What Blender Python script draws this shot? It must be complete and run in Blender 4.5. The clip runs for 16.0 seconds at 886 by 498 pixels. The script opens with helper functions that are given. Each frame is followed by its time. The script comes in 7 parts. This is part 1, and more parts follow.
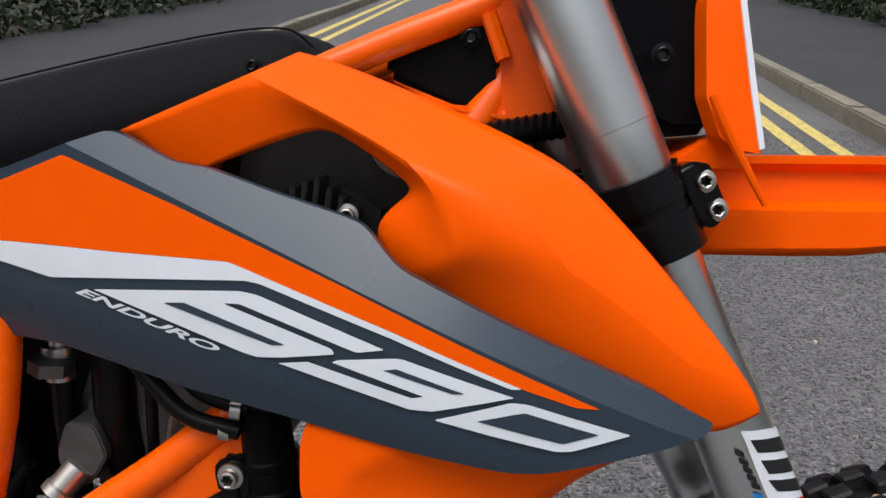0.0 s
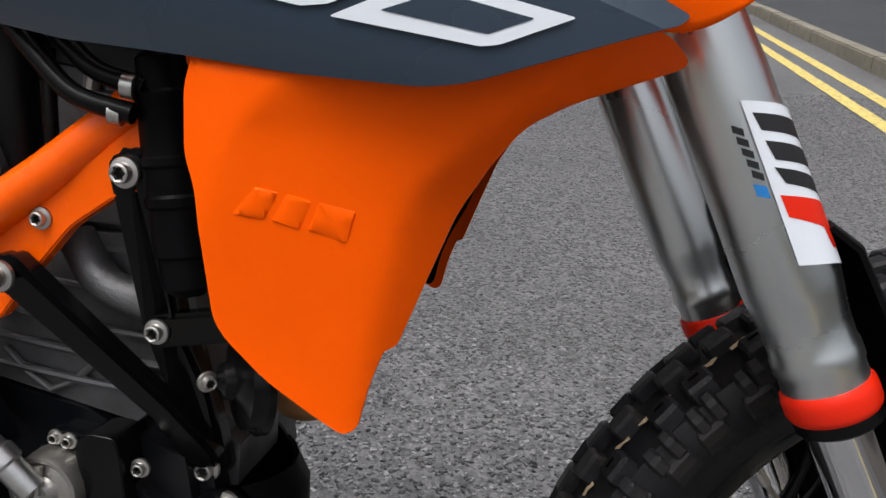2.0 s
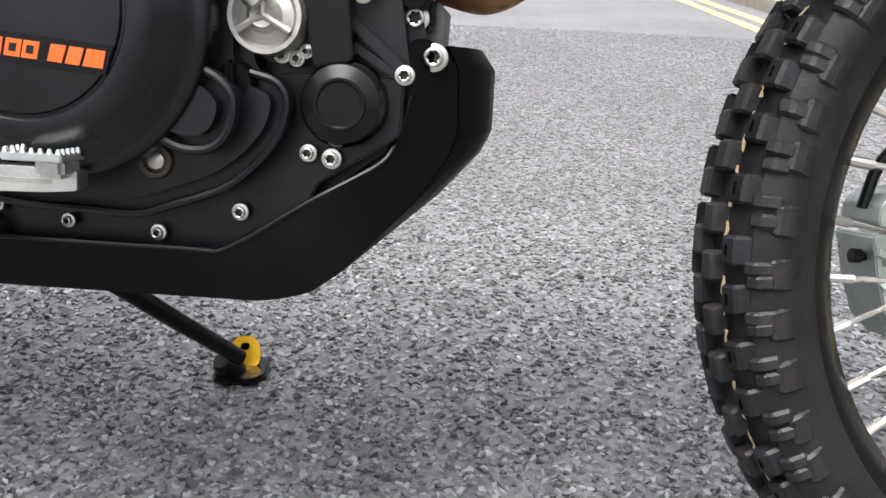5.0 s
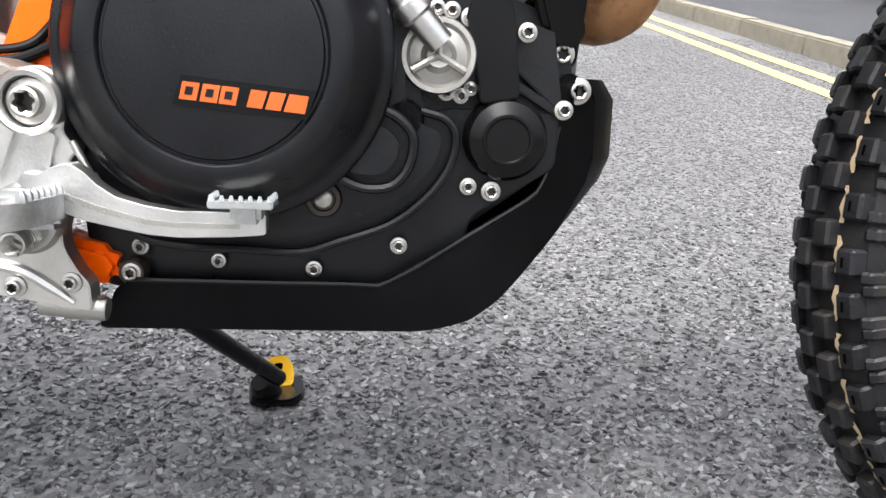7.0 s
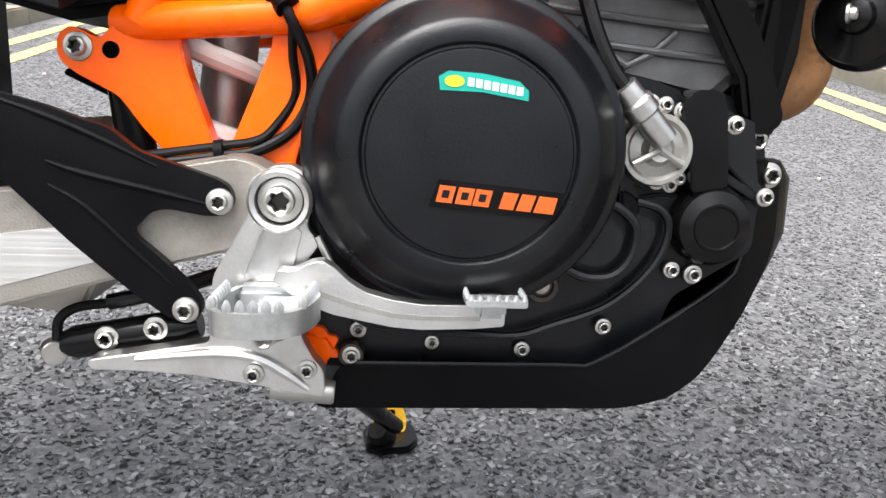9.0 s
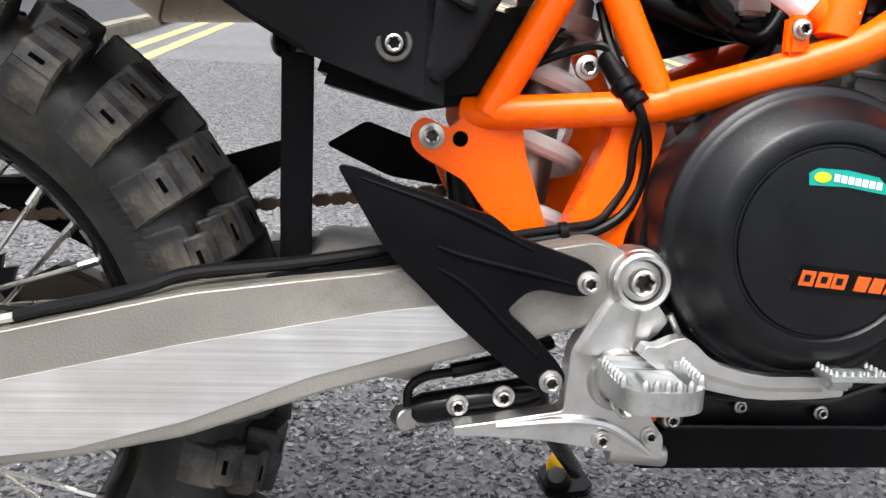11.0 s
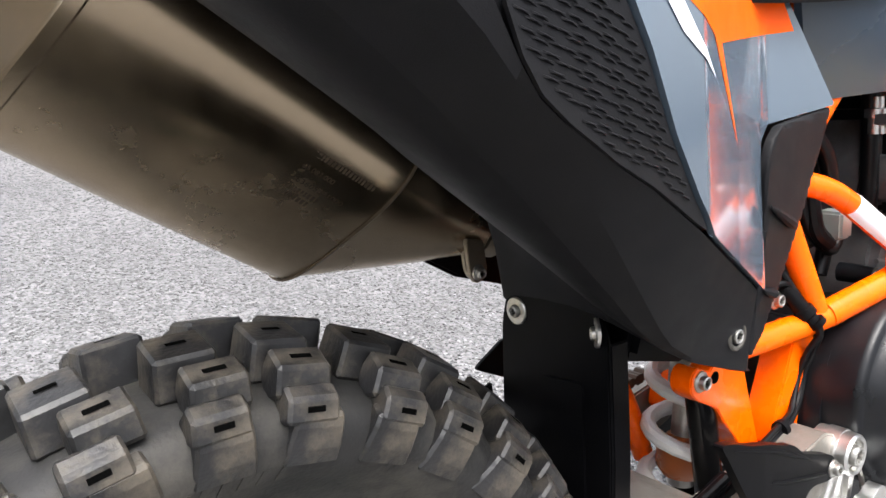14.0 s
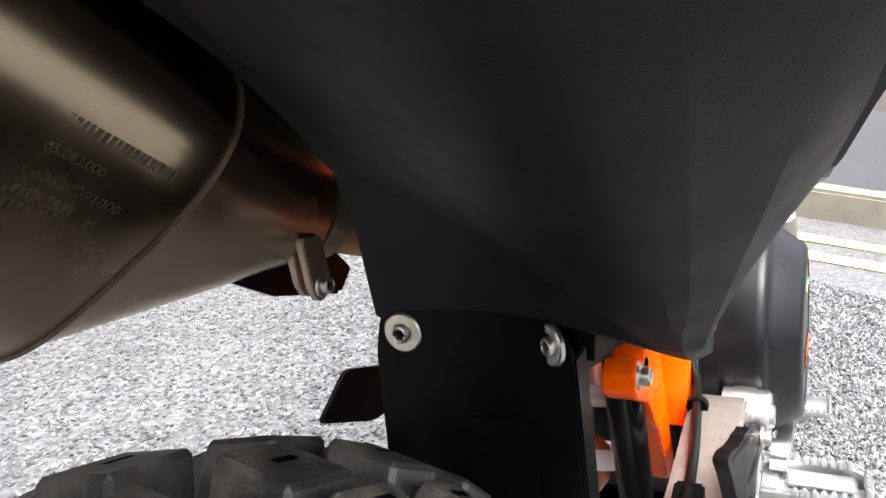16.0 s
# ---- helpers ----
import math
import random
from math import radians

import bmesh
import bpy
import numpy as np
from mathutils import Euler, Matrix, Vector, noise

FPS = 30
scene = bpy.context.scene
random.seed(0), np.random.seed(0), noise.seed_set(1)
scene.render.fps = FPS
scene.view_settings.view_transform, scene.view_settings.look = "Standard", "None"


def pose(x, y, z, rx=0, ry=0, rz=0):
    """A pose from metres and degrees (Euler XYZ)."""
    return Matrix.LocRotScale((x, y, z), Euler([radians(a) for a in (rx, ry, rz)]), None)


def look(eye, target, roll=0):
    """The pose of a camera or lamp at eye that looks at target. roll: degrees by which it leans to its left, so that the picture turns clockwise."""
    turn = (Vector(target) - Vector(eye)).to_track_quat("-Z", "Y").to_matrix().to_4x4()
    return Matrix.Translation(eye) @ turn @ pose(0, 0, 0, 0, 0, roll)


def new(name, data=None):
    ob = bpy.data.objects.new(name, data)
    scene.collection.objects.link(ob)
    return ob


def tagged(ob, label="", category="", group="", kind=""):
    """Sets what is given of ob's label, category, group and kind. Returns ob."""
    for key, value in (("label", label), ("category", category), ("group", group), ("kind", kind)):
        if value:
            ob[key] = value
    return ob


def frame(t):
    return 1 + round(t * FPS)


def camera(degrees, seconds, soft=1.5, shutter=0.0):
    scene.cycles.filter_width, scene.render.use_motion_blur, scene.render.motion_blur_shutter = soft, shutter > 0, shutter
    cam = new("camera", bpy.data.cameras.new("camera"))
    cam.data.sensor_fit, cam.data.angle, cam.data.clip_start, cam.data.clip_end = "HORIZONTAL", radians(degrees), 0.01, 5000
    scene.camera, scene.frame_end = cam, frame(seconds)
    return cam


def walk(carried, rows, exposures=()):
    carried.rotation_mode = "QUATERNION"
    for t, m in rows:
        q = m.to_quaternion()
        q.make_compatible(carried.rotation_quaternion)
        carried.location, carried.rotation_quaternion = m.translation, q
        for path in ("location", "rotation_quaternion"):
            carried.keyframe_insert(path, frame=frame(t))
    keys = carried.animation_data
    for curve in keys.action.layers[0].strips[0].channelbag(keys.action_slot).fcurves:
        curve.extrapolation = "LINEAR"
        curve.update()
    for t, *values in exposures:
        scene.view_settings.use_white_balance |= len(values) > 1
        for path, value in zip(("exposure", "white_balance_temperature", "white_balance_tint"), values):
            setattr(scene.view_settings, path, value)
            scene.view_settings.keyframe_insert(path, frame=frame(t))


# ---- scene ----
cam = camera(57.8, 16.0)
PATH = [
    (0, (0.02, -0.006, 1.069), (-0.26, 1.84, 0.352), 1.2),
    (0.5, (0.06, 0.028, 1.039), (-0.328, 1.851, 0.314), 1.1),
    (1, (0.066, 0.03, 0.978), (-0.331, 1.849, 0.248), 1.6),
    (1.5, (0.081, 0.034, 0.92), (-0.325, 1.851, 0.19), 1.6),
    (2, (0.091, 0.031, 0.855), (-0.323, 1.846, 0.124), 1.6),
    (2.5, (0.11, 0.028, 0.814), (-0.306, 1.843, 0.084), 1.5),
    (3, (0.106, 0.0, 0.771), (-0.31, 1.816, 0.044), 1.4),
    (3.5, (0.092, -0.044, 0.687), (-0.322, 1.773, -0.038), 1.2),
    (4, (0.067, -0.091, 0.591), (-0.338, 1.73, -0.129), 1.1),
    (4.2, (0.042, -0.111, 0.567), (-0.358, 1.711, -0.156), 1.1),
    (6.3, (-0.221, -0.125, 0.551), (-0.195, 1.735, -0.183), 3.3),
    (6.5, (-0.236, -0.13, 0.559), (-0.207, 1.73, -0.176), 3.2),
    (7, (-0.262, -0.143, 0.579), (-0.227, 1.715, -0.158), 2.9),
    (7.5, (-0.304, -0.144, 0.579), (-0.279, 1.713, -0.163), 2.8),
    (8, (-0.338, -0.14, 0.595), (-0.298, 1.717, -0.148), 2.8),
    (8.2, (-0.353, -0.138, 0.606), (-0.312, 1.719, -0.137), 2.9),
    (10.3, (-0.568, -0.152, 0.64), (-0.497, 1.733, -0.023), 2.9),
    (10.5, (-0.597, -0.14, 0.643), (-0.524, 1.746, -0.02), 3.0),
    (11, (-0.673, -0.17, 0.67), (-0.604, 1.716, 0.008), 3.1),
    (11.5, (-0.776, -0.2, 0.723), (-0.712, 1.685, 0.059), 3.1),
    (12, (-0.885, -0.17, 0.752), (-0.813, 1.711, 0.075), 3.1),
    (12.5, (-0.972, -0.096, 0.781), (-0.781, 1.774, 0.098), 3.0),
    (13, (-1.08, -0.068, 0.815), (-0.72, 1.779, 0.139), 2.8),
    (13.5, (-1.186, -0.049, 0.867), (-0.442, 1.689, 0.216), 2.7),
    (14, (-1.246, 0.041, 0.883), (-0.13, 1.572, 0.242), 3.7),
    (14.5, (-1.263, 0.127, 0.872), (0.094, 1.451, 0.233), 3.6),
    (15, (-1.337, 0.215, 0.892), (0.167, 1.367, 0.251), 3.8),
    (15.5, (-1.303, 0.286, 0.865), (0.322, 1.263, 0.229), 3.6),
    (16, (-1.18, 0.323, 0.808), (0.5, 1.193, 0.162), 3.3),
]
EXPOSURES = [(0.0, 0.2), (1.0, 0.1), (2.0, 0.42), (2.5, 0.95), (3.5, 1.45), (4.2, 1.8), (8.2, 1.9), (10.3, 1.5), (12.0, 1.5), (13.0, 1.9), (14.0, 2.05), (15.0, 2.25), (16.0, 2.3)]
walk(cam, [(t, look(eye, target, roll)) for t, eye, target, roll in PATH], EXPOSURES)

# ---- world, sun and exposure ----
world = bpy.data.worlds.new("overcast_sky")
scene.world = world
world.use_nodes = True
wn, wl = world.node_tree.nodes, world.node_tree.links
bg = wn["Background"]
sky = wn.new("ShaderNodeTexSky")
sky.sky_type = "NISHITA"
sky.sun_disc = False
sky.sun_elevation, sky.sun_rotation = radians(70), radians(209)
sky.dust_density, sky.air_density = 4.0, 1.0
hsv = wn.new("ShaderNodeHueSaturation")
hsv.inputs["Saturation"].default_value = 0.25
wl.new(sky.outputs[0], hsv.inputs["Color"])
# an overcast sky is about three times as bright overhead as at its foot
geo = wn.new("ShaderNodeTexCoord")
xyz = wn.new("ShaderNodeSeparateXYZ")
wl.new(geo.outputs["Generated"], xyz.inputs[0])
ramp = wn.new("ShaderNodeMapRange")
ramp.inputs["From Min"].default_value, ramp.inputs["From Max"].default_value = 0.0, 1.0
ramp.inputs["To Min"].default_value, ramp.inputs["To Max"].default_value = 0.32, 1.75
wl.new(xyz.outputs["Z"], ramp.inputs[0])
over = wn.new("ShaderNodeMix")
over.data_type, over.blend_type = "RGBA", "MULTIPLY"
over.inputs[0].default_value = 1.0
wl.new(hsv.outputs[0], over.inputs[6])
wl.new(ramp.outputs[0], over.inputs[7])
wl.new(over.outputs[2], bg.inputs["Color"])
bg.inputs["Strength"].default_value = 0.12
sun = new("sun", bpy.data.lights.new("sun", "SUN"))
sun.data.energy, sun.data.angle, sun.data.color = 1.0, radians(40), (1.0, 0.97, 0.94)
sun.matrix_world = look((-1.2, -2.2, 7), (0, 0, 0))


# ---- materials ----
def mat(name, color, rough=0.5, metal=0.0, vary=0.12, scale=30.0, bump=0.0, bscale=200.0, coat=0.0, dirt=None, dirt_scale=8.0, dirt_amt=0.5, spread=0.0, spec=0.5):
    m = bpy.data.materials.new(name)
    m.use_nodes = True
    n, l = m.node_tree.nodes, m.node_tree.links
    b = n["Principled BSDF"]
    tc = n.new("ShaderNodeTexCoord")
    no = n.new("ShaderNodeTexNoise")
    no.inputs["Scale"].default_value, no.inputs["Detail"].default_value = scale, 6.0
    l.new(tc.outputs["Object"], no.inputs["Vector"])
    ramp = n.new("ShaderNodeMapRange")
    ramp.inputs["From Min"].default_value, ramp.inputs["From Max"].default_value = 0.25, 0.75
    ramp.inputs["To Min"].default_value, ramp.inputs["To Max"].default_value = 1 - vary, 1 + vary
    l.new(no.outputs[0], ramp.inputs[0])
    mul = n.new("ShaderNodeMix")
    mul.data_type, mul.blend_type = "RGBA", "MULTIPLY"
    mul.inputs[0].default_value = 1.0
    mul.inputs[6].default_value = (*color, 1)
    l.new(ramp.outputs[0], mul.inputs[7])
    out = mul.outputs[2]
    if spread:
        oi = n.new("ShaderNodeObjectInfo")
        mr = n.new("ShaderNodeMapRange")
        mr.inputs["To Min"].default_value, mr.inputs["To Max"].default_value = 1 - spread, 1 + spread
        l.new(oi.outputs["Random"], mr.inputs[0])
        m2 = n.new("ShaderNodeMix")
        m2.data_type, m2.blend_type = "RGBA", "MULTIPLY"
        m2.inputs[0].default_value = 1.0
        l.new(out, m2.inputs[6])
        l.new(mr.outputs[0], m2.inputs[7])
        out = m2.outputs[2]
    rr = n.new("ShaderNodeMapRange")
    rr.inputs["From Min"].default_value, rr.inputs["From Max"].default_value = 0.3, 0.7
    rr.inputs["To Min"].default_value, rr.inputs["To Max"].default_value = max(0.02, rough - 0.06), min(1, rough + 0.06)
    l.new(no.outputs[0], rr.inputs[0])
    rout = rr.outputs[0]
    if dirt:
        dn = n.new("ShaderNodeTexNoise")
        dn.inputs["Scale"].default_value, dn.inputs["Detail"].default_value, dn.inputs["Roughness"].default_value = dirt_scale, 8.0, 0.7
        l.new(tc.outputs["Object"], dn.inputs["Vector"])
        dr = n.new("ShaderNodeMapRange")
        dr.inputs["From Min"].default_value, dr.inputs["From Max"].default_value = 0.48, 0.72
        dr.inputs["To Min"].default_value, dr.inputs["To Max"].default_value = 0.0, dirt_amt
        l.new(dn.outputs[0], dr.inputs[0])
        m3 = n.new("ShaderNodeMix")
        m3.data_type = "RGBA"
        l.new(dr.outputs[0], m3.inputs[0])
        l.new(out, m3.inputs[6])
        m3.inputs[7].default_value = (*dirt, 1)
        out = m3.outputs[2]
        ad = n.new("ShaderNodeMath")
        ad.operation = "MULTIPLY_ADD"
        l.new(dr.outputs[0], ad.inputs[0])
        ad.inputs[1].default_value = 0.35
        l.new(rout, ad.inputs[2])
        rout = ad.outputs[0]
    l.new(out, b.inputs["Base Color"])
    l.new(rout, b.inputs["Roughness"])
    b.inputs["Metallic"].default_value = metal
    b.inputs["Specular IOR Level"].default_value = spec
    if coat:
        b.inputs["Coat Weight"].default_value, b.inputs["Coat Roughness"].default_value = coat, 0.06
    if bump:
        bn = n.new("ShaderNodeTexNoise")
        bn.inputs["Scale"].default_value, bn.inputs["Detail"].default_value = bscale, 4.0
        l.new(tc.outputs["Object"], bn.inputs["Vector"])
        bp = n.new("ShaderNodeBump")
        bp.inputs["Strength"].default_value, bp.inputs["Distance"].default_value = bump, 0.002
        l.new(bn.outputs[0], bp.inputs["Height"])
        l.new(bp.outputs[0], b.inputs["Normal"])
    return m


ORANGE = mat("orange_plastic", (0.98, 0.105, 0.0), 0.36, vary=0.03, bump=0.02, bscale=400, spec=0.08)
FRAME = mat("orange_powder_coat", (0.97, 0.115, 0.0), 0.27, vary=0.04, coat=0.12, spec=0.2)
GREY = mat("grey_decal_film", (0.030, 0.046, 0.068), 0.28, vary=0.05, scale=6, coat=0.08, spec=0.28)
GREYLT = mat("pale_grey_gloss_plastic", (0.086, 0.113, 0.147), 0.12, vary=0.05, scale=6, coat=0.5)
WHITE = mat("white_decal_film", (0.74, 0.78, 0.84), 0.35, vary=0.03)
BLACKP = mat("black_plastic", (0.0026, 0.0026, 0.0032), 0.38, vary=0.25, bump=0.12, bscale=900, dirt=(0.011, 0.010, 0.009), dirt_scale=5, dirt_amt=0.2, spec=0.07)
TAILP = mat("satin_tail_plastic", (0.0056, 0.0056, 0.0068), 0.52, vary=0.2, bump=0.15, bscale=1200, dirt=(0.015, 0.014, 0.013), dirt_scale=7, dirt_amt=0.25, spec=0.15)
# Steel with bolt-socket shade put into its colour; the tail bolt ring shares it.
RECESS = mat("recess_shade_steel", (0.085, 0.08, 0.072), 0.5, 0.6, vary=0.3, scale=80)
BLACKG = mat("black_gloss_paint", (0.003, 0.003, 0.0035), 0.19, vary=0.2, dirt=(0.014, 0.013, 0.012), dirt_scale=12, dirt_amt=0.2, spec=0.19)
ENGBLK = mat("black_engine_paint", (0.0032, 0.0036, 0.0050), 0.31, vary=0.25, bump=0.1, bscale=600, dirt=(0.018, 0.017, 0.016), dirt_scale=9, dirt_amt=0.2, spec=0.3)
SEATM = mat("black_seat_vinyl", (0.0030, 0.0030, 0.0040), 0.5, vary=0.3, bump=0.5, bscale=1100, spec=0.10)
RUBBER = mat("tyre_rubber", (0.0055, 0.0055, 0.0068), 0.5, vary=0.35, scale=40, bump=0.25, bscale=300, dirt=(0.045, 0.040, 0.033), dirt_scale=14, dirt_amt=0.32, spec=0.25)
RUBBERD = mat("dusty_tyre_rubber", (0.015, 0.0147, 0.0145), 0.55, vary=0.4, scale=30, bump=0.25, bscale=300, dirt=(0.085, 0.078, 0.066), dirt_scale=11, dirt_amt=0.75, spec=0.3)
BLOCKD = mat("dusty_tread_rubber", (0.0125, 0.0125, 0.0135), 0.45, vary=0.4, scale=60, bump=0.35, bscale=250, dirt=(0.15, 0.125, 0.092), dirt_scale=24, dirt_amt=0.6, spread=0.4, spec=0.45)
BLOCKM = mat("tread_rubber", (0.0065, 0.0065, 0.008), 0.45, vary=0.35, scale=60, bump=0.35, bscale=250, dirt=(0.050, 0.042, 0.032), dirt_scale=25, dirt_amt=0.4, spread=0.35, spec=0.3)
HOSE = mat("hose_rubber", (0.0035, 0.0035, 0.004), 0.36, vary=0.2, spec=0.16)
ALU = mat("cast_aluminium", (0.44, 0.43, 0.405), 0.42, 1.0, vary=0.12, bump=0.2, bscale=500, dirt=(0.14, 0.12, 0.10), dirt_scale=10, dirt_amt=0.35)
ARMM = mat("weathered_swingarm_alloy", (0.345, 0.325, 0.295), 0.55, 1.0, vary=0.2, scale=9, bump=0.2, bscale=500, dirt=(0.12, 0.10, 0.08), dirt_scale=7, dirt_amt=0.55)
PEGM = mat("worn_grey_steel", (0.50, 0.515, 0.515), 0.36, 0.8, vary=0.2, scale=30, dirt=(0.10, 0.085, 0.07), dirt_scale=25, dirt_amt=0.5)
ALUB = mat("brushed_aluminium", (0.64, 0.635, 0.625), 0.34, 1.0, vary=0.10, bump=0.12, bscale=400, dirt=(0.30, 0.26, 0.20), dirt_scale=14, dirt_amt=0.35)
ALUD = mat("grey_cast_engine_alloy", (0.13, 0.13, 0.135), 0.48, 0.7, vary=0.3, bump=0.25, bscale=500, dirt=(0.09, 0.08, 0.07), dirt_scale=12, dirt_amt=0.6)
FORKM = mat("anodised_fork_tube", (0.66, 0.68, 0.68), 0.30, 1.0, vary=0.05, scale=12)
CHROME = mat("chrome_slider", (0.70, 0.70, 0.72), 0.08, 1.0, vary=0.03)
STEEL = mat("bolt_steel", (0.52, 0.51, 0.485), 0.34, 1.0, vary=0.15, scale=90, dirt=(0.2, 0.16, 0.11), dirt_scale=60, dirt_amt=0.5)
SPOKEM = mat("spoke_steel", (0.62, 0.60, 0.56), 0.28, 1.0, vary=0.15, spread=0.25)
EXHAUST = mat("heat_tinted_steel", (0.335, 0.270, 0.190), 0.22, 1.0, vary=0.16, scale=9, dirt=(0.13, 0.090, 0.055), dirt_scale=5, dirt_amt=0.4)
HEADER = mat("rusty_header_pipe", (0.40, 0.20, 0.085), 0.5, 0.4, vary=0.35, scale=22, dirt=(0.06, 0.035, 0.02), dirt_scale=45, dirt_amt=0.9)
CHAINM = mat("rusty_chain", (0.10, 0.066, 0.045), 0.5, 0.7, vary=0.4, spread=0.3)
RUSTD = mat("brown_brake_disc", (0.30, 0.25, 0.19), 0.4, 0.8, vary=0.25)
DISC = mat("worn_steel_disc", (0.40, 0.385, 0.355), 0.34, 1.0, vary=0.15, scale=60)
CALIP = mat("silver_caliper_paint", (0.38, 0.415, 0.395), 0.32, 0.6, vary=0.12, dirt=(0.12, 0.10, 0.08), dirt_scale=20, dirt_amt=0.3)
SPRING = mat("white_spring_paint", (0.76, 0.74, 0.72), 0.35, vary=0.05)
RED = mat("red_plastic", (0.75, 0.022, 0.006), 0.35, vary=0.05, spec=0.2)
LOGOO = mat("orange_logo_paint", (0.52, 0.082, 0.006), 0.45, vary=0.08)
TEAL = mat("teal_sticker", (0.0, 0.30, 0.24), 0.4, vary=0.05)
LIME = mat("lime_sticker", (0.55, 0.62, 0.02), 0.4, vary=0.05)
INK = mat("black_ink", (0.012, 0.012, 0.014), 0.45, vary=0.05)
BLUE = mat("blue_sticker", (0.02, 0.22, 0.60), 0.4, vary=0.05)
GOLD = mat("yellow_anodised_plate", (0.90, 0.50, 0.02), 0.3, 0.6, vary=0.05)
CHALK = mat("dried_mud_line", (0.50, 0.38, 0.24), 0.8, vary=0.2)
AMBER = mat("brown_reservoir_plastic", (0.30, 0.08, 0.02), 0.3, vary=0.1)
INNERP = mat("grey_black_inner_plastic", (0.016, 0.016, 0.017), 0.45, vary=0.25, scale=20, bump=0.1, bscale=500, dirt=(0.05, 0.047, 0.042), dirt_scale=14, dirt_amt=0.3, spec=0.3)
WELD = mat("dark_weld_bead", (0.10, 0.075, 0.05), 0.5, 0.6, vary=0.3, scale=80)
BROWNR = mat("brown_seal_ring", (0.022, 0.015, 0.010), 0.4, vary=0.2)
# Near-black for flat patches; the shade inside holes is put into the colour.
HOLE = mat("hole_shade_black", (0.002, 0.002, 0.002), 0.9, vary=0.1, spec=0.0)


def machined(name, color):
    m = mat(name, color, 0.4, 1.0, vary=0.06)
    n, l = m.node_tree.nodes, m.node_tree.links
    tc = n.new("ShaderNodeTexCoord")
    mp = n.new("ShaderNodeMapping")
    mp.inputs["Rotation"].default_value = (0, radians(9), 0)
    mp.inputs["Scale"].default_value = (2.0, 2.0, 260.0)
    l.new(tc.outputs["Object"], mp.inputs[0])
    no = n.new("ShaderNodeTexNoise")
    no.inputs["Scale"].default_value, no.inputs["Detail"].default_value = 1.0, 3.0
    l.new(mp.outputs[0], no.inputs["Vector"])
    bm = n.new("ShaderNodeBump")
    bm.inputs["Strength"].default_value, bm.inputs["Distance"].default_value = 0.45, 0.0012
    l.new(no.outputs[0], bm.inputs["Height"])
    l.new(bm.outputs[0], n["Principled BSDF"].inputs["Normal"])
    return m


MILLED = machined("milled_aluminium", (0.80, 0.79, 0.78))


def asphalt(name, dark, light, wet):
    m = bpy.data.materials.new(name)
    m.use_nodes = True
    n, l = m.node_tree.nodes, m.node_tree.links
    b = n["Principled BSDF"]
    tc = n.new("ShaderNodeTexCoord")
    v = n.new("ShaderNodeTexVoronoi")
    v.inputs["Scale"].default_value = 110.0
    l.new(tc.outputs["Object"], v.inputs["Vector"])
    big = n.new("ShaderNodeTexNoise")
    big.inputs["Scale"].default_value, big.inputs["Detail"].default_value = 1.3, 5.0
    l.new(tc.outputs["Object"], big.inputs["Vector"])
    sep = n.new("ShaderNodeSeparateColor")
    l.new(v.outputs["Color"], sep.inputs[0])
    mx = n.new("ShaderNodeMix")
    mx.data_type = "RGBA"
    mx.inputs[6].default_value, mx.inputs[7].default_value = (*dark, 1), (*light, 1)
    l.new(sep.outputs[0], mx.inputs[0])
    mr = n.new("ShaderNodeMapRange")
    mr.inputs["From Min"].default_value, mr.inputs["From Max"].default_value = 0.3, 0.7
    mr.inputs["To Min"].default_value, mr.inputs["To Max"].default_value = 0.8, 1.2
    l.new(big.outputs[0], mr.inputs[0])
    m2 = n.new("ShaderNodeMix")
    m2.data_type, m2.blend_type = "RGBA", "MULTIPLY"
    m2.inputs[0].default_value = 1.0
    l.new(mx.outputs[2], m2.inputs[6])
    l.new(mr.outputs[0], m2.inputs[7])
    l.new(m2.outputs[2], b.inputs["Base Color"])
    b.inputs["Roughness"].default_value = wet
    bp = n.new("ShaderNodeBump")
    bp.inputs["Strength"].default_value, bp.inputs["Distance"].default_value = 0.9, 0.004
    bp.invert = True
    l.new(v.outputs["Distance"], bp.inputs["Height"])
    l.new(bp.outputs[0], b.inputs["Normal"])
    return m


def island_mat(name, dark, light, rough):
    """Stone chips that differ from one to the next."""
    m = bpy.data.materials.new(name)
    m.use_nodes = True
    n, l = m.node_tree.nodes, m.node_tree.links
    b = n["Principled BSDF"]
    g = n.new("ShaderNodeNewGeometry")
    pw = n.new("ShaderNodeMath")
    pw.operation = "POWER"
    pw.inputs[1].default_value = 1.25
    l.new(g.outputs["Random Per Island"], pw.inputs[0])
    mx = n.new("ShaderNodeMix")
    mx.data_type = "RGBA"
    mx.inputs[6].default_value, mx.inputs[7].default_value = (*dark, 1), (*light, 1)
    l.new(pw.outputs[0], mx.inputs[0])
    l.new(mx.outputs[2], b.inputs["Base Color"])
    b.inputs["Roughness"].default_value = rough
    return m


ROADM = asphalt("worn_asphalt", (0.062, 0.061, 0.062), (0.160, 0.157, 0.160), 0.55)
PAVEM = asphalt("dark_pavement_asphalt", (0.020, 0.020, 0.023), (0.044, 0.044, 0.048), 0.6)
CHIPM = island_mat("asphalt_chips", (0.036, 0.036, 0.038), (0.255, 0.255, 0.260), 0.36)
CHIPF = island_mat("worn_asphalt_chips", (0.078, 0.077, 0.078), (0.172, 0.169, 0.171), 0.5)
KERBM = mat("concrete_kerb", (0.21, 0.19, 0.15), 0.85, vary=0.25, scale=12, bump=0.5, bscale=150, dirt=(0.09, 0.085, 0.06), dirt_scale=6, dirt_amt=0.7, spread=0.12)
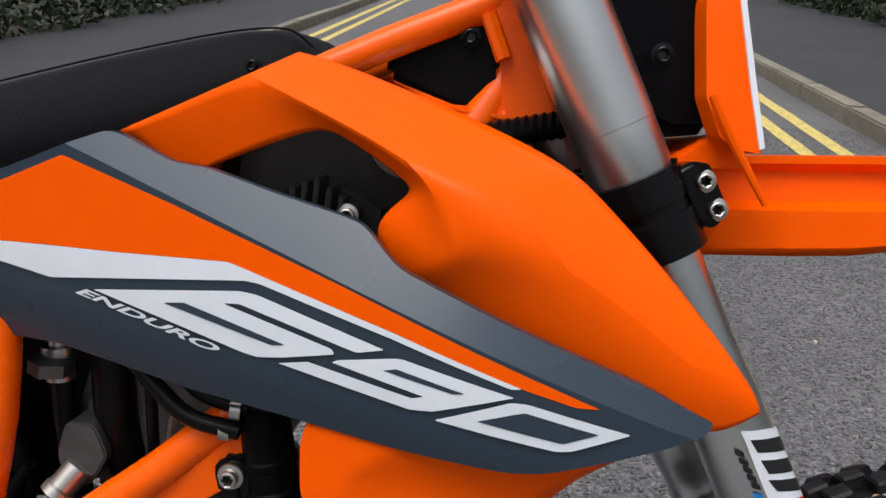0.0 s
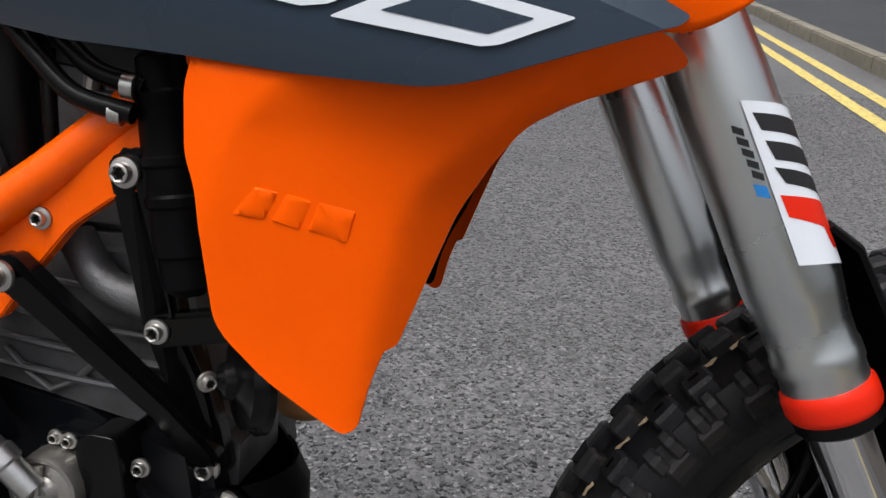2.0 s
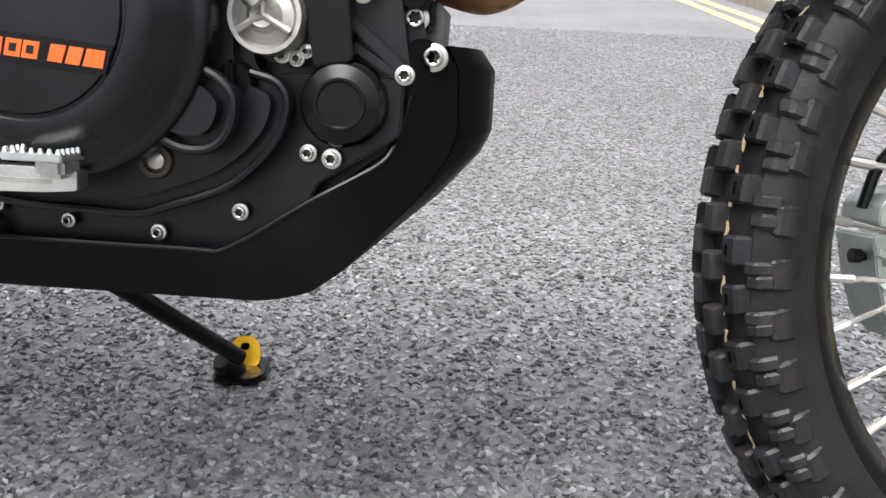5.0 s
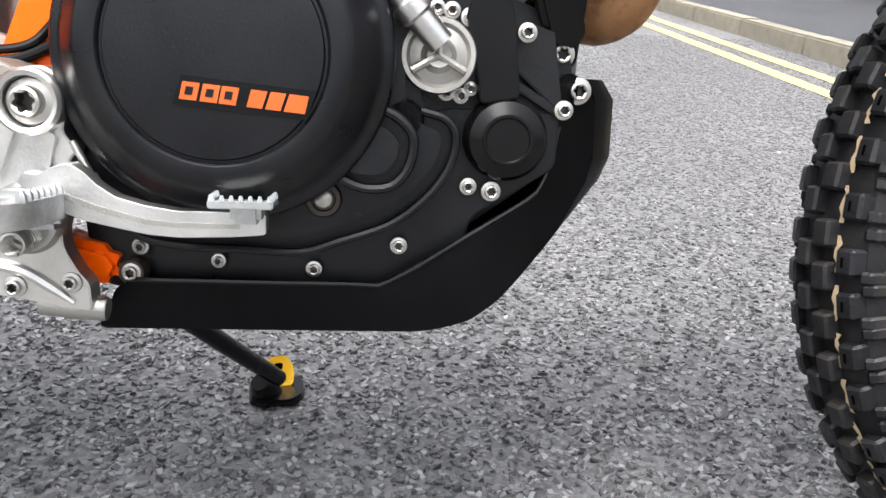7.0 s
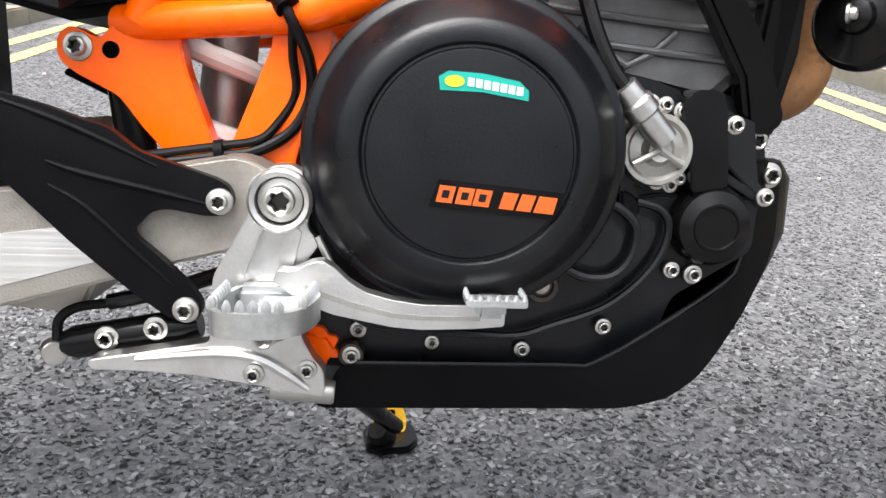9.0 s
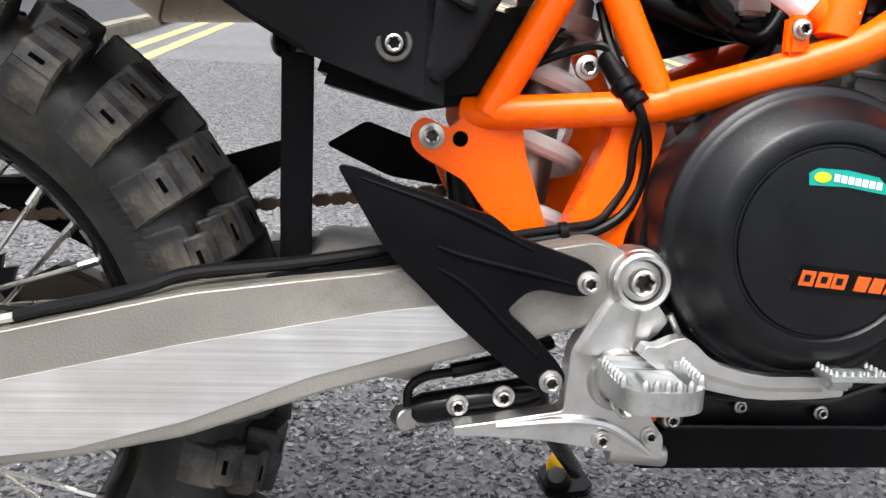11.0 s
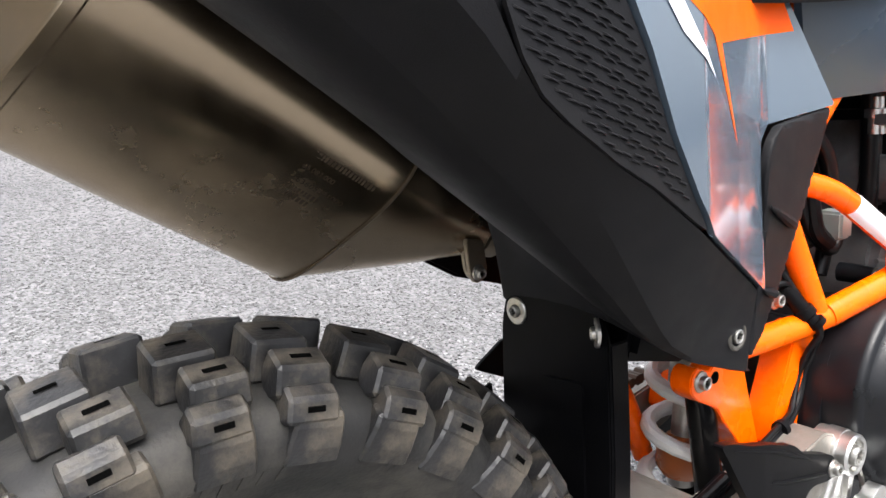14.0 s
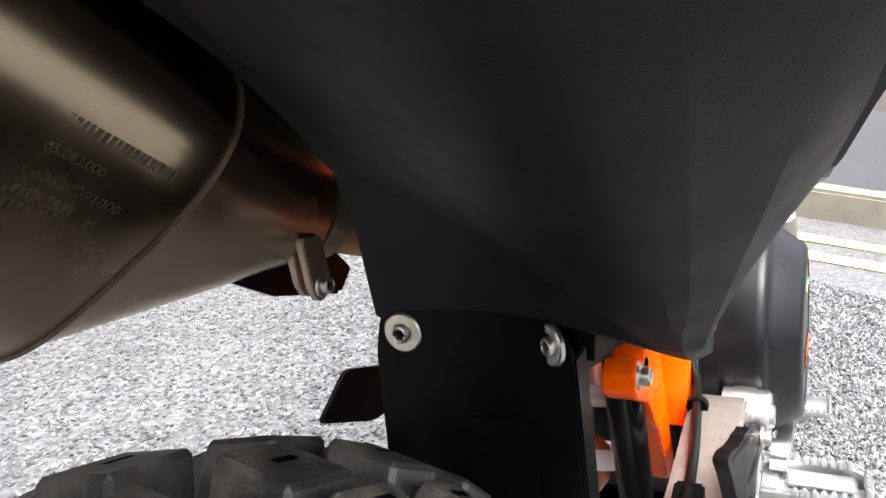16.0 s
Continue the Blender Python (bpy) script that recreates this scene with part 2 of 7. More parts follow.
YELLOW = mat("road_line_paint", (0.62, 0.48, 0.14), 0.7, vary=0.15, scale=40, bump=0.5, bscale=120, dirt=(0.12, 0.12, 0.11), dirt_scale=25, dirt_amt=0.8)
LEAF = mat("hedge_leaves", (0.016, 0.034, 0.010), 0.5, vary=0.6, scale=3)
SOIL = mat("leaf_litter_soil", (0.035, 0.027, 0.018), 0.9, vary=0.4, bump=0.6, bscale=60)


# ---- mesh helpers ----
from mathutils import geometry


def finish(ob, angle=35):
    for p in ob.data.polygons:
        p.use_smooth = True
    ob.data.set_sharp_from_angle(angle=radians(angle))
    return ob


def part(name, bm, material, parent, label="", place=None):
    bmesh.ops.recalc_face_normals(bm, faces=bm.faces)
    me = bpy.data.meshes.new(name)
    bm.to_mesh(me)
    bm.free()
    me.materials.append(material)
    ob = new(name, me)
    ob.parent = parent
    if place is not None:
        ob.matrix_basis = place
    if label:
        ob["label"] = label
    return finish(ob)


def piece(name, me, parent, m):
    ob = new(name, me)
    ob.parent = parent
    ob.matrix_basis = m
    return ob


def sm(t, w=0.02):
    """A soft ramp: 0 below zero, t above."""
    return 0.5 * (t + math.sqrt(t * t + w * w))


def edge_distance(x, z, prof):
    best = 9.0
    for i in range(len(prof)):
        ax, az = prof[i - 1]
        bx, bz = prof[i]
        dx, dz = bx - ax, bz - az
        k = max(0, min(1, ((x - ax) * dx + (z - az) * dz) / (dx * dx + dz * dz + 1e-12)))
        best = min(best, math.hypot(x - ax - k * dx, z - az - k * dz))
    return best


def rounded(prof, r, n=3):
    """The outline with its corners rounded by up to r."""
    out = []
    k = len(prof)
    for i in range(k):
        p, a, b = Vector(prof[i]), Vector(prof[i - 1]), Vector(prof[(i + 1) % k])
        d = min(r, (a - p).length * 0.45, (b - p).length * 0.45)
        s, e = p + (a - p).normalized() * d, p + (b - p).normalized() * d
        for j in range(n + 1):
            u = j / n
            out.append(tuple((1 - u) ** 2 * s + 2 * u * (1 - u) * p + u * u * e))
    return out


def inside(x, z, prof):
    c = False
    for i in range(len(prof)):
        (ax, az), (bx, bz) = prof[i - 1], prof[i]
        if (az > z) != (bz > z) and x < (bx - ax) * (z - az) / (bz - az) + ax:
            c = not c
    return c


def plate(prof, yf, thick=0.004, r=0.006, step=0.03, corner=0.008, creases=()):
    """A moulded panel: an outline in x and z, lifted to y = yf(x, z), with rounded rims and thickness."""
    if corner:
        prof = rounded(prof, corner)
    bm = bmesh.new()
    flat_verts, _, flat_faces = geometry.delaunay_2d_cdt([Vector(p) for p in prof], [], [list(range(len(prof)))], 1, 1e-6)[:3]
    made = [bm.verts.new((p.x, 0, p.y)) for p in flat_verts]
    for f in flat_faces:
        bm.faces.new([made[k] for k in f])
    if r:
        step = min(step, max(0.0045, r * 0.7))
    xs, zs = [p[0] for p in prof], [p[1] for p in prof]
    for axis, lo, hi in ((0, min(xs), max(xs)), (2, min(zs), max(zs))):
        k = math.ceil(lo / step)
        while k * step < hi:
            co, no = [0, 0, 0], [0, 0, 0]
            co[axis], no[axis] = k * step, 1
            bmesh.ops.bisect_plane(bm, geom=bm.verts[:] + bm.edges[:] + bm.faces[:], plane_co=co, plane_no=no, dist=1e-6)
            k += 1
    for px, pz, slope in creases:
        bmesh.ops.bisect_plane(bm, geom=bm.verts[:] + bm.edges[:] + bm.faces[:], plane_co=(px, 0, pz), plane_no=(-slope, 0, 1), dist=1e-6)
    bmesh.ops.remove_doubles(bm, verts=bm.verts[:], dist=1e-5)
    for v in bm.verts:
        y = yf(v.co.x, v.co.z)
        if r:
            d = min(1.0, edge_distance(v.co.x, v.co.z, prof) / r)
            y += r * (1 - math.sqrt(max(0, 1 - (1 - d) ** 2)))
        v.co.y = y
    if thick:
        front = bm.faces[:]
        res = bmesh.ops.extrude_face_region(bm, geom=front, use_keep_orig=True)
        for v in res["geom"]:
            if isinstance(v, bmesh.types.BMVert):
                v.co.y += thick
    return bm


def facets(points, faces, sharp, crease=0.75):
    """A moulded shell from named corners: flat facets that meet in soft creases; sharp lists chains of corner names."""
    bm = bmesh.new()
    vs = {k: bm.verts.new(p) for k, p in points.items()}
    for f in faces:
        bm.faces.new([vs[k] for k in f.split()])
    layer = bm.edges.layers.float.new("crease_edge")
    for chain in sharp:
        ks = chain.split()
        for a, b in zip(ks, ks[1:]):
            e = bm.edges.get((vs[a], vs[b]))
            if e:
                e[layer] = crease
    for e in bm.edges:
        if e.is_boundary:
            e[layer] = 0.8
    return bm


def shell_mods(ob, thick=0.004, levels=3):
    su = ob.modifiers.new("smooth", "SUBSURF")
    su.levels = su.render_levels = levels
    so = ob.modifiers.new("thickness", "SOLIDIFY")
    so.thickness, so.offset = thick, -1.0
    return ob


def prism(prof, y0, y1, bev=0.003, corner=0.0, seg=2):
    """An outline in x and z drawn out from y0 to y1, with bevelled edges."""
    if corner:
        prof = rounded(prof, corner)
    bm = bmesh.new()
    f = bm.faces.new([bm.verts.new((x, y0, z)) for x, z in prof])
    res = bmesh.ops.extrude_face_region(bm, geom=[f], use_keep_orig=True)
    for v in res["geom"]:
        if isinstance(v, bmesh.types.BMVert):
            v.co.y = y1
    bmesh.ops.recalc_face_normals(bm, faces=bm.faces)
    if bev:
        es = [e for e in bm.edges if len(e.link_faces) == 2 and e.calc_face_angle(0) > 0.5]
        bmesh.ops.bevel(bm, geom=es, offset=bev, segments=seg, affect="EDGES", clamp_overlap=True)
    return bm


def lathe(prof, cx=0.0, cz=0.0, segs=48, closed=False):
    """Turns (radius, y) pairs about an axis along y through (cx, cz)."""
    bm = bmesh.new()
    rings = []
    for r, y in prof:
        if r < 1e-6:
            rings.append([bm.verts.new((cx, y, cz))])
        else:
            rings.append([bm.verts.new((cx + r * math.cos(2 * math.pi * i / segs), y, cz + r * math.sin(2 * math.pi * i / segs))) for i in range(segs)])
    pairs = list(zip(rings, rings[1:])) + ([(rings[-1], rings[0])] if closed else [])
    for a, b in pairs:
        for i in range(segs):
            j = (i + 1) % segs
            q = [a[i % len(a)], a[j % len(a)], b[j % len(b)], b[i % len(b)]]
            q = list(dict.fromkeys(q))
            if len(q) > 2:
                bm.faces.new(q)
    return bm


def smooth_line(pts, n=6):
    pts = [Vector(p) for p in pts]
    if len(pts) < 3:
        return pts
    ext = [2 * pts[0] - pts[1]] + pts + [2 * pts[-1] - pts[-2]]
    out = []
    for i in range(1, len(ext) - 2):
        a, b, c, d = ext[i - 1:i + 3]
        for j in range(n):
            t = j / n
            out.append(0.5 * (2 * b + (c - a) * t + (2 * a - 5 * b + 4 * c - d) * t * t + (3 * b - a - 3 * c + d) * t ** 3))
    return out + [pts[-1]]


def tube(pts, r, segs=10, n=6, bm=None, caps=True):
    """A pipe along smoothed points; r is one radius or one for each given point."""
    line = smooth_line(pts, n)
    rs = [r] * len(line) if not isinstance(r, (list, tuple)) else [float(np.interp(i / (len(line) - 1), np.linspace(0, 1, len(r)), r)) for i in range(len(line))]
    bm = bm or bmesh.new()
    rings, up = [], None
    for i, p in enumerate(line):
        d = (line[min(i + 1, len(line) - 1)] - line[max(i - 1, 0)]).normalized()
        if up is None:
            up = Vector((0, 1, 0)) if abs(d.y) < 0.9 else Vector((1, 0, 0))
        s = d.cross(up).normalized()
        up = s.cross(d).normalized()
        rings.append([bm.verts.new(p + rs[i] * (math.cos(2 * math.pi * k / segs) * up + math.sin(2 * math.pi * k / segs) * s)) for k in range(segs)])
    for a, b in zip(rings, rings[1:]):
        for k in range(segs):
            bm.faces.new((a[k], a[(k + 1) % segs], b[(k + 1) % segs], b[k]))
    if caps:
        bm.faces.new(rings[0][::-1])
        bm.faces.new(rings[-1])
    return bm


def spin(prof, a, b, segs=28):
    """Turns (distance along, radius) pairs about the line from a towards b."""
    a, d = Vector(a), (Vector(b) - Vector(a)).normalized()
    s = d.cross(Vector((0, 1, 0)) if abs(d.y) < 0.9 else Vector((1, 0, 0))).normalized()
    u = s.cross(d)
    bm = bmesh.new()
    rings = [[bm.verts.new(a + d * h + r * (math.cos(2 * math.pi * k / segs) * u + math.sin(2 * math.pi * k / segs) * s)) for k in range(segs)] for h, r in prof]
    for p, q in zip(rings, rings[1:]):
        for k in range(segs):
            bm.faces.new((p[k], p[(k + 1) % segs], q[(k + 1) % segs], q[k]))
    bm.faces.new(rings[0][::-1])
    bm.faces.new(rings[-1])
    return bm


def block(x0, x1, y0, y1, z0, z1, bev=0.004, seg=2):
    bm = bmesh.new()
    bmesh.ops.create_cube(bm, size=1)
    for v in bm.verts:
        v.co = ((x0 + x1) / 2 + v.co.x * (x1 - x0), (y0 + y1) / 2 + v.co.y * (y1 - y0), (z0 + z1) / 2 + v.co.z * (z1 - z0))
    if bev:
        bmesh.ops.bevel(bm, geom=bm.edges[:], offset=bev, segments=seg, affect="EDGES", clamp_overlap=True)
    return bm


def join(*bms):
    me = bpy.data.meshes.new("tmp")
    out = bmesh.new()
    for b in bms:
        b.to_mesh(me)
        b.free()
        out.from_mesh(me)
    bpy.data.meshes.remove(me)
    return out


def thing(name, label, category, kind="", group="", m=None):
    ob = new(name)
    ob.empty_display_size = 0.05
    if m is not None:
        ob.matrix_basis = m
    return tagged(ob, label, category, group, kind)


# ---- road, kerbs and verges ----
ROADROT = pose(0, 0, 0, 0, 0, 3.4)


def sheet(name, x0, x1, y0, y1, z, material, label, m=ROADROT, n=1):
    bm = bmesh.new()
    bmesh.ops.create_grid(bm, x_segments=n, y_segments=n, size=0.5)
    for v in bm.verts:
        v.co = ((x0 + x1) / 2 + v.co.x * (x1 - x0), (y0 + y1) / 2 + v.co.y * (y1 - y0), z)
    return tagged(part(name, bm, material, None, label, m), label, "ground", kind="structure")


sheet("ground", -700, 700, -700, 700, -0.02, SOIL, "bare brown soil far out round the road")
sheet("road", -2.72, 2.15, -30, 60, 0.0, ROADM, "worn grey asphalt road with coarse chippings")


def slab(name, x0, x1, label):
    bm = block(x0, x1, -30, 60, -0.1, 0.105, 0)
    return tagged(part(name, bm, PAVEM, None, label, ROADROT), label, "pavement", kind="structure")


slab("pavement_left", -4.95, -2.85, "dark asphalt pavement behind the concrete kerb")
slab("pavement_right", 2.28, 4.95, "dark asphalt pavement behind the concrete kerb")


def chippings():
    """The stone chips that stand out of the asphalt round the motorcycle, thinning out with distance."""
    rng = np.random.default_rng(11)
    n = 165000
    yy = 0.12 + 5.2 * rng.random(n) ** 1.75
    c = np.column_stack([rng.uniform(-2.3, 1.5, n) * (0.85 + 0.12 * yy), yy])
    r = rng.uniform(0.0026, 0.0058, n) * (1 + 0.05 * yy)
    ang = rng.uniform(0, 2 * np.pi, (n, 1)) + np.arange(4) * np.pi / 2 + rng.uniform(-0.5, 0.5, (n, 4))
    rad = r[:, None] * rng.uniform(0.65, 1.3, (n, 4))
    tilt = rng.normal(0, 0.38, (n, 2)) / (1 + 0.45 * yy[:, None] ** 2)
    x, y = rad * np.cos(ang) * 1.25, rad * np.sin(ang)
    top = np.stack([c[:, :1] + x * 0.82, c[:, 1:] + y * 0.82, 0.0019 + tilt[:, :1] * x + tilt[:, 1:] * y + rng.uniform(-0.0015, 0.0022, (n, 1)) / (1 + 0.3 * yy[:, None])], 2)
    low = np.stack([c[:, :1] + x, c[:, 1:] + y, np.full((n, 4), -0.002)], 2)
    v = np.concatenate([top, low], 1).reshape(-1, 3)
    quad = np.array([(0, 1, 2, 3), (4, 5, 1, 0), (5, 6, 2, 1), (6, 7, 3, 2), (7, 4, 0, 3)])
    faces = (quad[None] + 8 * np.arange(n)[:, None, None]).reshape(-1, 4)
    me = bpy.data.meshes.new("road_chippings")
    me.from_pydata(v.tolist(), [], faces.tolist())
    me.materials.append(CHIPM)
    me.materials.append(CHIPF)
    worn = (yy + rng.normal(0, 0.25, n) > 1.5).astype(np.int32)
    me.polygons.foreach_set("material_index", np.repeat(worn, 5))
    tagged(new("road_chippings", me), "coarse grey stone chippings in the asphalt", "road surface", kind="stuff")


chippings()


def yellow_line(x, w=0.095):
    bm = bmesh.new()
    rng = random.Random(int(x * 100))
    ys = np.arange(-8, 40, 0.25)
    a = [bm.verts.new((x - w / 2 + rng.uniform(-0.004, 0.004), y, 0.004)) for y in ys]
    b = [bm.verts.new((x + w / 2 + rng.uniform(-0.004, 0.004), y, 0.004)) for y in ys]
    for i in range(len(ys) - 1):
        bm.faces.new((a[i], b[i], b[i + 1], a[i + 1]))
    return tagged(part("road_line", bm, YELLOW, None, "", ROADROT), "worn yellow painted road line on the asphalt", "road line", kind="structure", group="double yellow lines")


for lx in (-2.44, -2.20, 1.62, 1.84):
    yellow_line(lx)


def kerb(name, x0, x1):
    k = thing(name, "weathered concrete kerb stones along the road", "kerb", kind="structure", m=ROADROT)
    bm = block(-(x1 - x0) / 2, (x1 - x0) / 2, -0.452, 0.452, -0.1, 0.115, 0.012)
    bmesh.ops.recalc_face_normals(bm, faces=bm.faces)
    me = bpy.data.meshes.new("kerb_stone")
    bm.to_mesh(me)
    bm.free()
    me.materials.append(KERBM)
    rng = random.Random(7)
    for i in range(34):
        y = -6 + i * 0.915
        piece("kerb_stone", me, k, pose((x0 + x1) / 2 + rng.uniform(-0.005, 0.005), y, rng.uniform(-0.006, 0.006), 0, rng.uniform(-0.6, 0.6), rng.uniform(-0.3, 0.3)))


kerb("kerb_left", -2.85, -2.71)
kerb("kerb_right", 2.14, 2.28)


def hedge(name, x0, x1, y0, y1, h, seed):
    rng = np.random.default_rng(seed)
    n = 15000
    c = np.column_stack([rng.uniform(x0, x1, n), rng.uniform(y0, y1, n), 0.04 + h * rng.random(n)])
    c[:, 0] += 0.15 * np.sin(c[:, 1] * 3.1) + 0.1 * np.sin(c[:, 1] * 7.7 + c[:, 2] * 5)
    a, b = rng.normal(size=(n, 3)), rng.normal(size=(n, 3))
    a /= np.linalg.norm(a, axis=1)[:, None]
    b -= a * (a * b).sum(1)[:, None]
    b /= np.linalg.norm(b, axis=1)[:, None]
    s = rng.uniform(0.04, 0.075, (n, 1))
    v = np.stack([c - a * s, c + b * s * 0.5, c + a * s, c - b * s * 0.5], 1).reshape(-1, 3)
    me = bpy.data.meshes.new(name)
    me.from_pydata(v.tolist(), [], [(4 * i, 4 * i + 1, 4 * i + 2, 4 * i + 3) for i in range(n)])
    me.materials.append(LEAF)
    ob = new(name, me)
    ob.matrix_basis = ROADROT
    return tagged(ob, "dense dark green ivy hedge behind the pavement", "hedge", kind="stuff")


hedge("hedge", -6.1, -4.85, 4, 22, 1.2, 3)
hedge("hedge", 4.85, 6.0, 6, 22, 1.2, 4)

# ---- the motorcycle, leaning on its side stand; x forward, y to its left, z up ----
BIKE = Matrix.Translation((-1.112, 0.373, 0.0)) @ pose(0, 0, 0, 0, 0, 3.0) @ pose(0, 0, 0, -10.0)
bike = thing("motorcycle", "orange, grey and black enduro motorcycle parked on its side stand", "motorcycle", m=BIKE)


def bp(name, bm, material, label="", place=None):
    return part(name, bm, material, bike, label, place)


def bolt_mesh(material):
    bm = lathe([(0, 0.35), (0.42, 0.35), (0.45, -0.25), (0.5, -0.55), (0.62, -0.62), (0.76, -0.55), (0.8, -0.4), (0.8, 0.1), (1.15, 0.18), (1.2, 0.3), (1.2, 0.5)], segs=24)
    for v in bm.verts:
        r = math.hypot(v.co.x, v.co.z)
        if 0.3 < r < 0.52:
            k = 1 + 0.16 * math.cos(6 * math.atan2(v.co.z, v.co.x))
            v.co.x *= k
            v.co.z *= k
    bmesh.ops.recalc_face_normals(bm, faces=bm.faces)
    me = bpy.data.meshes.new("bolt")
    bm.to_mesh(me)
    bm.free()
    me.materials.append(material)
    me.materials.append(RECESS)
    # Socket faces take the darker steel, which paints in their shade.
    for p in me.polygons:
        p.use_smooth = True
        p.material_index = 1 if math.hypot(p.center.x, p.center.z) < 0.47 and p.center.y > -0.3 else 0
    me.set_sharp_from_angle(angle=radians(30))
    return me


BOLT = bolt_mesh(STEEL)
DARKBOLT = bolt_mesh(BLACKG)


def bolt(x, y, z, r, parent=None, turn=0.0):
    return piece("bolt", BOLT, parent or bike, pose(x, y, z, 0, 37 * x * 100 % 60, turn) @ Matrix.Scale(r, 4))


# ---- tyres, rims, spokes ----
def tyre(name, cx, cz, prof, material, label, place=None):
    full = [(r, y) for y, r in prof] + [(r, -y) for y, r in prof[-2::-1]]
    return bp(name, lathe(full, cx, cz, 96), material, label, place)


def lug_mesh(prof, ln, material, taper=0.9, slot=None, bev=0.0022):
    """One rubber lug: an outline across the tyre (y, radius), drawn out along the tread."""
    bm = prism([(y, r) for y, r in prof], -ln / 2, ln / 2, bev, 0, 1)
    cy = sum(p[0] for p in prof) / len(prof)
    top = max(p[1] for p in prof)
    low = min(p[1] for p in prof)
    for v in bm.verts:
        y, x, r = v.co.x, v.co.y, v.co.z
        v.co = (x * (1 + (1 - taper) * (0.5 - (r - low) / (top - low))), y, r)
    bmesh.ops.recalc_face_normals(bm, faces=bm.faces)
    me = bpy.data.meshes.new("tread_block")
    # The slot is a flat black patch that paints in its shade.
    if slot:
        (ya, ra), (yb_, rb), w = slot
        q = Vector((0, yb_ - ya, rb - ra))
        n = Vector((0, -q.z, q.y)).normalized() * 0.0003
        if n.z < 0 and abs(n.z) > abs(n.y) or (abs(n.y) >= abs(n.z) and n.y * cy < 0):
            n = -n
        f = bm.faces.new([bm.verts.new(Vector(c) + n) for c in ((-w, ya, ra), (w, ya, ra), (w, yb_, rb), (-w, yb_, rb))])
        f.material_index = 1
    bm.to_mesh(me)
    bm.free()
    me.materials.append(material)
    me.materials.append(HOLE)
    return me


def tread(parent, cx, cz, rows, count, material):
    """Lugs round the tyre: rows of (outline, length, shift, taper, slot); each row stands on both sides unless it crosses the middle."""
    far = []
    for k, (prof, ln, shift, taper, slot) in enumerate(rows):
        for sgn in (1, -1):
            p = [(y * sgn, r) for y, r in prof]
            me = lug_mesh(p[::sgn], ln, material, taper, slot and ((slot[0][0] * sgn, slot[0][1]), (slot[1][0] * sgn, slot[1][1]), slot[2]))
            rng = random.Random(k * 2 + sgn)
            for i in range(count):
                a = 360.0 * (i + shift + (0.5 if sgn < 0 else 0)) / count
                m = pose(cx, 0, cz, 0, a, 0) @ pose(0, rng.uniform(-0.0006, 0.0006), rng.uniform(-0.0008, 0.0006), 0, rng.uniform(-1, 1), rng.uniform(-2, 2))
                if sgn > 0 or count < 40:
                    piece("tread_block", me, parent, m)
                else:
                    far.append((me, m))
    if far:
        bm = bmesh.new()
        for me, m in far:
            old = set(bm.verts)
            bm.from_mesh(me)
            bmesh.ops.transform(bm, matrix=m, verts=[v for v in bm.verts if v not in old])
        part("far_tread", bm, material, parent, "tread blocks on the far side")["kind"] = "stuff"


REAR = (0.0, 0.34)
rt = tyre("rear_tyre", *REAR, [(0.040, 0.232), (0.046, 0.243), (0.058, 0.256), (0.067, 0.274), (0.066, 0.286), (0.061, 0.298), (0.047, 0.307), (0.026, 0.313), (0.0, 0.315)], RUBBERD, "dusty black knobbly rear tyre")
tread(rt, *REAR, [
    ([(-0.0640, 0.264), (-0.0690, 0.276), (-0.0718, 0.290), (-0.0718, 0.298), (-0.060, 0.304), (-0.050, 0.285)], 0.036, 0.0, 0.80, None),
    ([(-0.0735, 0.294), (-0.0718, 0.3090), (-0.0620, 0.3160), (-0.050, 0.305), (-0.052, 0.290)], 0.0345, 0.02, 0.95, ((-0.0736, 0.3010), (-0.0730, 0.3046), 0.006)),
    ([(-0.0620, 0.306), (-0.0600, 0.3240), (-0.0420, 0.3325), (-0.034, 0.316), (-0.045, 0.300)], 0.036, 0.02, 0.93, ((-0.0535, 0.3276), (-0.0500, 0.3292), 0.007)),
    ([(-0.0380, 0.310), (-0.0370, 0.3360), (-0.0040, 0.3420), (-0.003, 0.310)], 0.038, -0.07, 0.9, ((-0.022, 0.3392), (-0.018, 0.3399), 0.006)),
], 32, BLOCKD)

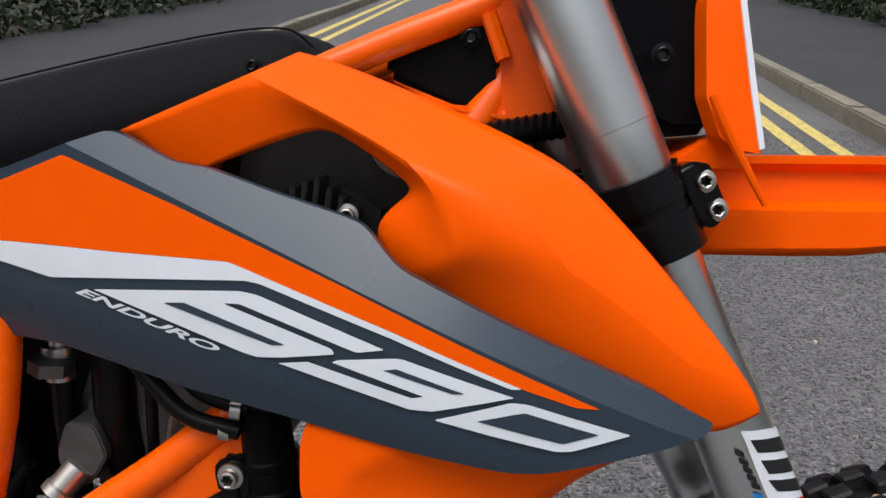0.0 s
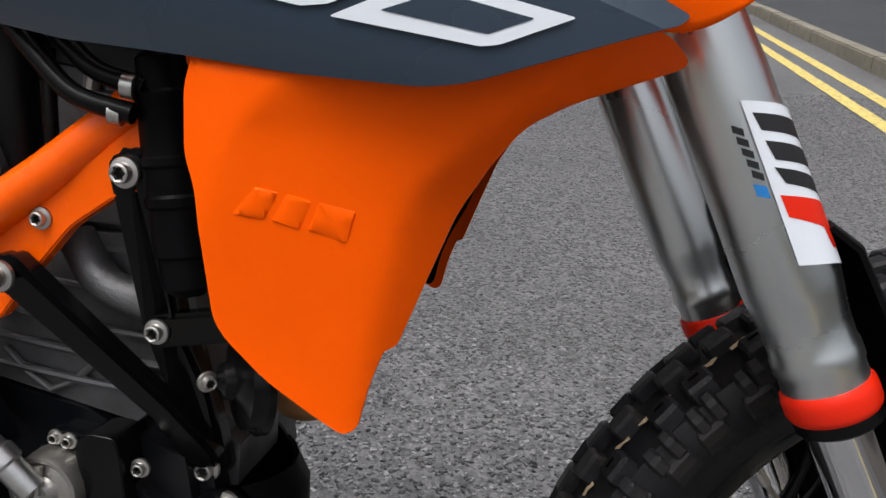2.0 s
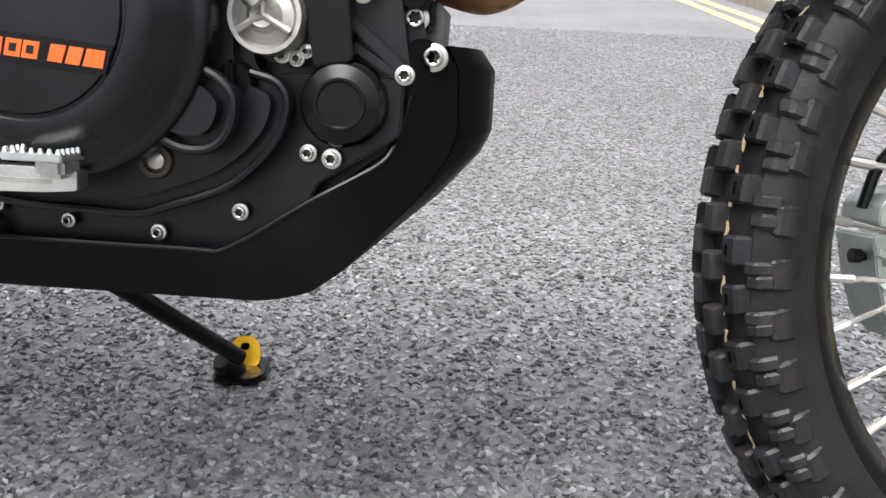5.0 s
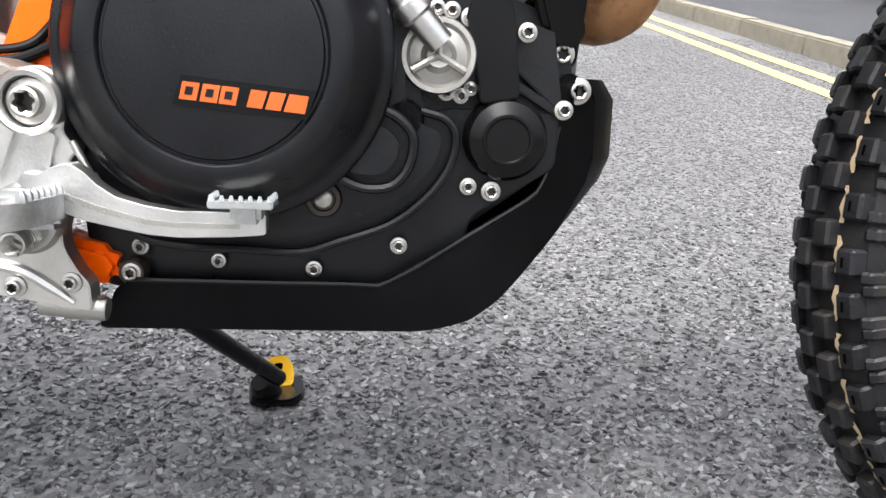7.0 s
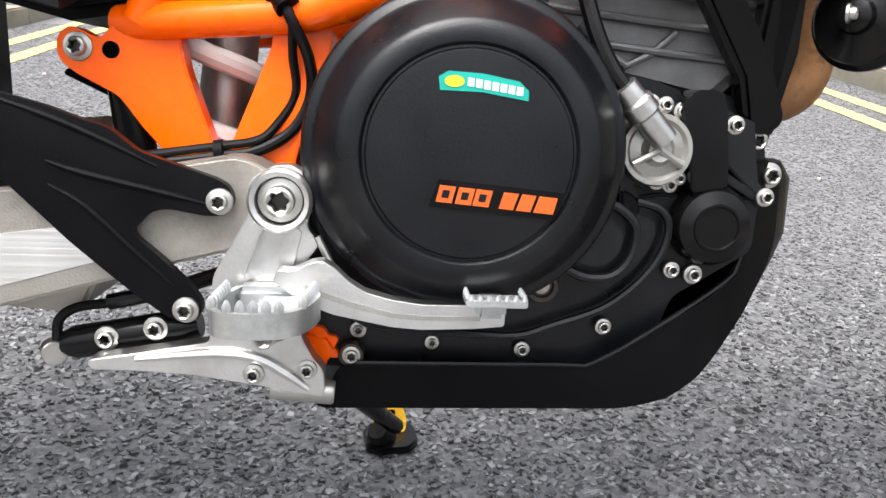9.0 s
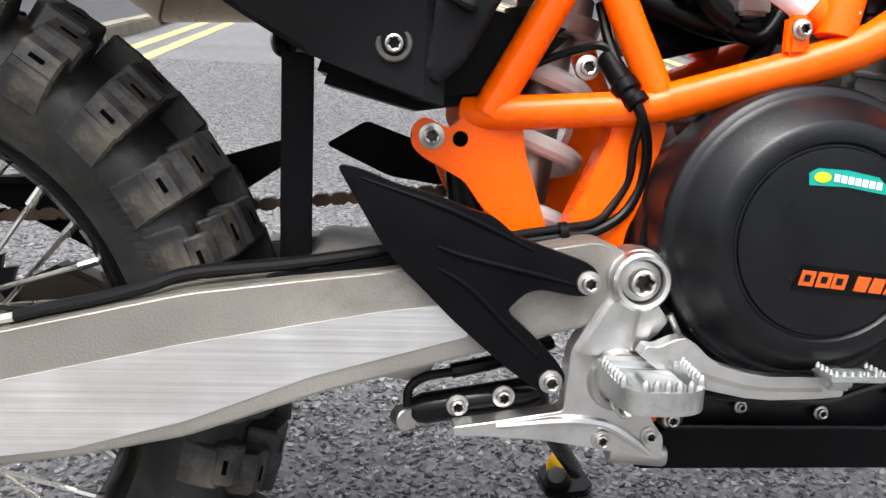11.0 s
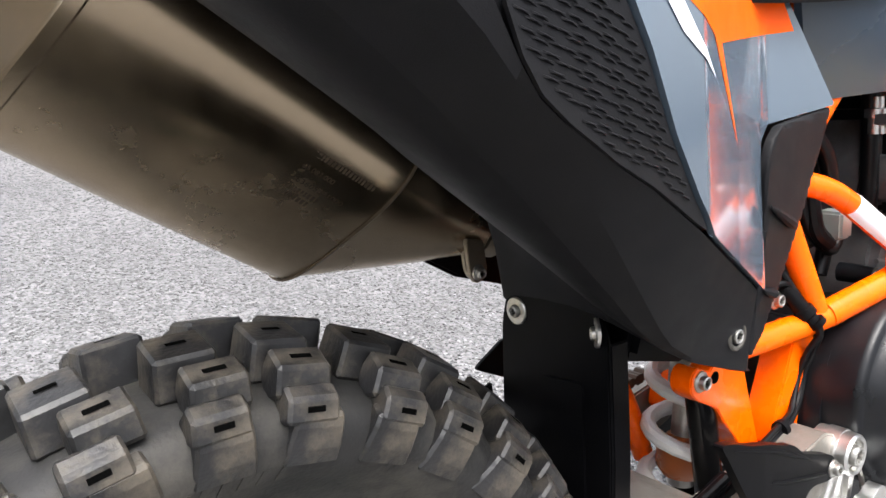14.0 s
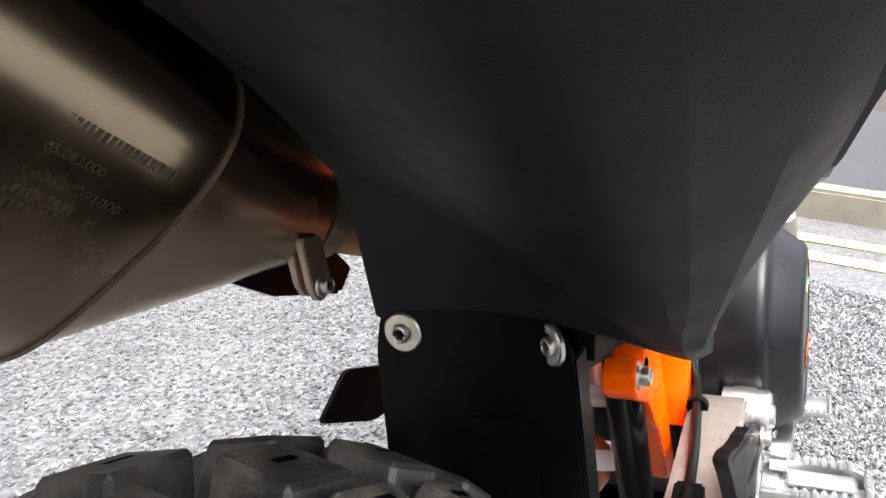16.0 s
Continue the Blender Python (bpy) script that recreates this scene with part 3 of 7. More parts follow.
STEER_TOP, STEER = Vector((1.2875, 0, 0.616)), Vector((-0.4578, 0, 0.889))
TURNED = Matrix.Translation(STEER_TOP) @ Matrix.Rotation(radians(10), 4, STEER) @ Matrix.Translation(-STEER_TOP)
FRONT = (1.500, 0.352)
ft = tyre("front_tyre", *FRONT, [(0.026, 0.272), (0.032, 0.282), (0.041, 0.292), (0.0455, 0.303), (0.0455, 0.315), (0.040, 0.3255), (0.018, 0.3345), (0.0, 0.3360)], RUBBER, "dusty black knobbly front tyre", TURNED)
tread(ft, *FRONT, [
    ([(-0.0440, 0.296), (-0.0480, 0.305), (-0.0490, 0.314), (-0.036, 0.322), (-0.030, 0.305)], 0.0225, 0.0, 0.78, None),
    ([(-0.0485, 0.312), (-0.0465, 0.3255), (-0.0390, 0.3320), (-0.032, 0.320), (-0.036, 0.308)], 0.0105, 0.15, 0.94, None),
    ([(-0.0485, 0.312), (-0.0470, 0.3235), (-0.0390, 0.3305), (-0.032, 0.320), (-0.036, 0.308)], 0.0105, -0.15, 0.94, None),
    ([(-0.0400, 0.322), (-0.0380, 0.3365), (-0.0240, 0.3415), (-0.020, 0.324), (-0.030, 0.314)], 0.0215, 0.42, 0.92, ((-0.0312, 0.3391), (-0.0290, 0.3399), 0.004)),
    ([(-0.0185, 0.325), (-0.0175, 0.3450), (-0.0010, 0.3465), (-0.0005, 0.325)], 0.0225, 0.0, 0.9, None),
], 54, BLOCKM)


def mud_lines(parent, cx, cz, count):
    bm = bmesh.new()
    for i in range(count):
        a0 = 2 * math.pi * (i + 0.1) / count
        vs = []
        for j in range(6):
            a = a0 + 2 * math.pi / count * 0.75 * j / 5
            y = -0.0195 + 0.0022 * math.sin(j * 2.1 + i)
            w = 0.0012 + 0.0022 * abs(math.sin(j * 1.7 + i * 0.9))
            r = 0.3362
            vs.append([bm.verts.new((cx + r * math.sin(a), y + s * w, cz + r * math.cos(a))) for s in (-1, 1)])
        for p, q in zip(vs, vs[1:]):
            bm.faces.new((p[0], p[1], q[1], q[0]))
    ob = part("dried_mud", bm, CHALK, parent, "pale dried mud lines in the tread groove")
    ob["kind"] = "stuff"


mud_lines(ft, *FRONT, 54)


def sidewall_marks(parent, cx, cz, r0, r1, y, spans):
    """Raised plain bars where the tyre carries its moulded marks."""
    bm = bmesh.new()
    for a0, a1, n in spans:
        for i in range(n):
            a = radians(a0 + (a1 - a0) * i / n)
            b = radians(a0 + (a1 - a0) * (i + 0.55) / n)
            q = []
            for ang, rr in ((a, r0), (b, r0), (b + 0.012, r1), (a + 0.012, r1)):
                q.append(bm.verts.new((cx + rr * math.sin(ang), y(rr), cz + rr * math.cos(ang))))
            f = bm.faces.new(q)
    front = bm.faces[:]
    for v in bmesh.ops.extrude_face_region(bm, geom=front, use_keep_orig=True)["geom"]:
        if isinstance(v, bmesh.types.BMVert):
            v.co.y += 0.004
    ob = part("sidewall_mark", bm, parent.data.materials[0], parent, "raised moulded marks on the sidewall")
    ob["kind"] = "stuff"


sidewall_marks(rt, *REAR, 0.257, 0.266, lambda r: -0.0592 - (r - 0.257) * 0.50, [(-14, 10, 9), (50, 72, 14)])
sidewall_marks(ft, *FRONT, 0.291, 0.304, lambda r: -0.0408 - (r - 0.291) * 0.36, [(-62, -34, 16), (-100, -84, 8)])


def rim(name, cx, cz, w, r_out, r_in, label, place=None):
    prof = [(r_out, -w), (r_out + 0.001, -w + 0.003), (r_out - 0.008, -w + 0.006), (r_out - 0.016, -w * 0.6), (r_out - 0.012, 0), (r_out - 0.016, w * 0.6), (r_out - 0.008, w - 0.006), (r_out + 0.001, w - 0.003), (r_out, w), (r_out - 0.004, w), (r_in + 0.012, w * 0.7), (r_in, w * 0.25), (r_in, -w * 0.25), (r_in + 0.012, -w * 0.7), (r_out - 0.004, -w)]
    return bp(name, lathe(prof, cx, cz, 96, closed=True), BLACKG, label, place)


rr_ = rim("rear_rim", *REAR, 0.041, 0.2445, 0.2085, "black anodised spoked rear rim")
fr_ = rim("front_rim", *FRONT, 0.028, 0.2825, 0.2500, "black anodised spoked front rim", TURNED)


def spokes(parent, cx, cz, r_rim, r_hub, y_hub, count, cross, start=0.0):
    for i in range(count):
        side = -1 if i % 2 == 0 else 1
        a = 2 * math.pi * (i + start) / count
        b = a + (cross if (i // 2) % 2 == 0 else -cross)
        p = Vector((cx + r_rim * math.sin(a), side * 0.004, cz + r_rim * math.cos(a)))
        q = Vector((cx + r_hub * math.sin(b), side * y_hub, cz + r_hub * math.cos(b)))
        d = (q - p).normalized()
        bm = tube([p - d * 0.006, p + d * 0.016], 0.0040, 8)
        tube([p + d * 0.014, p + d * 0.032, q], [0.0028, 0.0022, 0.0021], 7, 2, bm)
        part("spoke", bm, SPOKEM, parent)


for i, wd in enumerate((1.4, 0.9, 1.2, 1.2, 1.0, 1.3, 0.9, 1.4, 0.0, 1.5, 0.7, 1.3, 1.2, 1.6, 1.2, 1.3, 1.3)):
    rim_mark = bmesh.new()
    if not wd:
        continue
    a0 = radians(-56.0 + i * 1.95)
    for da, rr in ((0, 0.2235), (wd, 0.2235), (wd, 0.2315), (0, 0.2315)):
        rim_mark.verts.new((REAR[0] + rr * math.sin(a0 + radians(da)), -0.0395, REAR[1] + rr * math.cos(a0 + radians(da))))
    rim_mark.faces.new(rim_mark.verts[:])
    part("rim_mark", rim_mark, WHITE, rr_, "white plain mark on the rim")
spokes(rr_, *REAR, 0.2065, 0.042, 0.036, 36, 0.92, 0.28)
spokes(fr_, *FRONT, 0.2480, 0.030, 0.032, 36, 1.05, 0.4)
bp("rear_hub", lathe([(0, -0.06), (0.018, -0.06), (0.022, -0.045), (0.045, -0.044), (0.047, -0.034), (0.03, -0.028), (0.028, 0.028), (0.047, 0.034), (0.047, 0.05), (0.02, 0.06), (0, 0.06)], *REAR, 40), ALU, "grey cast rear hub")
bp("front_hub", lathe([(0, -0.05), (0.014, -0.05), (0.018, -0.038), (0.033, -0.037), (0.034, -0.029), (0.021, -0.024), (0.021, 0.024), (0.034, 0.029), (0.034, 0.045), (0.014, 0.055), (0, 0.055)], *FRONT, 40), ALU, "grey cast front hub", TURNED)


def wavy_disc(name, cx, cz, r_in, r_out, y, waves, label, place=None, holes=True):
    bm = bmesh.new()
    n = 144
    rings = []
    for yy in (y - 0.002, y + 0.002):
        for rr, amp in ((r_in, 0.004), ((r_in + r_out) / 2, 0.0), (r_out, 0.004)):
            rings.append([bm.verts.new((cx + (rr + amp * math.cos(waves * 2 * math.pi * i / n)) * math.cos(2 * math.pi * i / n), yy, cz + (rr + amp * math.cos(waves * 2 * math.pi * i / n)) * math.sin(2 * math.pi * i / n))) for i in range(n)])
    for i in range(n):
        j = (i + 1) % n
        hole = holes and i % 12 in (3, 4)
        for a, b in ((0, 1), (1, 2), (3, 4), (4, 5)):
            if not (hole and a in (0, 3)):
                bm.faces.new((rings[a][i], rings[a][j], rings[b][j], rings[b][i]))
        for a, b in ((0, 3), (2, 5)):
            bm.faces.new((rings[a][i], rings[a][j], rings[b][j], rings[b][i]))
    return bp(name, bm, DISC if y < 0 else RUSTD, label, place)


wavy_disc("rear_brake_disc", *REAR, 0.075, 0.118, -0.062, 12, "worn steel drilled rear brake disc")
wavy_disc("front_brake_disc", *FRONT, 0.105, 0.143, 0.058, 14, "dull brown drilled front brake disc", TURNED)
for i in range(6):
    a = 2 * math.pi * i / 6 + 0.3
    bp("disc_carrier_arm", tube([(REAR[0] + 0.03 * math.cos(a), -0.058, REAR[1] + 0.03 * math.sin(a)), (REAR[0] + 0.085 * math.cos(a + 0.15), -0.061, REAR[1] + 0.085 * math.sin(a + 0.15))], 0.007, 8), BLACKG)
    bolt(REAR[0] + 0.083 * math.cos(a + 0.15), -0.066, REAR[1] + 0.083 * math.sin(a + 0.15), 0.006)


def sprocket():
    bm = bmesh.new()
    n = 180
    rings = []
    for yy in (0.066, 0.072):
        for k in range(4):
            row = []
            for i in range(n):
                a = 2 * math.pi * i / n
                r = (0.045, 0.062, 0.088, 0.109 + 0.006 * math.cos(45 * a))[k]
                row.append(bm.verts.new((REAR[0] + r * math.cos(a), yy, REAR[1] + r * math.sin(a))))
            rings.append(row)
    for i in range(n):
        j = (i + 1) % n
        for k in range(3):
            if k == 1 and i % 30 < 22:
                continue
            for o in (0, 4):
                bm.faces.new((rings[o + k][i], rings[o + k][j], rings[o + k + 1][j], rings[o + k + 1][i]))
        for k in (0, 1, 2, 3):
            bm.faces.new((rings[k][i], rings[k][j], rings[k + 4][j], rings[k + 4][i]))
    return bp("rear_sprocket", bm, ENGBLK, "black rear sprocket with large openings")


sprocket()


def chain():
    top = [Vector((0.0 + 0.116 * math.cos(a), 0.069, 0.34 + 0.116 * math.sin(a))) for a in np.linspace(radians(215), radians(84), 40)]
    pts = top + [Vector((0.30, 0.069, 0.476)), Vector((0.53, 0.069, 0.500))]
    holder = bp("drive_chain", tube([p + Vector((0, 0, -0.0005)) for p in top[::4]] + pts[-2:], 0.0028, 6, 2), CHAINM, "rusty brown drive chain")
    bm = join(lathe([(0, -0.008), (0.0058, -0.008), (0.0058, 0.008), (0, 0.008)], -0.0055, 0, 10), lathe([(0, -0.008), (0.0058, -0.008), (0.0058, 0.008), (0, 0.008)], 0.0055, 0, 10), block(-0.005, 0.005, -0.0075, 0.0075, -0.0030, 0.0030, 0))
    bmesh.ops.recalc_face_normals(bm, faces=bm.faces)
    me = bpy.data.meshes.new("chain_link")
    bm.to_mesh(me)
    bm.free()
    me.materials.append(CHAINM)
    line, s = [pts[0]], 0.0
    for a, b in zip(pts, pts[1:]):
        n = max(1, int((b - a).length / 0.002))
        line += [a.lerp(b, (i + 1) / n) for i in range(n)]
    acc, last = 0.0, line[0]
    for p, q in zip(line, line[1:]):
        acc += (q - p).length
        if acc > 0.0159:
            acc = 0.0
            d = (q - last).normalized()
            piece("chain_link", me, holder, pose(p.x, p.y, p.z, 0, -math.degrees(math.atan2(d.z, d.x)), 0))
            last = q


chain()

# ---- front fork and what turns with it ----
def leg(z, y):
    return Vector((1.3195 - (z - 0.60) * 0.48, y, z))


def along(z, top=1.10):
    return (top - z) / 0.905


for y in (-0.1, 0.1):
    a, b = leg(1.10, y), leg(0.36, y)
    outer = [(along(z), r) for z, r in ((1.10, 0.0280), (0.950, 0.0280), (0.9495, 0.0276), (0.925, 0.0276), (0.915, 0.0250), (0.87, 0.0235), (0.80, 0.0240), (0.775, 0.0258), (0.668, 0.0266), (0.660, 0.0256), (0.648, 0.0238), (0.634, 0.0236), (0.632, 0.0246), (0.624, 0.0246), (0.622, 0.0236), (0.612, 0.0236))]
    f = bp("fork_tube", spin(outer, a, b), FORKM, "bare silver anodised fork outer tube", TURNED)
    part("dust_wiper", spin([(along(z), r) for z, r in ((0.614, 0.0240), (0.612, 0.0256), (0.609, 0.0262), (0.602, 0.0262), (0.5995, 0.0254), (0.598, 0.024))], a, b), RED, f, "red fork wiper ring")
    part("oil_seal", spin([(along(z), r) for z, r in ((0.598, 0.0240), (0.592, 0.0240), (0.590, 0.021))], a, b), HOSE, f)
    part("slider", spin([(along(z), r) for z, r in ((0.60, 0.0195), (0.37, 0.0195))], a, b), CHROME, f, "polished fork slider")
    bp("axle_lug", join(spin([(along(z), r) for z, r in ((0.42, 0.024), (0.36, 0.027), (0.33, 0.024))], a, leg(0.2, y)), tube([leg(0.36, y), (FRONT[0], y * 0.85, FRONT[1])], [0.022, 0.026], 12)), ALU, "grey cast axle lug", TURNED)
    cl = bp("fork_clamp", spin([(along(z), r) for z, r in ((0.920, 0.0275), (0.9195, 0.0305), (0.9010, 0.0305), (0.9005, 0.0285), (0.8940, 0.0285), (0.8935, 0.0305), (0.8700, 0.0305), (0.8695, 0.0265))], a, b), BLACKG, "black lower triple clamp", TURNED)
    part("clamp_lug", prism([(1.1882, 0.9226), (1.1932, 0.9277), (1.2012, 0.9319), (1.2122, 0.9306), (1.2200, 0.9150), (1.2243, 0.9062), (1.2237, 0.8962), (1.2183, 0.8899), (1.2069, 0.8913)], -0.014, 0.014, 0.004, 0.003, 3), BLACKG, cl, "", Matrix.Translation((0, y, 0)))
    for bx, bz in ((1.2085, 0.9195), (1.2175, 0.902)):
        bolt(bx, y - 0.0150, bz, 0.0064, cl, -8)
bp("steering_yoke", block(1.10, 1.19, -0.1, 0.1, 0.885, 0.92, 0.01), BLACKG, "black fork yoke", TURNED)


def shell(a, b, prof, a0, a1, segs=14, thick=0.003):
    """Part of a tube's wall round the line a-b between two angles."""
    a, d = Vector(a), (Vector(b) - Vector(a)).normalized()
    s = d.cross(Vector((0, 1, 0))).normalized()
    u = s.cross(d)
    bm = bmesh.new()
    grid = [[bm.verts.new(a + d * h + r * (math.cos(radians(a0 + (a1 - a0) * k / segs)) * u + math.sin(radians(a0 + (a1 - a0) * k / segs)) * s)) for k in range(segs + 1)] for h, r in prof]
    for p, q in zip(grid, grid[1:]):
        for k in range(segs):
            bm.faces.new((p[k], p[k + 1], q[k + 1], q[k]))
    bmesh.ops.recalc_face_normals(bm, faces=bm.faces)
    bmesh.ops.solidify(bm, geom=bm.faces[:], thickness=thick)
    return bm


for y in (-0.1, 0.1):
    a, b = leg(1.10, y), leg(0.36, y)
    bp("fork_guard", shell(a, b, [(along(0.69), 0.030), (along(0.675), 0.040), (along(0.62), 0.043), (along(0.52), 0.038), (along(0.40), 0.036)], 0, 122), BLACKP, "black plastic fork guard", TURNED)


def leg_sticker(pts, material, name, r=0.0272):
    """A flat label wrapped on the fork tube; points are (height, angle)."""
    y = -0.1
    a, d = leg(1.10, y), (leg(0.36, y) - leg(1.10, y)).normalized()
    s = d.cross(Vector((0, 1, 0))).normalized()
    u = s.cross(d)
    zs, an = [p[0] for p in pts], [p[1] for p in pts]
    bm = bmesh.new()
    bm.faces.new([bm.verts.new((p[1] / 1000, 0, p[0])) for p in pts])
    bmesh.ops.triangulate(bm, faces=bm.faces[:])
    for k in range(-40, 60):
        bmesh.ops.bisect_plane(bm, geom=bm.verts[:] + bm.edges[:] + bm.faces[:], plane_co=(k * 0.008, 0, 0), plane_no=(1, 0, 0))
    for v in bm.verts:
        ang, h = radians(v.co.x * 1000 + 80), along(v.co.z)
        v.co = a + d * h + r * (math.cos(ang) * u + math.sin(ang) * s)
    return bp(name, bm, material, "", TURNED)


# ---- fender, number plate side and inner plastics ----
def fender():
    bm = bmesh.new()
    half = [(-0.074, -0.072), (-0.079, -0.066), (-0.079, -0.040), (-0.064, -0.034), (-0.060, -0.014), (-0.070, -0.008), (-0.070, -0.003), (-0.060, -0.002), (-0.03, -0.018)]
    sec = half + [(0.0, -0.010)] + [(-y, h) for y, h in half[::-1]]
    xs = [1.19, 1.24, 1.29, 1.33, 1.40, 1.50, 1.62, 1.74, 1.80]
    rows = []
    for x in xs:
        k = 0.75 + 0.4 * min(1, (x - 1.19) / 0.2)
        drop = 1.0 if x < 1.32 else max(0.45, 1 - (x - 1.32) * 1.6)
        rows.append([bm.verts.new((x, y * k, 0.940 + h * (drop if i in (0, 1, 17, 18) else 1) + (x - 1.25) * 0.03)) for i, (y, h) in enumerate(sec)])
    for p, q in zip(rows, rows[1:]):
        for i in range(len(sec) - 1):
            bm.faces.new((p[i], p[i + 1], q[i + 1], q[i]))
    bmesh.ops.recalc_face_normals(bm, faces=bm.faces)
    ob = bp("front_fender", bm, ORANGE, "long orange plastic front fender", TURNED)
    ob.modifiers.new("thickness", "SOLIDIFY").thickness = 0.003
    return ob


fender()
mk = bp("number_plate_side", plate([(1.2115, 1.09), (1.2275, 1.09), (1.2280, 1.0305), (1.2362, 0.9801), (1.2430, 0.9430), (1.2417, 0.9374), (1.2252, 0.9402), (1.2153, 0.9475), (1.2077, 0.9720), (1.2052, 1.0293)], lambda x, z: -0.118 + (z - 0.94) * 0.10 + 0.9 * sm(1.212 - x - (z - 0.98) * 0.05, 0.006), 0.02, 0, 0.006, corner=0.003), ORANGE, "orange plastic side of the front number plate", TURNED)
part("white_stripe", plate([(1.2262, 1.09), (1.2290, 1.09), (1.2284, 1.0302), (1.2366, 0.9800), (1.2432, 0.9416), (1.2401, 0.9401), (1.2327, 0.9798), (1.2249, 1.0300)], lambda x, z: -0.1195 + (z - 0.94) * 0.10, 0.012, 0.0, corner=0), WHITE, mk, "white decal stripe")
part("fin", tube([(1.2079, -0.1190, 0.9726), (1.2238, -0.1190, 0.9433), (1.2465, -0.1190, 0.9059)], [0.0035, 0.0035, 0.002], 8), ORANGE, mk)
bp("fender_bracket", prism([(1.1973, 0.9335), (1.2214, 0.9491), (1.2299, 0.9513), (1.2402, 0.9418), (1.2414, 0.9278), (1.1997, 0.9262)], -0.092, 0.092, 0.005, 0.004), ORANGE, "orange plastic fender root", TURNED)
bp("headlight_back", prism([(1.12, 1.10), (1.226, 1.10), (1.228, 0.985), (1.232, 0.962), (1.223, 0.950), (1.195, 0.948), (1.165, 0.96), (1.14, 1.0)], -0.085, 0.085, 0.008), BLACKP, "black plastic behind the headlight", TURNED)
piece("bolt", DARKBOLT, bike, pose(1.195, -0.088, 1.005) @ Matrix.Scale(0.0065, 4))

# ---- body panels ----
def yb(x):
    return -0.207 + 0.26 * sm(1.095 - x, 0.05) - 0.26 * sm(0.76 - x, 0.06) + 0.40 * sm(x - 1.205, 0.03)


def y_grey(x, z):
    c = 0.910 - (x - 0.904) * 0.362
    low = 0.838 - (x - 0.80) * 0.20
    return yb(x) + 0.62 * max(0.0, z - c) + 0.45 * sm(low - z, 0.02)




UPPER = {"A": (0.853, -0.120, 0.945), "B": (0.945, -0.140, 0.983), "K1": (1.005, -0.160, 0.958), "K2": (1.051, -0.176, 0.937), "K3": (1.063, -0.183, 0.923), "K4": (1.079, -0.190, 0.894), "K5": (1.076, -0.186, 0.883), "W2": (0.907, -0.122, 0.922), "W1": (0.982, -0.140, 0.952), "W3": (0.999, -0.146, 0.954), "W4": (1.046, -0.158, 0.925), "W5": (1.050, -0.160, 0.919), "W6": (1.019, -0.150, 0.897), "R1": (1.042, -0.155, 0.866), "C": (0.969, -0.115, 0.998), "D": (0.995, -0.118, 0.993), "E": (1.085, -0.130, 0.961), "F": (1.137, -0.148, 0.938), "G": (1.155, -0.156, 0.923), "H": (1.199, -0.178, 0.879), "I": (1.245, -0.190, 0.823), "I2": (1.247, -0.190, 0.812), "J": (1.223, -0.190, 0.794), "R2": (1.109, -0.174, 0.836), "R3": (1.187, -0.184, 0.804), "M1": (1.089, -0.192, 0.928), "M2": (1.151, -0.203, 0.888), "M3": (1.213, -0.204, 0.838), "Z0": (0.880, -0.118, 0.924)}
UPPER_FACES = ["A B W1 W2 Z0", "B K1 W3 W1", "K1 K2 W4 W3", "K2 K3 W5 W4", "K3 K4 K5 W6 W5", "K5 R1 W6", "B C D K1", "D E K2 K1", "E F M1 K2", "K2 M1 K3", "K3 M1 K4", "M1 M2 K5 K4", "F G M2 M1", "G H M3 M2", "H I M3", "I I2 J M3", "K5 M2 R2 R1", "M2 M3 R3 R2", "M3 J R3"]
UPPER_CREASES = ["B K1 K2 K3 K4 K5 R1", "W1 W3"]


def y_lower(x, z):
    xc = 1.078 + (z - 0.60) * 0.20 + 1.0 * sm(z - 0.722, 0.012)
    y = -0.164 - 0.09 * sm(z - 0.62, 0.03) - 0.22 * sm(z - 0.745, 0.004) + 0.85 * sm(x - xc, 0.004) + 0.10 * sm(1.0 - x, 0.02)
    edge = float(np.interp(x, [0.905, 0.982, 1.047, 1.113, 1.134, 1.219], [0.784, 0.779, 0.773, 0.770, 0.773, 0.801]))
    y = max(y, y_grey(x, edge) - 0.001)
    return max(y, y_grey(x, z) + 0.003) if z > edge + 0.002 else y


GREYP = [(0.578, 0.791), (0.60, 0.792), (0.76, 0.799), (0.803, 0.799), (0.905, 0.784), (0.982, 0.779), (1.047, 0.773), (1.113, 0.770), (1.134, 0.773), (1.219, 0.801), (1.223, 0.805), (1.187, 0.823), (1.109, 0.853), (1.045, 0.879), (1.022, 0.901), (1.008, 0.905), (0.967, 0.915), (0.923, 0.927), (0.901, 0.929), (0.864, 0.944), (0.853, 0.946), (0.779, 0.918), (0.66, 0.890), (0.50, 0.887)]
LOWER = [(0.995, 0.79), (0.985, 0.765), (0.985, 0.729), (0.991, 0.7145), (1.0, 0.644), (1.006, 0.634), (1.0286, 0.613), (1.054, 0.597), (1.072, 0.587), (1.079, 0.590), (1.085, 0.6164), (1.0915, 0.6346), (1.0975, 0.6368), (1.108, 0.6653), (1.124, 0.7077), (1.140, 0.7341), (1.156, 0.754), (1.177, 0.766), (1.232, 0.787), (1.215, 0.80), (1.10, 0.80)]
LINER = [(0.995, 0.755), (0.997, 0.720), (1.006, 0.650), (1.034, 0.620), (1.072, 0.594), (1.077, 0.598), (1.081, 0.620), (1.088, 0.640), (1.103, 0.668), (1.118, 0.706), (1.133, 0.730), (1.145, 0.742), (1.10, 0.752)]
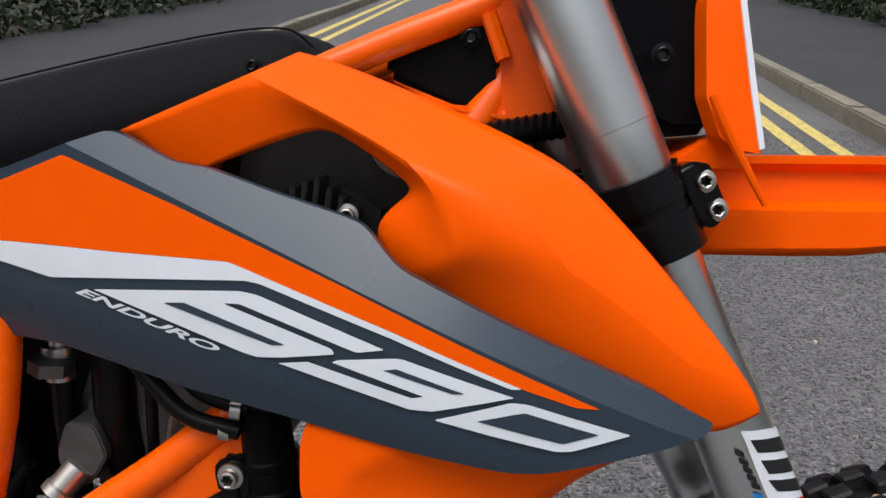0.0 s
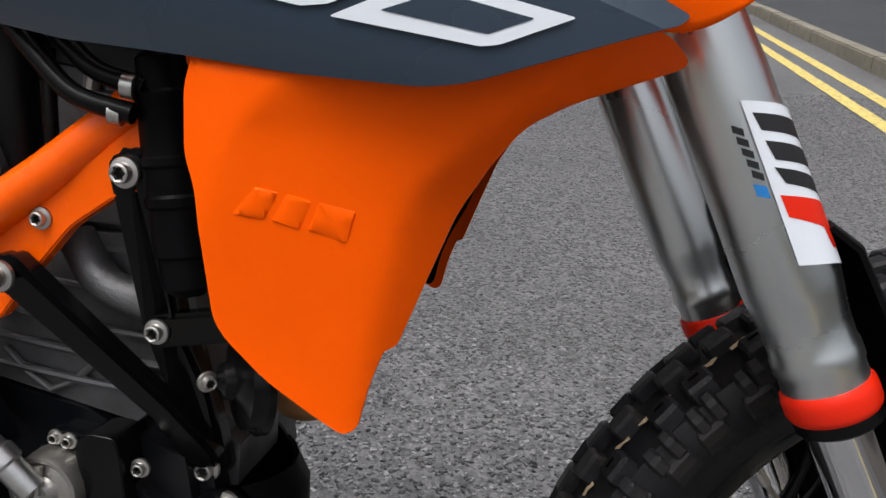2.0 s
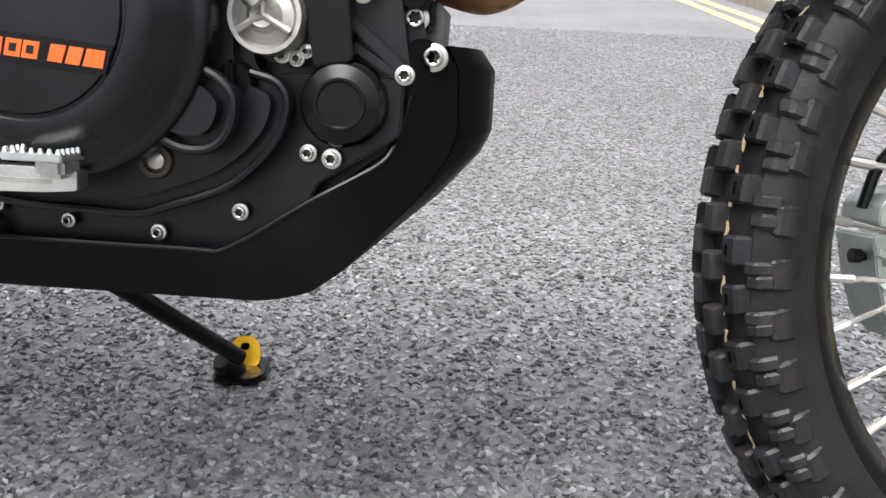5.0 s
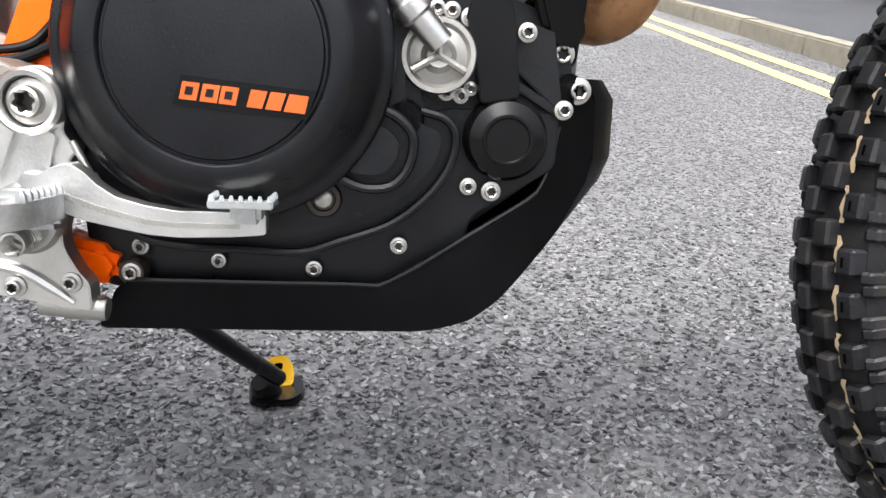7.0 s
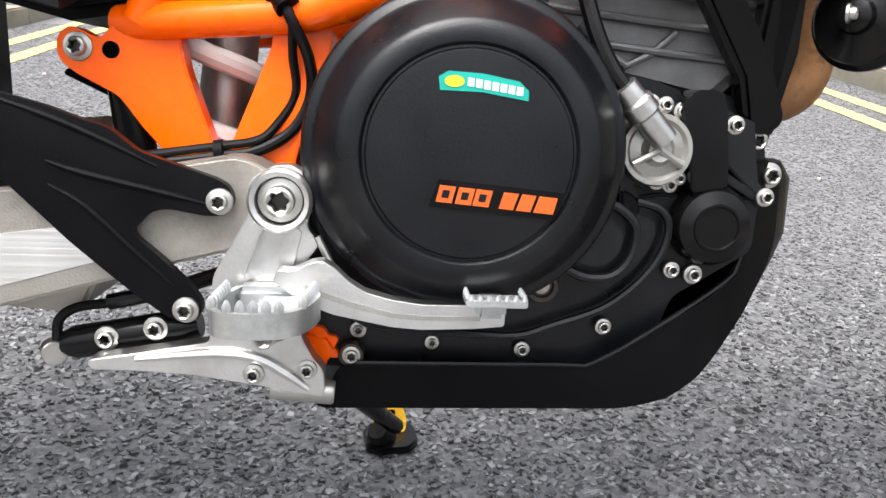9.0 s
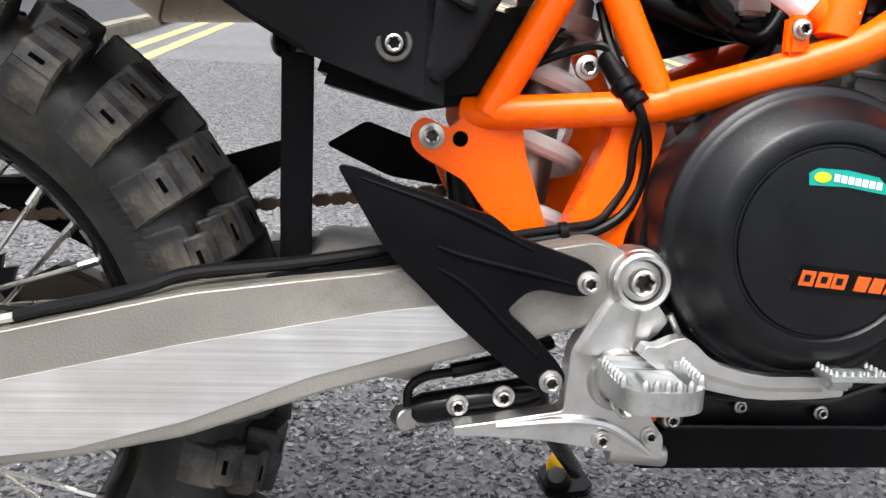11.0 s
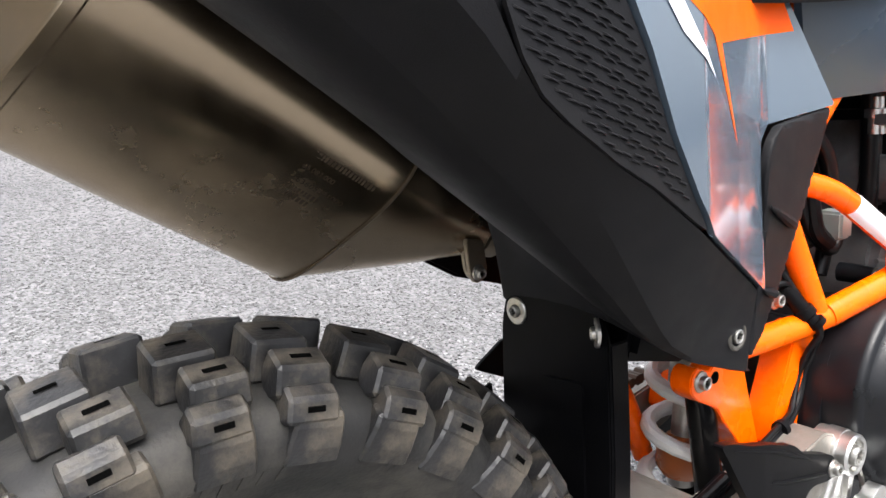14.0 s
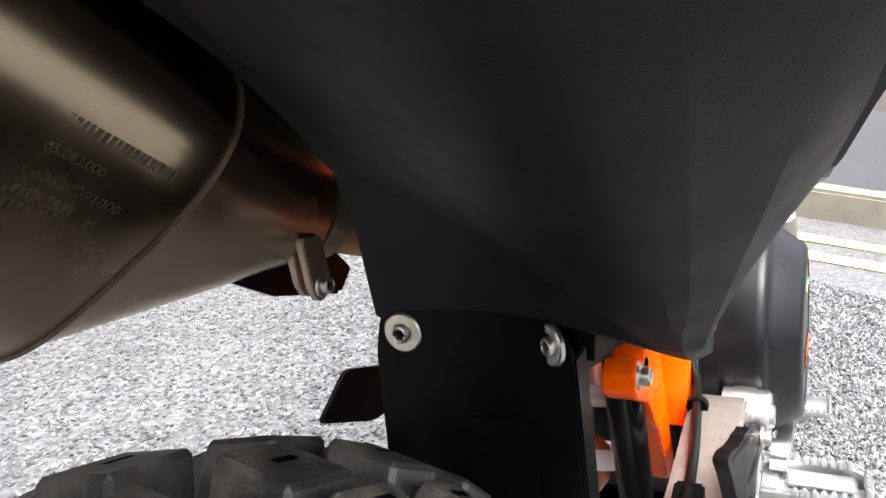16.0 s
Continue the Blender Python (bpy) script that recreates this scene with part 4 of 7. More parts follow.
for side, tag in ((1, ""), (-1, "")):
    def put(name, bm, m, label=""):
        if side < 0:
            bmesh.ops.scale(bm, vec=(1, -1, 1), verts=bm.verts)
        return bp(name, bm, m, label)
    us = shell_mods(put("tank_shroud", facets(UPPER, UPPER_FACES, UPPER_CREASES, 0.9), ORANGE, "glossy orange plastic tank shroud"))
    gp = put("side_panel", plate(GREYP, lambda x, z: y_grey(x, z) - 0.004, 0.007, 0, 0.012, creases=((0.904, 0.910, -0.362), (0.80, 0.838, -0.20), (0.80, 0.832, -0.20), (0.80, 0.844, -0.20))), GREY, "dark grey decal covered side panel")
    gp.data.set_sharp_from_angle(angle=radians(16))
    ls = put("radiator_shroud", plate(LOWER, y_lower, 0.004, 0, 0.006), ORANGE, "orange plastic radiator shroud")
    if side < 0:
        ls.location.x = -0.012
        put("shroud_liner", plate(LINER, lambda x, z: y_lower(x, z) + 0.016, 0.003, 0, 0.008), BLACKP, "black inner liner of the shroud").location.x = -0.014
    put("radiator", prism([(0.985, 0.64), (1.06, 0.61), (1.11, 0.74), (1.13, 0.80), (1.02, 0.82)], -0.095, -0.05, 0.006), BLACKP, "black radiator core")
    if side > 0:
        right_grey, right_lower = gp, ls


def decal(name, prof, material, off=0.0055, parent=None, corner=0.002, label=""):
    return part(name, plate(prof, lambda x, z: y_grey(x, z) - off, 0, 0, 0.02, corner, ((0.904, 0.910, -0.362), (0.80, 0.838, -0.20))), material, parent or right_grey, label)


decal("orange_stripe", [(0.66, 0.866), (0.72, 0.888), (0.779, 0.911), (0.827, 0.930), (0.904, 0.906), (1.013, 0.869), (1.110, 0.833), (1.160, 0.814), (1.147, 0.814), (1.119, 0.8215), (1.047, 0.845), (0.943, 0.8745), (0.862, 0.872), (0.775, 0.871)], ORANGE, 0.0046, label="orange decal stripe")
decal("white_stripe", [(0.70, 0.868), (0.775, 0.871), (0.862, 0.872), (0.943, 0.8745), (0.956, 0.871), (1.047, 0.845), (1.118, 0.822), (1.112, 0.8213), (1.044, 0.842), (0.964, 0.8635), (0.954, 0.8645), (0.812, 0.850), (0.773, 0.857), (0.70, 0.858)], WHITE, 0.0050, label="white decal stripe")
decal("digit_six", [(0.845, 0.846), (0.951, 0.858), (0.962, 0.857), (1.041, 0.835), (1.024, 0.831), (0.950, 0.850), (0.939, 0.849), (1.009, 0.831), (1.011, 0.828), (0.978, 0.821), (0.961, 0.8185), (0.951, 0.820)], WHITE, label="white number six")
decal("digit_six_opening", [(0.897, 0.844), (0.912, 0.846), (0.980, 0.829), (0.971, 0.8275)], GREY, 0.0058)
decal("digit_nine", [(1.009, 0.823), (1.013, 0.825), (1.047, 0.831), (1.052, 0.831), (1.114, 0.817), (1.069, 0.803), (1.056, 0.802), (0.975, 0.817), (0.994, 0.821), (1.057, 0.809), (1.064, 0.811)], WHITE, corner=0.001, label="white number nine")
decal("digit_nine_opening", [(1.04, 0.823), (1.048, 0.825), (1.087, 0.816), (1.08, 0.815)], GREY, 0.0058, corner=0.0005)
decal("digit_zero", [(1.07, 0.798), (1.112, 0.814), (1.121, 0.814), (1.177, 0.801), (1.146, 0.789), (1.138, 0.788)], WHITE, label="white number zero")
decal("digit_zero_opening", [(1.094, 0.801), (1.116, 0.808), (1.12, 0.809), (1.16, 0.8), (1.141, 0.793)], GREY, 0.0058, corner=0.001)


def words(body, name, material, parent, m, size, bend=None):
    cu = bpy.data.curves.new(name, "FONT")
    cu.body, cu.size, cu.extrude, cu.offset = body, size, 0.0, 0.028
    tmp = new(name, cu)
    deps = bpy.context.evaluated_depsgraph_get()
    me = bpy.data.meshes.new_from_object(tmp.evaluated_get(deps))
    bpy.data.objects.remove(tmp)
    xs, ys = [v.co.x for v in me.vertices], [v.co.y for v in me.vertices]
    for v in me.vertices:
        v.co = ((v.co.x - min(xs)) / (max(xs) - min(xs)), (v.co.y - min(ys)) / (max(ys) - min(ys)), 0)
    me.transform(m)
    if bend:
        for v in me.vertices:
            v.co.y = bend(v.co.x, v.co.z)
    me.materials.clear()
    me.materials.append(material)
    ob = new(name, me)
    ob.parent = parent
    return ob


# slanted italic word under the number
ENX = Matrix(((0.099, 0.0098, 0, 0.8305), (0, 0, 1, 0), (-0.0250, 0.0036, 0, 0.8420), (0, 0, 0, 1)))
words("ENDURO", "model_word", WHITE, right_grey, ENX, 1.0, lambda x, z: y_grey(x, z) - 0.0058)["label"] = "white italic word on the side panel"


def emboss(prof):
    return part("embossed_logo", plate(prof, lambda x, z: y_lower(x, z) - 0.0012, 0.003, 0.0012, 0.02, 0.001), ORANGE, right_lower, "raised orange emblem shape")


for prof in ([(1.013, 0.702), (1.026, 0.717), (1.038, 0.715), (1.030, 0.700)], [(1.034, 0.700), (1.042, 0.7145), (1.055, 0.712), (1.049, 0.697)], [(1.053, 0.6965), (1.059, 0.7115), (1.078, 0.7085), (1.073, 0.692)]):
    emboss(prof)


def seat():
    bm = bmesh.new()
    xs = [0.18, 0.35, 0.52, 0.66, 0.745, 0.83, 0.895, 0.94, 0.968, 0.982]
    top = [0.895, 0.893, 0.908, 0.942, 0.967, 0.990, 1.006, 1.015, 1.016, 1.004]
    bot = [0.875, 0.868, 0.872, 0.885, 0.905, 0.925, 0.945, 0.965, 0.975, 0.985]
    wid = [0.11, 0.125, 0.13, 0.13, 0.128, 0.122, 0.112, 0.10, 0.088, 0.075]
    rows = []
    for x, t, b, w in zip(xs, top, bot, wid):
        h = t - b
        prof = [(-w, 0.0), (-w * 1.03, 0.3), (-w * 0.97, 0.62), (-w * 0.86, 0.86), (-w * 0.70, 0.97), (-w * 0.35, 1.02), (0, 1.03)]
        prof = prof + [(-y, k) for y, k in prof[-2::-1]]
        rows.append([bm.verts.new((x - 0.02 * k, y, b + h * k)) for y, k in prof])
    for p, q in zip(rows, rows[1:]):
        for i in range(len(p) - 1):
            bm.faces.new((p[i], p[i + 1], q[i + 1], q[i]))
    bm.faces.new(rows[0])
    bm.faces.new(rows[-1][::-1])
    ob = bp("seat", bm, SEATM, "black grained vinyl seat")
    ob.modifiers.new("smooth", "SUBSURF").levels = 2
    ob.modifiers["smooth"].render_levels = 2
    seam = [(x - 0.02 * 0.92, -w * 0.80, b + (t - b) * 0.93 + 0.001) for x, t, b, w in zip(xs, top, bot, wid)]
    part("seam", tube(seam, 0.0008, 6), SEATM, ob)


seat()
bp("fuel_tank", prism([(0.90, 0.86), (0.90, 0.95), (0.97, 0.985), (1.06, 0.955), (1.08, 0.90), (1.05, 0.84)], -0.085, 0.085, 0.02), INNERP, "black inner tank cover behind the shroud window")
bp("coolant_tank", join(lathe([(0, -0.10), (0.02, -0.10), (0.026, -0.09), (0.026, -0.05), (0, -0.05)], 1.035, 0.945, 24)), SPRING, "off-white coolant bottle")
rg = bp("regulator", prism([(0.952, 0.880), (0.962, 0.906), (0.985, 0.914), (1.008, 0.908), (1.024, 0.898), (1.024, 0.870)], -0.108, -0.09, 0.003), INNERP, "black finned voltage regulator")
for i in range(7):
    x = 0.955 + i * 0.0078
    top = 0.912 + 0.0032 * min(i, 3) - 0.0060 * max(0, i - 3)
    part("fin", prism([(x, 0.875), (x + 0.0032, 0.875), (x + 0.0076, top - 0.002), (x + 0.0066, top), (x + 0.0042, top)], -0.128, -0.10, 0.0008), INNERP, rg)
bolt(1.004, -0.129, 0.899, 0.0060)
piece("bolt", DARKBOLT, bike, pose(0.936, -0.105, 0.989) @ Matrix.Scale(0.0045, 4))
for i in range(14):
    bp("corrugated_hose_ring", lathe([(0.008, -0.004), (0.0105, 0), (0.008, 0.004)], 0, 0, 14), HOSE, "", Matrix.Translation((1.07 + i * 0.006, -0.06, 0.945 + 0.0012 * i)) @ pose(0, 0, 0, 0, 0, 80))
bp("corrugated_hose", tube([(1.06, -0.06, 0.943), (1.11, -0.06, 0.952), (1.16, -0.05, 0.965)], 0.0085, 10), HOSE, "black corrugated hose")

# ---- frame ----
def both(name, pts, r, m, label="", segs=14, n=1):
    for s in (1, -1):
        bp(name, tube([(x, y * s, z) for x, y, z in pts], r, segs, n), m, label)


FY = -0.072
for pts, r in (
    ([(0.492, -0.060, 0.565), (0.565, -0.070, 0.698)], 0.0135),
    ([(0.565, -0.070, 0.698), (0.60, -0.072, 0.76), (0.66, -0.075, 0.82)], 0.0140),
    ([(0.566, -0.070, 0.690), (0.617, -0.082, 0.580)], 0.0125),
    ([(0.476, -0.050, 0.5645), (0.510, -0.064, 0.5665), (0.598, -0.080, 0.573), (0.637, -0.092, 0.581)], 0.0130),
    ([(0.624, -0.088, 0.579), (0.722, -0.119, 0.611), (0.775, -0.122, 0.640), (0.912, -0.100, 0.742), (0.992, -0.078, 0.831), (1.10, -0.03, 0.99)], 0.0140),
    ([(0.726, -0.118, 0.626), (0.750, -0.112, 0.74), (0.752, -0.100, 0.835)], 0.0135),
    ([(0.577, -0.080, 0.717), (0.610, -0.090, 0.707), (0.656, -0.094, 0.686), (0.726, -0.112, 0.636)], 0.0120),
    ([(0.750, -0.100, 0.835), (0.86, -0.07, 0.93), (0.98, -0.055, 0.993), (1.09, -0.04, 1.04)], 0.0115),
):
    both("frame_tube", pts, r, FRAME, "glossy orange frame tube", 16, 3)
for s in (1, -1):
    def side(bm):
        if s < 0:
            bmesh.ops.scale(bm, vec=(1, -1, 1), verts=bm.verts)
        return bm
    if s > 0:
        bp("frame_plate", side(prism([(0.464, 0.552), (0.487, 0.578), (0.515, 0.581), (0.523, 0.534), (0.549, 0.459), (0.566, 0.415), (0.534, 0.415), (0.512, 0.470), (0.492, 0.492), (0.476, 0.514), (0.445, 0.530), (0.435, 0.539), (0.435, 0.554), (0.445, 0.562)], -0.063, -0.040, 0.005, 0.006)), FRAME, "orange welded frame bracket")
    bp("engine_hanger", side(prism([(0.815, 0.652), (0.901, 0.720), (0.940, 0.749), (0.954, 0.729), (0.935, 0.700), (0.911, 0.694), (0.882, 0.674), (0.855, 0.643), (0.829, 0.609), (0.792, 0.600), (0.791, 0.624)], -0.112, -0.100, 0.003, 0.006)), FRAME, "orange engine hanger plate")
    bp("frame_gusset", side(prism([(0.585, 0.553), (0.556, 0.484), (0.552, 0.455), (0.598, 0.455), (0.602, 0.481), (0.615, 0.507), (0.628, 0.5625), (0.617, 0.571), (0.585, 0.566)], -0.076, -0.044, 0.014, 0.006, 4)), FRAME, "broad orange frame gusset above the pivot")
bp("head_plate", prism([(1.0733, 1.0615), (1.0962, 1.0620), (1.1358, 0.9599), (1.1119, 0.9539), (1.0919, 0.9581), (1.0600, 0.9627), (1.0152, 0.9844), (1.0597, 0.9686), (1.0947, 0.9657), (1.0924, 0.9949), (1.0849, 1.0211)], -0.051, 0.051, 0.004), FRAME, "orange steering head gusset")
bp("airbox_panel", prism([(1.0127, 1.0071), (1.0703, 1.0326), (1.0870, 1.0198), (1.0938, 0.9951), (1.0980, 0.9601), (1.0592, 0.9657), (1.0115, 0.9864)], -0.044, 0.044, 0.005), BLACKP, "black plastic panel inside the frame")
piece("bolt", DARKBOLT, bike, pose(1.0707, -0.047, 1.0151) @ Matrix.Scale(0.0065, 4))
bp("frame_clip", tube([(1.083, -0.05, 1.03), (1.095, -0.055, 1.0)], 0.006, 8), FRAME)
bolt(0.450, -0.066, 0.547, 0.0085)
bolt(0.565, -0.070, 0.602, 0.0080)
bolt(0.863, -0.115, 0.678, 0.0060)
# Black disc laid on the bracket; the shade in its hole is painted.
bp("bracket_hole", lathe([(0, -0.0635), (0.006, -0.0635), (0.006, -0.062)], 0.472, 0.5455, 16), HOLE)
tag = bp("white_label", shell((0.652, -0.093, 0.6885), (0.726, -0.112, 0.636), [(0.0, 0.0127), (0.074, 0.0128)], 60, 260, 12, 0.0004), WHITE, "white label wrapped round a frame tube")
part("label_text_bar", shell((0.660, -0.095, 0.683), (0.726, -0.112, 0.636), [(0.0, 0.0132), (0.056, 0.0132)], 120, 135, 4, 0.0003), INK, tag)
small_label = bp("white_label", shell((0.7315, -0.116, 0.664), (0.729, -0.117, 0.645), [(0.0, 0.0140), (0.022, 0.0141)], 40, 150, 10, 0.0004), WHITE, "small white label on a frame tube")
part("label_text_bar", shell((0.7312, -0.116, 0.661), (0.7295, -0.117, 0.648), [(0.0, 0.0146), (0.006, 0.0146)], 70, 120, 6, 0.0003), INK, small_label)
part("label_text_bar", shell((0.7304, -0.116, 0.653), (0.7285, -0.117, 0.640), [(0.0, 0.0146), (0.005, 0.0146)], 70, 120, 6, 0.0003), INK, small_label)

# ---- engine ----
bp("crankcase", prism([(0.60, 0.42), (0.625, 0.345), (0.66, 0.325), (0.80, 0.335), (0.86, 0.355), (0.935, 0.41), (0.955, 0.46), (0.945, 0.52), (0.86, 0.55), (0.80, 0.56), (0.66, 0.57), (0.615, 0.51)], -0.072, 0.12, 0.012), ENGBLK, "black painted crankcase")
bp("gearbox_case", prism([(0.6081, 0.4265), (0.6138, 0.3966), (0.6311, 0.3722), (0.6567, 0.3584), (0.7174, 0.3568), (0.7597, 0.3551), (0.7867, 0.3637), (0.8215, 0.3765), (0.8462, 0.3949), (0.8618, 0.4156), (0.8667, 0.4369), (0.8597, 0.4507), (0.8404, 0.4568), (0.84, 0.50), (0.80, 0.53), (0.75, 0.585), (0.67, 0.58), (0.62, 0.54), (0.605, 0.48)], -0.106, -0.06, 0.020, 0.012, 6), ENGBLK, "black painted gearbox side case")
CX, CZ = 0.716, 0.487
cc = bp("clutch_cover", lathe([(0.0, -0.1605), (0.062, -0.1605), (0.0640, -0.1602), (0.065, -0.1585), (0.0665, -0.1583), (0.0675, -0.1600), (0.0685, -0.1612), (0.0725, -0.1616), (0.0800, -0.1600), (0.0830, -0.1575), (0.0965, -0.138), (0.0990, -0.1345), (0.1005, -0.1335), (0.1040, -0.1325), (0.1065, -0.1295), (0.107, -0.124), (0.107, -0.085)], CX, CZ, 96), ENGBLK, "round satin black clutch cover")


def flat(name, prof, y, material, parent, thick=0.0008, label=""):
    return part(name, prism(prof, y, y - thick, 0), material, parent, label)


def slant(pts, x0, z0, tilt=-5.0, k=1.0):
    c, s = math.cos(radians(tilt)), math.sin(radians(tilt))
    return [(x0 + k * (x * c - z * s), z0 + k * (x * s + z * c)) for x, z in pts]


pl = flat("logo_plate", slant([(-0.0025, -0.0035), (0.077, -0.0035), (0.081, 0.014), (0.002, 0.014)], 0.694, 0.4585), -0.1608, BLACKG, cc, 0.0006)
for x in (0.0015, 0.0135, 0.0245):
    flat("logo_shape", slant([(x, 0), (x + 0.010, 0), (x + 0.0115, 0.0105), (x + 0.0015, 0.0105)], 0.694, 0.4585), -0.1614, LOGOO, pl, 0.0006, "orange emblem shape")
    flat("logo_cut", slant([(x + 0.003, 0.003), (x + 0.0075, 0.003), (x + 0.0082, 0.0078), (x + 0.0037, 0.0078)], 0.694, 0.4585), -0.1620, ENGBLK, pl, 0.0003)
for pts in ([(0.041, 0), (0.050, 0), (0.0525, 0.0105), (0.043, 0.0105)], [(0.052, 0), (0.061, 0), (0.0635, 0.0105), (0.0545, 0.0105)], [(0.063, 0), (0.0755, 0), (0.077, 0.0105), (0.0655, 0.0105)]):
    flat("logo_shape", slant(pts, 0.694, 0.4585), -0.1614, LOGOO, pl, 0.0006, "orange emblem shape")


def arc_band(name, r0, r1, a0, a1, y, material, parent, n=12, label=""):
    bm = bmesh.new()
    g = [[bm.verts.new((CX + r * math.cos(radians(a0 + (a1 - a0) * i / n)), y, CZ + r * math.sin(radians(a0 + (a1 - a0) * i / n)))) for i in range(n + 1)] for r in (r0, r1)]
    for i in range(n):
        bm.faces.new((g[0][i], g[0][i + 1], g[1][i + 1], g[1][i]))
    return part(name, bm, material, parent, label)


st = flat("oil_sticker", [(0.695, 0.534), (0.701, 0.5375), (0.722, 0.5365), (0.744, 0.5325), (0.750, 0.527), (0.750, 0.521), (0.722, 0.5255), (0.696, 0.526)], -0.1609, TEAL, cc, 0.0004, "teal oil brand sticker on the clutch cover")
flat("sticker_shape", [(0.7045 + 0.006 * math.cos(a), 0.5315 + 0.0036 * math.sin(a)) for a in np.linspace(0, 2 * math.pi, 14, endpoint=False)], -0.1614, LIME, st, 0.0004)
for i in range(7):
    x, z = 0.7125 + i * 0.0050, 0.5290 - 0.00075 * i
    flat("sticker_bar", [(x, z), (x + 0.0038, z - 0.0005), (x + 0.0040, z + 0.0045), (x + 0.0003, z + 0.0050)], -0.1614, WHITE, st, 0.0004)

# water pump, oil filter and small covers
wp = bp("water_pump", lathe([(0.0, -0.112), (0.008, -0.114), (0.012, -0.108), (0.019, -0.106), (0.0215, -0.1085), (0.0245, -0.1085), (0.0255, -0.105), (0.026, -0.085), (0.026, -0.07)], 0.851, 0.491, 40), ALU, "bare cast water pump cover")
for a in (90, 210, 330):
    part("rib", tube([(0.851, -0.113, 0.491), (0.851 + 0.020 * math.cos(radians(a)), -0.110, 0.491 + 0.020 * math.sin(radians(a)))], 0.0028, 8), ALU, wp)
part("inlet", spin([(0, 0.009), (0.022, 0.0095), (0.024, 0.0115), (0.034, 0.0115), (0.036, 0.0095), (0.048, 0.009)], (0.852, -0.118, 0.498), (0.822, -0.122, 0.530), 18), ALUB, wp, "silver pump inlet elbow")
bp("water_hose", tube([(0.825, -0.121, 0.527), (0.812, -0.115, 0.545), (0.800, -0.105, 0.575), (0.795, -0.09, 0.61), (0.80, -0.07, 0.66)], 0.0060, 10), HOSE, "black water hose")
for bx, bz, br in ((0.860, 0.5215, 0.0062), (0.850, 0.5230, 0.0058), (0.8725, 0.5175, 0.0070), (0.858, 0.4675, 0.0066), (0.868, 0.4650, 0.0058), (0.8745, 0.4700, 0.0052), (0.912, 0.509, 0.0072), (0.803, 0.533, 0.0060)):
    bolt(bx, -0.092, bz, br * 0.8)
bp("pump_flange", prism([(0.835, 0.518), (0.85, 0.53), (0.875, 0.527), (0.885, 0.51), (0.88, 0.47), (0.86, 0.458), (0.84, 0.466), (0.825, 0.49)], -0.088, -0.06, 0.004, 0.006), ENGBLK, "black pump flange")
bp("filter_strap", prism([(0.869, 0.520), (0.873, 0.529), (0.880, 0.533), (0.898, 0.532), (0.902, 0.520), (0.908, 0.465), (0.881, 0.460), (0.879, 0.476)], -0.099, -0.06, 0.006, 0.004, 3), BLACKG, "black gloss engine strap")
bp("oil_filter_cover", lathe([(0.0, -0.104), (0.0145, -0.104), (0.0155, -0.1055), (0.017, -0.1055), (0.0175, -0.104), (0.026, -0.100), (0.029, -0.094), (0.030, -0.07)], 0.9005, 0.4365, 48), BLACKG, "round black oil filter cover")
bp("filler_cap", join(lathe([(0, -0.106), (0.012, -0.106), (0.014, -0.103), (0.014, -0.08), (0, -0.08)], 0.829, 0.448, 28), block(0.826, 0.831, -0.113, -0.10, 0.440, 0.462, 0.002)), BLACKP, "black oil filler cap")
bp("case_boss", prism([(0.7722, 0.4143), (0.7834, 0.4063), (0.8022, 0.4009), (0.8209, 0.4022), (0.8345, 0.4162), (0.8380, 0.4368), (0.8279, 0.4505), (0.8085, 0.4597), (0.7720, 0.4511)], -0.127, -0.09, 0.014, 0.012, 6), ENGBLK, "black cast boss on the case")
bp("case_flange", prism([(0.6042, 0.4059), (0.6091, 0.3546), (0.6210, 0.3223), (0.8267, 0.3242), (0.8460, 0.3364), (0.8726, 0.3571), (0.8810, 0.3800), (0.9054, 0.3950), (0.9386, 0.4162), (0.9400, 0.4559), (0.8625, 0.4570)], -0.081, -0.05, 0.006, 0.006, 3), ENGBLK, "black crankcase joint flange")
for pts, r in (([(0.6274, -0.1040, 0.3808), (0.6528, -0.1040, 0.3629), (0.6829, -0.1040, 0.3573), (0.7172, -0.1040, 0.3566), (0.7596, -0.1040, 0.3552), (0.7867, -0.1040, 0.3635), (0.8215, -0.1040, 0.3763), (0.8451, -0.1040, 0.3947), (0.8603, -0.1040, 0.4155), (0.8649, -0.1040, 0.4368), (0.8579, -0.1040, 0.4491), (0.8405, -0.1040, 0.4545)], 0.0030), ([(0.7856, -0.1240, 0.4109), (0.8023, -0.1240, 0.4039), (0.8209, -0.1240, 0.4052), (0.8325, -0.1240, 0.4175), (0.8356, -0.1240, 0.4368), (0.8264, -0.1240, 0.4493), (0.8094, -0.1240, 0.4580)], 0.0034)):
    bp("cast_rim", tube(pts, r, 8, 4), ENGBLK, "raised cast rim on the engine case")
bp("sight_glass", lathe([(0, -0.107), (0.0075, -0.107), (0.0085, -0.1095), (0.0115, -0.1095), (0.0130, -0.106), (0.0130, -0.08)], 0.776, 0.393, 28), BROWNR, "oil sight glass")
part("glass", lathe([(0, -0.1095), (0.004, -0.1092), (0.0060, -0.1080)], 0.776, 0.393, 16), STEEL, bike)
for bx, bz, br in ((0.876, 0.402, 0.0065), (0.8925, 0.399, 0.0075), (0.828, 0.358, 0.0065), (0.768, 0.3395, 0.0062), (0.701, 0.344, 0.0055), (0.647, 0.353, 0.0062), (0.941, 0.4575, 0.0072), (0.652, 0.562, 0.0075), (0.646, 0.465, 0.0070), (0.728, 0.600, 0.006)):
    bolt(bx, -0.089, bz, br * 0.8)
